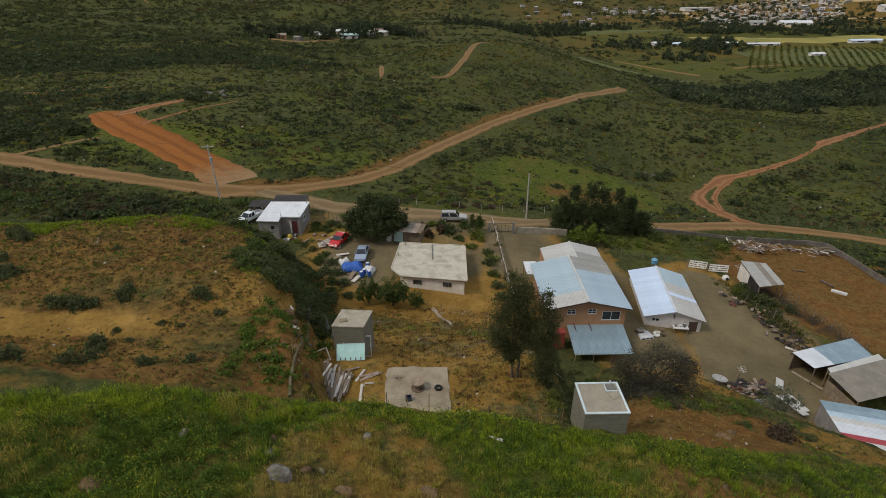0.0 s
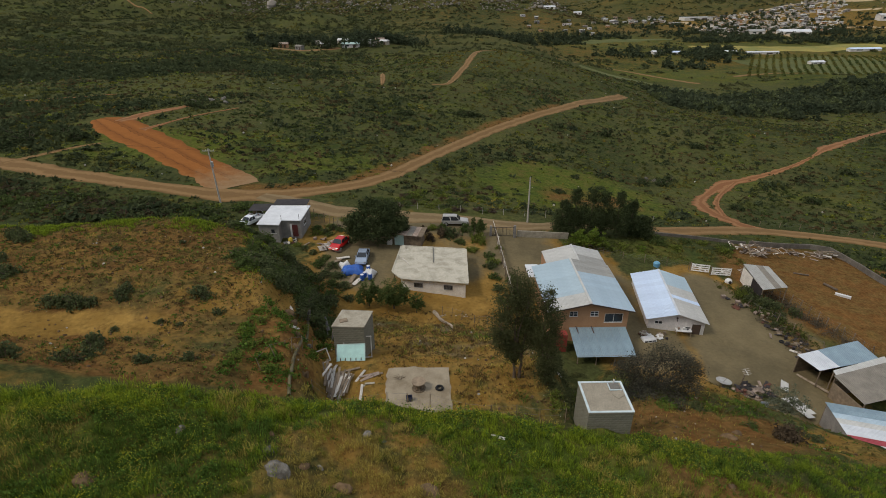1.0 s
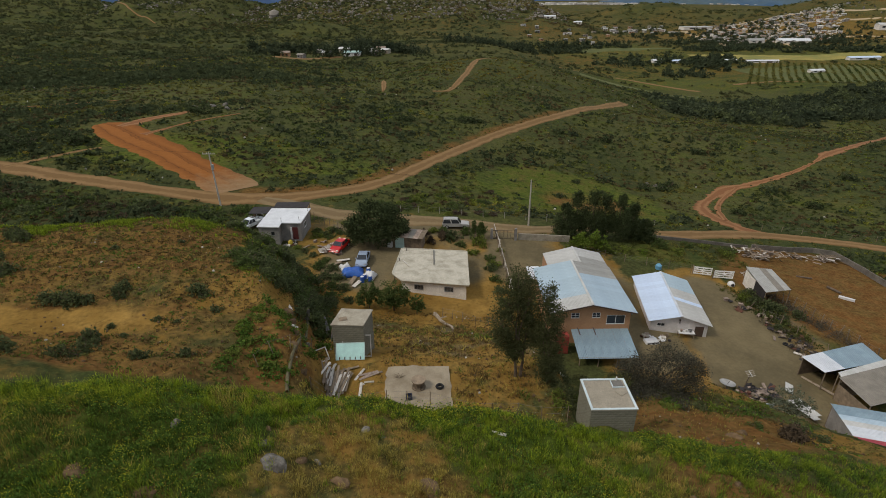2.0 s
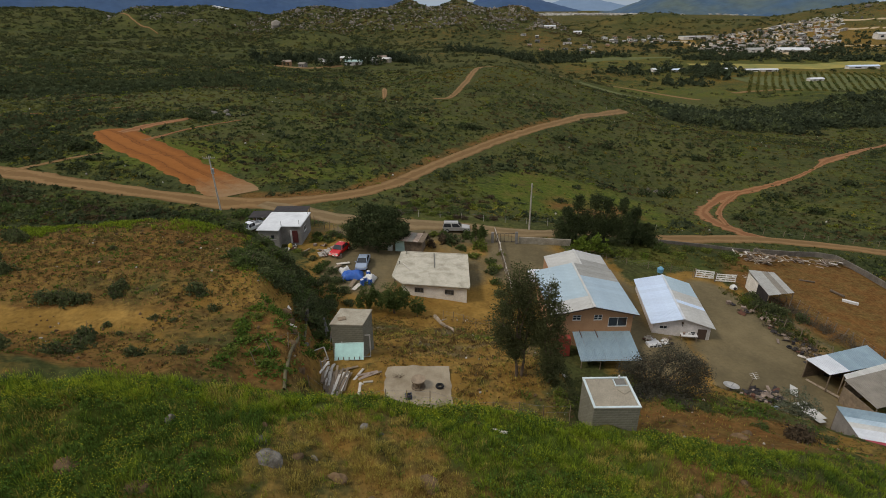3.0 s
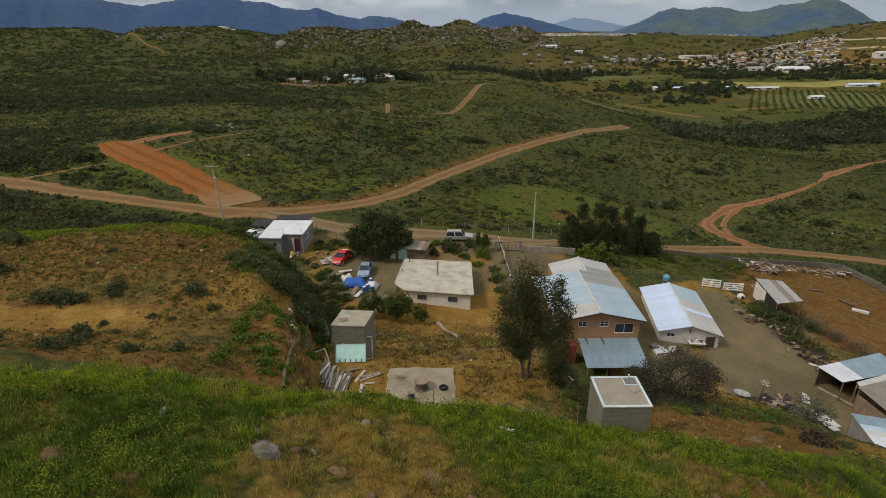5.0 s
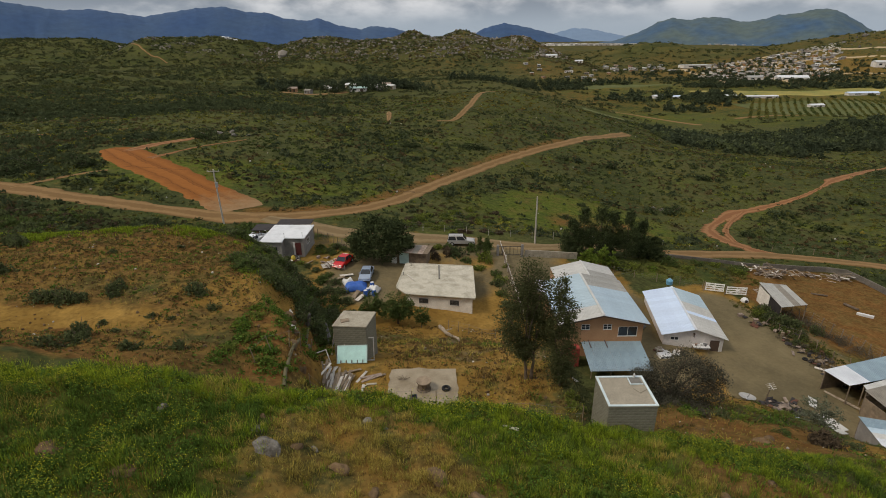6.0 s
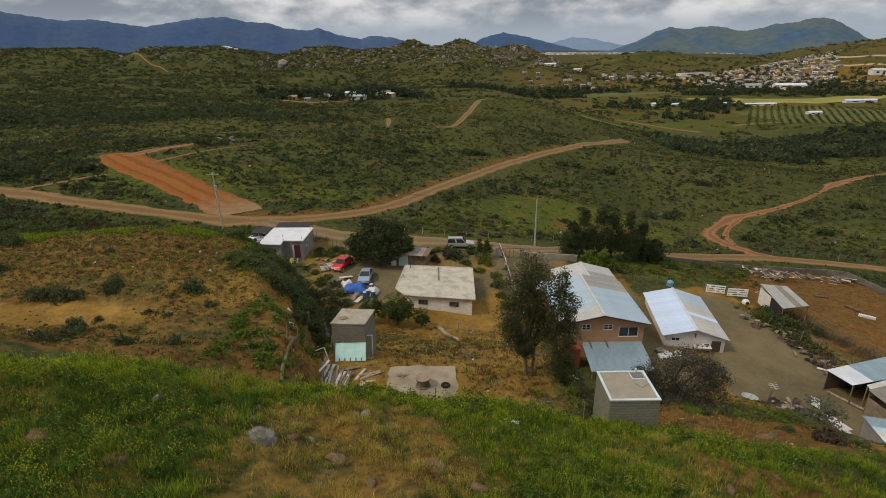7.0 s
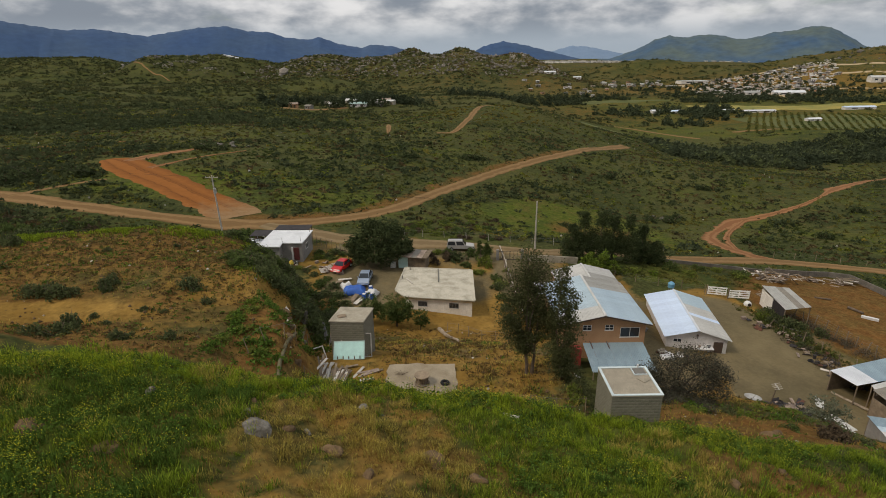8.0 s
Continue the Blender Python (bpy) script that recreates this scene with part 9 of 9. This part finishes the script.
bl = thing("log", pose(43.4, 49.2, ground_z(43.4, 49.2) + 0.14, 0, 0, 118), "old brown log lying at the yard's edge", "log")
part("trunk", made(tube, (-1.9, 0, 0), (1.9, 0, 0), 0.15, 0.12, 9), M["log"], bl)

shell = thing("camper_shell", pose(26.5, 56.6, ground_z(26.5, 56.6), 0, 0, 8) @ Matrix.Diagonal((0.85, 0.8, 0.55, 1)), "white pickup camper shell lying on the grass", "camper shell")
bm = bmesh.new()
lo = [bm.verts.new(p) for p in ((-1.1, -0.75, 0), (1.1, -0.75, 0), (1.1, 0.75, 0), (-1.1, 0.75, 0))]
hi = [bm.verts.new(p) for p in ((-0.95, -0.6, 0.62), (0.95, -0.6, 0.62), (0.95, 0.6, 0.62), (-0.95, 0.6, 0.62))]
bm.faces.new(lo[::-1]), bm.faces.new(hi)
for k in range(4):
    bm.faces.new((lo[k], lo[(k + 1) % 4], hi[(k + 1) % 4], hi[k]))
soften(bm, 0.06, 2)
part("shell", bm, M["frame_white"], shell)
for k in range(3):
    part("window", boxed(-0.9 + k * 0.62, -0.4 + k * 0.62, -0.72, -0.66, 0.16, 0.46, 0.005), M["glass"], shell)
bench = thing("workbench", pose(31.55, 58.05, ground_z(31.55, 58.05), 0, 0, -8), "white-topped workbench with odds and ends by the wall", "table")
part("tabletop", boxed(-1.0, 1.0, -0.4, 0.4, 0.78, 0.85, 0.01), M["frame_white"], bench)
for sx in (-0.9, 0.9):
    for sy in (-0.32, 0.32):
        part("leg", boxed(sx - 0.04, sx + 0.04, sy - 0.04, sy + 0.04, -0.15, 0.78, 0.005), M["wood"], bench)
for k, (dx, key, h) in enumerate(((-0.6, "rust", 0.25), (0.0, "frame_white", 0.3), (0.5, "steel", 0.2))):
    pot = thing("pot", pose(31.55 + dx, 58.1 - 0.14 * dx, ground_z(31.55, 58.05) + 0.851), f"small {('rusty', 'white', 'grey')[k]} pot on the workbench", "pot")
    part("bowl", made(tube, (0, 0, 0), (0, 0, h), 0.12, 0.16, 12), M[key], pot)
    part("rim", made(tube, (0, 0, h), (0, 0, h + 0.02), 0.17, 0.17, 12), M[key], pot)
kennel = thing("kennel", pose(45.4, 73.4, ground_z(45.4, 73.4), 0, 0, -15), "round white plastic dog kennel by the gate", "kennel")
bm = bmesh.new()
bmesh.ops.create_uvsphere(bm, u_segments=20, v_segments=12, radius=0.56)
bmesh.ops.bisect_plane(bm, geom=list(bm.verts) + list(bm.edges) + list(bm.faces), plane_co=(0, 0, -0.16), plane_no=(0, 0, 1), clear_inner=True)
bmesh.ops.translate(bm, verts=list(bm.verts), vec=(0, 0, 0.16))
part("dome", bm, M["frame_white"], kennel)
# Solid dark disc on the dome, coloured as the unlit entrance.
part("doorway", made(tube, (0.1, -0.44, 0.28), (0.12, -0.57, 0.28), 0.24, 0.22, 16), M["dark_sheet"], kennel)


def lumber(x, y, n, sx, sy, label, seed):
    t = thing("lumber_pile", pose(x, y, ground_z(x, y)), label, "pile")
    rng = np.random.default_rng(seed)
    for k in range(n):
        ln = rng.uniform(1.2, 3.2)
        o = part("plank", boxed(-ln / 2, ln / 2, -0.12, 0.12, -0.035, 0.035, 0.006), M[("wood", "rust", "trunk", "wood", "board")[k % 5]], t)
        o.matrix_basis = pose(rng.normal() * sx, rng.normal() * sy, 0.15 + 0.022 * k * (0.6 + 0.4 * rng.random()), rng.normal() * 14, rng.normal() * 14, rng.uniform(0, 180))


lumber(57.2, 86.9, 60, 1.9, 1.2, "large tangled heap of old lumber and sheet", 1)
lumber(51.6, 77.4, 24, 1.2, 0.7, "heap of pale boards beside the corral shed", 2)
lumber(65.6, 88.2, 18, 1.1, 0.5, "low heap of broken boards in the corral", 3)
lumber(69.8, 87.4, 26, 1.4, 0.7, "heap of weathered planks by the corral wall", 4)
for x, y, ln, rz, m, r, lab in ((62.5, 74.0, 2.2, -68, "trunk", 0.20, "dark log lying in the corral"), (62.5, 71.1, 2.1, -39, "frame_white", 0.2, "white squared beam lying in the corral"), (60.4, 78.3, 2.3, -22, "trunk", 0.14, "thin brown pole lying in the corral")):
    o = thing("log", pose(x, y, ground_z(x, y) + r, 0, 0, rz), lab, "log")
    part("trunk", boxed(-ln / 2, ln / 2, -r, r, -r, r, 0.03) if m == "frame_white" else made(tube, (-ln / 2, 0, 0), (ln / 2, 0, 0), r, r * 0.9, 10), M[m], o)
for k in range(3):
    pal = thing("pallet", pose(-18.4 + k * 0.8, 76.0 + 0.9 * k, ground_z(-18, 76.5) + 0.35 + 0.1 * k, 20, 10, 35 + 14 * k), "grey wooden pallet leaning by the garden", "pallet", "pallets")
    for j in range(6):
        part("slat", boxed(-0.6, 0.6, -0.5 + j * 0.18, -0.38 + j * 0.18, 0.05, 0.075, 0.004), M["board"], pal)
    for j in (-0.5, 0.0, 0.5):
        part("runner", boxed(j - 0.05, j + 0.05, -0.5, 0.52, -0.05, 0.049, 0.004), M["wood"], pal)
yel = thing("plastic_bag", pose(-23.9, 78.6, ground_z(-23.9, 78.6), 0, 0, 0), "yellow plastic sack by the front door", "bag")
bm = bmesh.new()
bmesh.ops.create_icosphere(bm, subdivisions=2, radius=0.4)
for v in bm.verts:
    v.co = v.co * (1 + 0.18 * noise.noise(v.co * 4))
    v.co.z = max(v.co.z * 1.3 + 0.4, 0)
part("sack", bm, M["yellow"], yel)


# ---------------------------------------------------------------- distance: tracks, fields, woods, rocks and buildings
ribbon("track", [(496, 1155, 16), (457, 980, 16), (432, 840, 14), (420, 800, 12)], M["pale_dirt"], "broad pale dirt road descending through the town", 0.10, step_m=12)
ribbon("track", [(560, 1130, 8), (640, 1215, 10), (745, 1217, 13), (880, 1127, 13), (1010, 1040, 12)], M["pale_dirt"], "pale road cut along the built-up hillside", 0.10, step_m=12)
ribbon("track", [(640, 1150, 8), (745, 1130, 11), (843, 1075, 12), (960, 990, 12)], M["pale_dirt"], "pale lower road cut along the built-up hillside", 0.10, step_m=12)
ribbon("track", [(600, 1000, 8), (700, 960, 9), (800, 900, 8)], M["pale_dirt"], "pale lane below the built-up hillside", 0.10, step_m=12)
ribbon("track", [(548, 968, 14), (540, 860, 14), (520, 790, 14)], M["pale_dirt"], "pale street between the far buildings", 0.10, step_m=12)
ribbon("track", [(-654, 1223, 4), (-634, 1208, 4), (-594, 1160, 4), (-560, 1135, 4), (-528, 1104, 3)], M["road"], "pale thin track slanting down the distant green hill", 0.4, step_m=8)
ribbon("track", [(-140, 492, 12), (-112, 488, 14), (-84, 500, 10)], M["road"], "pale bare yard of the distant hamlet", 0.10, step_m=8)
ribbon("field", [(320, 712, 30), (380, 712, 52), (450, 712, 56), (540, 730, 44), (640, 760, 30)], M["field_gold"], "sunlit yellow-green field beyond the trees", 0.10, "field", 12)
ribbon("field", [(330, 575, 110), (400, 580, 130), (480, 585, 130), (560, 590, 110)], M["field_lime"], "light green ground between the vineyard rows", 0.08, "field", 8)
ribbon("field", [(190, 760, 30), (250, 790, 40), (330, 800, 34)], M["field_lime"], "light green meadow in the valley", 0.10, "field", 12)
ribbon("field", [(120, 470, 30), (165, 455, 44), (205, 430, 30)], M["field_lime"], "grassy slope of a distant rise", 0.10, "field", 8)


def belt(lines, r0, r1, seed):
    """Places of trees scattered along lines of (x0, y0, x1, y1, count, spread)."""
    rng = np.random.default_rng(seed)
    xs, ys = [], []
    for x0, y0, x1, y1, n, sp in lines:
        s = rng.random(n)
        xs.append(x0 + (x1 - x0) * s + rng.normal(size=n) * sp)
        ys.append(y0 + (y1 - y0) * s + rng.normal(size=n) * sp)
    x, y = np.concatenate(xs), np.concatenate(ys)
    return x, y, rng.uniform(r0, r1, len(x))


x, y, r = belt([(-170, 560, -30, 575, 70, 12), (-150, 520, -20, 545, 26, 8), (40, 690, 190, 760, 80, 14), (150, 780, 280, 830, 60, 16), (300, 615, 345, 690, 70, 12), (190, 640, 300, 690, 60, 16), (350, 780, 480, 820, 120, 14), (480, 770, 640, 790, 120, 14), (360, 860, 640, 900, 130, 30),
    (560, 900, 820, 960, 70, 40), (420, 1000, 700, 1200, 150, 60), (400, 940, 640, 960, 70, 30), (-145, 500, -140, 504, 5, 2), (230, 560, 290, 600, 22, 12), (560, 820, 760, 840, 50, 20)], 2.6, 5.2, 61)
xt, yt, rt = belt([(-125, 544, -20, 556, 70, 7), (-110, 530, -40, 538, 16, 4), (-110, 496, -50, 506, 26, 4), (-150, 540, -145, 546, 9, 3), (10, 690, 130, 745, 80, 9), (100, 790, 290, 850, 60, 12), (302, 625, 340, 680, 18, 8), (-170, 550, -130, 556, 12, 6)], 2.4, 3.8, 64)
clumps("woodland", xt, yt, rt, M["wood_far"], "tall dark trees around the distant hamlet", "trees", 60, 3.0, 0.34, 16, 0.5)
clumps("woodland", x, y, r, M["wood_far"], "dark belts of trees in the valley", "trees", 44, 1.25, 0.36, 11, 0.8)
rng = np.random.default_rng(62)
n = 1500
s, w = rng.random(n), rng.random(n)
x = 128 + s * 190 + w * (12 + 95 * s)
y = 300 + s * 40 + w * (70 + 90 * s) + 6 * rng.normal(size=n)
keep = track_gap(x, y) > 3
x, y = x[keep], y[keep]
r, light = 1.5 + 3.4 * rng.random(len(x)) ** 1.5, rng.random(len(x)) < 0.22
clumps("woodland", x[~light], y[~light], r[~light], M["wood_far"], "dark dense woodland across the hollow", "trees", 44, 1.15, 0.30, 12)
clumps("woodland", x[light], y[light], r[light], M["leaf_sage"], "lighter green trees among the dark woodland", "trees", 44, 1.1, 0.30, 18)
n = 2600
x = -330 + 290 * rng.random(n)
y = 250 + 250 * rng.random(n)
keep = (0.75 * blob(x, y, -150, 285, 120, 30) + 0.7 * blob(x, y, -250, 262, 90, 20) + 0.5 * blob(x, y, -120, 350, 70, 12) + 0.4 * ripple(x, y, 40, 91) > 0.5)
clumps("scrub", x[keep], y[keep], rng.uniform(1.6, 3.4, keep.sum()), M["scrub_dark"], "dark bands of tall scrub on the rolling land", "scrub", 26, 0.8, 0.40, 13)
n = 26000
y = 430 + 1330 * rng.random(n) ** 1.1
x = (rng.random(n) * 2 - 1) * (0.95 * y)
hollow = (np.abs(ripple(x, y, 210, 25)) < 0.22) & (x < -60) | (np.abs(ripple(x, y, 95, 26)) < 0.15)
keep = ((ripple(x, y, 150, 92) + 0.7 * ripple(x, y, 50, 93) > 0.05 + 0.75 * (x > 120)) | (hollow & (rng.random(n) < 0.9))) & (track_gap(x, y) > 6)
x, y = x[keep], y[keep]
r = rng.uniform(1.4, 3.2, len(x)) * (0.6 + y / 900)
shade = hollow[keep] | (x < -60 + 200 * ripple(x, y, 220, 95)) | (rng.random(len(x)) < 0.15)
clumps("scrub", x[shade], y[shade], r[shade], M["scrub_far"], "dark chaparral on the distant slopes", "scrub", 11, 0.6, 0.48, 14)
clumps("scrub", x[~shade], y[~shade], r[~shade] * 0.8, M["scrub_far"], "olive scrub on the distant slopes", "scrub", 11, 0.6, 0.48, 17)
rows = []
for k in range(30):
    s = np.arange(0, 56)
    rows.append(np.stack([285 + k * 8.0 + s * 1.55, 505 + s * 2.75 + 0.4 * rng.normal(size=56)], 1))
rows = np.concatenate(rows)
rows = rows[(rows[:, 0] < 560) & (rows[:, 1] < 655)]
clumps("vineyard", rows[:, 0], rows[:, 1], rng.uniform(1.5, 2.1, len(rows)), M["scrub_olive"], "straight green rows of a distant vineyard", "vineyard", 12, 0.8, 0.45, 15)

n = 14000
y = 425 + 1330 * rng.random(n)
x = -70 - 0.85 * y * rng.random(n) + 40 * rng.normal(size=n)
keep = (rng.random(n) < 0.45 + 0.6 * ripple(x, y, 130, 96) + 0.3 * ripple(x, y, 45, 97)) & (track_gap(x, y) > 5) & ~((x > -150) & (y < 545) & (y > 470))
x, y = x[keep], y[keep]
pick = rng.random(len(x)) < 0.6
for sel, key, lab in ((pick, "scrub_far", "dark chaparral covering the green hills"), (~pick, "scrub_olive", "olive chaparral covering the green hills")):
    clumps("scrub", x[sel], y[sel], rng.uniform(1.2, 2.8, sel.sum()) * (0.7 + y[sel] / 1100), M[key], lab, "scrub", 12, 0.55, 0.45, 51)
n = 3200
x, y = rng.uniform(120, 1150, n), rng.uniform(1180, 2050, n)
keep = ripple(x, y, 160, 98) + 0.6 * ripple(x, y, 60, 99) > -0.2
keep &= rng.random(n) < 0.6
clumps("scrub", x[keep], y[keep], rng.uniform(1.8, 4.2, keep.sum()), M["scrub_olive"], "olive scrub on the hills behind the town", "scrub", 12, 0.5, 0.45, 52)

# boulders of the rocky hills, one joined object
n = 7000
x = np.concatenate([rng.uniform(-420, 320, n), rng.normal(-620, 70, 1500), rng.normal(-520, 30, 350), rng.uniform(850, 1250, 500)])
y = np.concatenate([rng.uniform(1100, 1420, n), rng.uniform(1180, 1420, 1500), rng.normal(1215, 25, 350), rng.uniform(1050, 1280, 500)])
keep = (land(x, y) > -24 + 14 * rng.random(len(x))) & (ripple(x, y, 70, 94) + 0.5 * ripple(x, y, 25, 90) > -0.2 + 0.45 * (x < -450))
x, y = x[keep], y[keep]
size = np.exp(rng.normal(0.08, 0.5, len(x)))
stones("boulders", x, y, size, M["rock_brown"], "pale granite boulders strewn over the rocky hills")
n = 5200
x, y = rng.uniform(-440, 330, n), rng.uniform(1080, 1430, n)
keep = ripple(x, y, 60, 111) + 0.6 * ripple(x, y, 22, 112) > -0.1
clumps("scrub", x[keep], y[keep], rng.uniform(1.4, 3.6, keep.sum()), M["scrub_brown"], "brown chaparral between the boulders of the rocky hills", "scrub", 10, 0.6, 0.5, 53)


def scattered_boxes(name, x, y, w, d, h, material, label, category):
    """Many small upright boxes on the ground, one object."""
    turn = rng.uniform(0, 3.14, len(x))
    cube = np.array([(-1, -1, 0), (1, -1, 0), (1, 1, 0), (-1, 1, 0), (-1, -1, 1), (1, -1, 1), (1, 1, 1), (-1, 1, 1)], float)
    sides = np.array([(4, 5, 6, 7), (0, 1, 5, 4), (1, 2, 6, 5), (2, 3, 7, 6), (3, 0, 4, 7)])
    px, py = cube[None, :, 0] * w[:, None] / 2, cube[None, :, 1] * d[:, None] / 2
    vs = np.stack([x[:, None] + px * np.cos(turn)[:, None] - py * np.sin(turn)[:, None], y[:, None] + px * np.sin(turn)[:, None] + py * np.cos(turn)[:, None], (ground_z(x, y) - 0.6)[:, None] + cube[None, :, 2] * (h[:, None] + 0.6)], 2)
    me = bpy.data.meshes.new(name)
    me.from_pydata(vs.reshape(-1, 3).tolist(), [], (sides[None] + (np.arange(len(x)) * 8)[:, None, None]).reshape(-1, 4).tolist())
    me.materials.append(material)
    return tagged(new(name, me), label, category, kind="stuff")


M["town_walls"] = mat("mixed_pale_walls", (0.58, 0.55, 0.50), (0.34, 0.31, 0.28), 60.0, 2.0, 0.8, island=0.5)
n = 620
x, y = rng.normal(820, 190, n), rng.uniform(2900, 3250, n)
keep = (x > 520) & (x < 1130)
scattered_boxes("distant_town", x[keep], y[keep], rng.uniform(7, 22, keep.sum()), rng.uniform(7, 14, keep.sum()), rng.uniform(3, 7, keep.sum()), M["town_walls"], "pale scattered buildings on the far plain", "buildings")
x, y = rng.normal(1720, 130, 260), rng.uniform(3000, 3300, 260)
scattered_boxes("distant_town", x, y, rng.uniform(8, 24, 260), rng.uniform(8, 14, 260), rng.uniform(3, 7, 260), M["town_walls"], "pale buildings at the foot of the mountains", "buildings")
n = 900
y = 900 + 330 * rng.random(n)
x = y * (0.46 + 0.24 * rng.random(n) ** 0.9)
scattered_boxes("yard_clutter", x, y, rng.uniform(1.5, 5, n), rng.uniform(1.5, 4, n), rng.uniform(0.8, 2.4, n), M["town_walls"], "parked vehicles, walls and sheds between the houses of the far town", "clutter")
n = 100
y = 104 + 240 * rng.random(n) ** 1.3
x = (rng.random(n) * 2 - 1) * (0.85 * y)
keep = track_gap(x, y) > 0.6
x, y = x[keep], y[keep]
size = rng.uniform(0.10, 0.30, len(x))
stones("stones", x, y, size, M["rock_pale"], "small pale stones lying about in the scrub", 0.9)


def far_house(x, y, turn, w, d, h, wall, roof, label, pitched=True, group="distant houses"):
    t = thing("house", pose(x, y, ground_z(x, y), 0, 0, turn), label, "house", group)
    bm = bmesh.new()
    wall_with_holes(bm, -w / 2, w / 2, -0.8, h, -d / 2, -d / 2 + 0.3, [(-w * 0.3, -w * 0.1, h * 0.35, h * 0.75), (w * 0.12, w * 0.30, 0.0, h * 0.75)])
    part("wall", bm, wall, t)
    part("wall", boxed(-w / 2, w / 2, -d / 2 + 0.32, d / 2, -0.8, h, 0), wall, t)
    part("window", boxed(-w * 0.3, -w * 0.1, -d / 2 + 0.12, -d / 2 + 0.2, h * 0.35, h * 0.75, 0), M["glass"], t)
    part("door", boxed(w * 0.12, w * 0.30, -d / 2 + 0.12, -d / 2 + 0.2, 0.0, h * 0.75, 0), M["door_brown"], t)
    if pitched:
        bm = bmesh.new()
        vs = [bm.verts.new(p) for p in ((-w / 2 - 0.4, -d / 2 - 0.4, h), (w / 2 + 0.4, -d / 2 - 0.4, h), (w / 2 + 0.4, d / 2 + 0.4, h), (-w / 2 - 0.4, d / 2 + 0.4, h), (-w / 2 - 0.4, 0, h + d * 0.22), (w / 2 + 0.4, 0, h + d * 0.22))]
        for f in ((0, 1, 5, 4), (2, 3, 4, 5), (0, 4, 3), (1, 2, 5), (3, 2, 1, 0)):
            bm.faces.new([vs[i] for i in f])
        part("roof", bm, roof, t)
    else:
        part("roof", boxed(-w / 2 - 0.3, w / 2 + 0.3, -d / 2 - 0.3, d / 2 + 0.3, h, h + 0.35, 0), roof, t)
    return t


WALLS = ("concrete", "plaster_grey", "plaster_tan", "plaster_grey", "plaster_pale")
ROOFS = ("sheet_grey_pale", "sheet_grey", "rust", "sheet_brown", "paint_teal_pale")
rng = np.random.default_rng(71)
for x, y, w, d, k in ((-84, 524, 9, 7, 0), (-74, 502, 15, 6, 4), (-61, 521, 9, 7, 1), (-56, 512, 7, 6, 3), (-97.5, 506, 8, 6, 0), (-47, 529, 7, 6, 0), (-52, 538, 8, 6, 2), (-110, 532, 7, 6, 3), (-134, 506, 8, 6, 2), (-118, 498, 6, 5, 3)):
    far_house(x, y, rng.uniform(-25, 25), w, d, 3.0, M[WALLS[k]], M[ROOFS[k]], "small pale house of the distant hamlet", group="houses of the hamlet")
for k in range(190):
    u = rng.random()
    if k < 135:
        y = 890 + 330 * rng.random() ** 0.8
        x = y * (0.47 + 0.24 * u)
    elif k < 150:
        x, y = 150 + 150 * u, 860 + 200 * rng.random()
    else:
        x, y = 330 + 160 * u, 1040 + 200 * rng.random()
    i = int(rng.integers(0, 5))
    far_house(x, y, rng.uniform(-40, 40), rng.uniform(5, 9), rng.uniform(4, 7), rng.uniform(2.4, 4), M[WALLS[i]], M[ROOFS[int(rng.integers(0, 4))]], "small block house of the distant town", bool(rng.random() < 0.4), "houses of the distant town")
for x, y, tn, w, d, h, rf, lab in ((383, 662, 0, 38, 5, 2.2, "roof_white", "long white farm shed beyond the vineyard"), (346, 664, 4, 14, 5, 2.4, "roof_white", "white farm building beside the long shed"), (403, 592, 8, 16, 6, 2.2, "roof_white", "white open barn in the vineyard"), (524, 690, 3, 40, 7, 2.6, "sheet_pale", "long pale greenhouse in the valley"),
        (555, 887, -8, 46, 14, 4, "roof_white", "large white-roofed industrial hall"), (505, 905, 5, 26, 12, 4, "sheet_grey", "grey industrial hall among trees"), (787, 1010, -4, 26, 14, 8, "sheet_grey_pale", "pale square warehouse on the hillside"), (530, 1180, 6, 60, 22, 5, "sheet_grey_pale", "large white factory in the distant town"),
        (222, 1140, 0, 22, 9, 4, "roof_white", "long white building below the rocky hill"), (290, 1190, 0, 16, 8, 4, "roof_white", "white building below the rocky hill"), (262, 672, 10, 11, 7, 2.6, "roof_white", "white house among valley trees"), (285, 668, 0, 13, 6, 2.4, "sheet_pale", "pale shed among valley trees")):
    far_house(x, y, tn, w, d, h, M["plaster_white"], M[rf], lab, d < 20, "distant halls and sheds")
for k in range(4):
    far_house(-522 + (0, 11, 19, 33)[k], 1392 - 4 * k, 12 * k, 8, 6, (3, 4, 3, 2.6)[k], M["plaster_white"], M["roof_white"], "white house on the crest of the far hill", True, "houses on the crest")
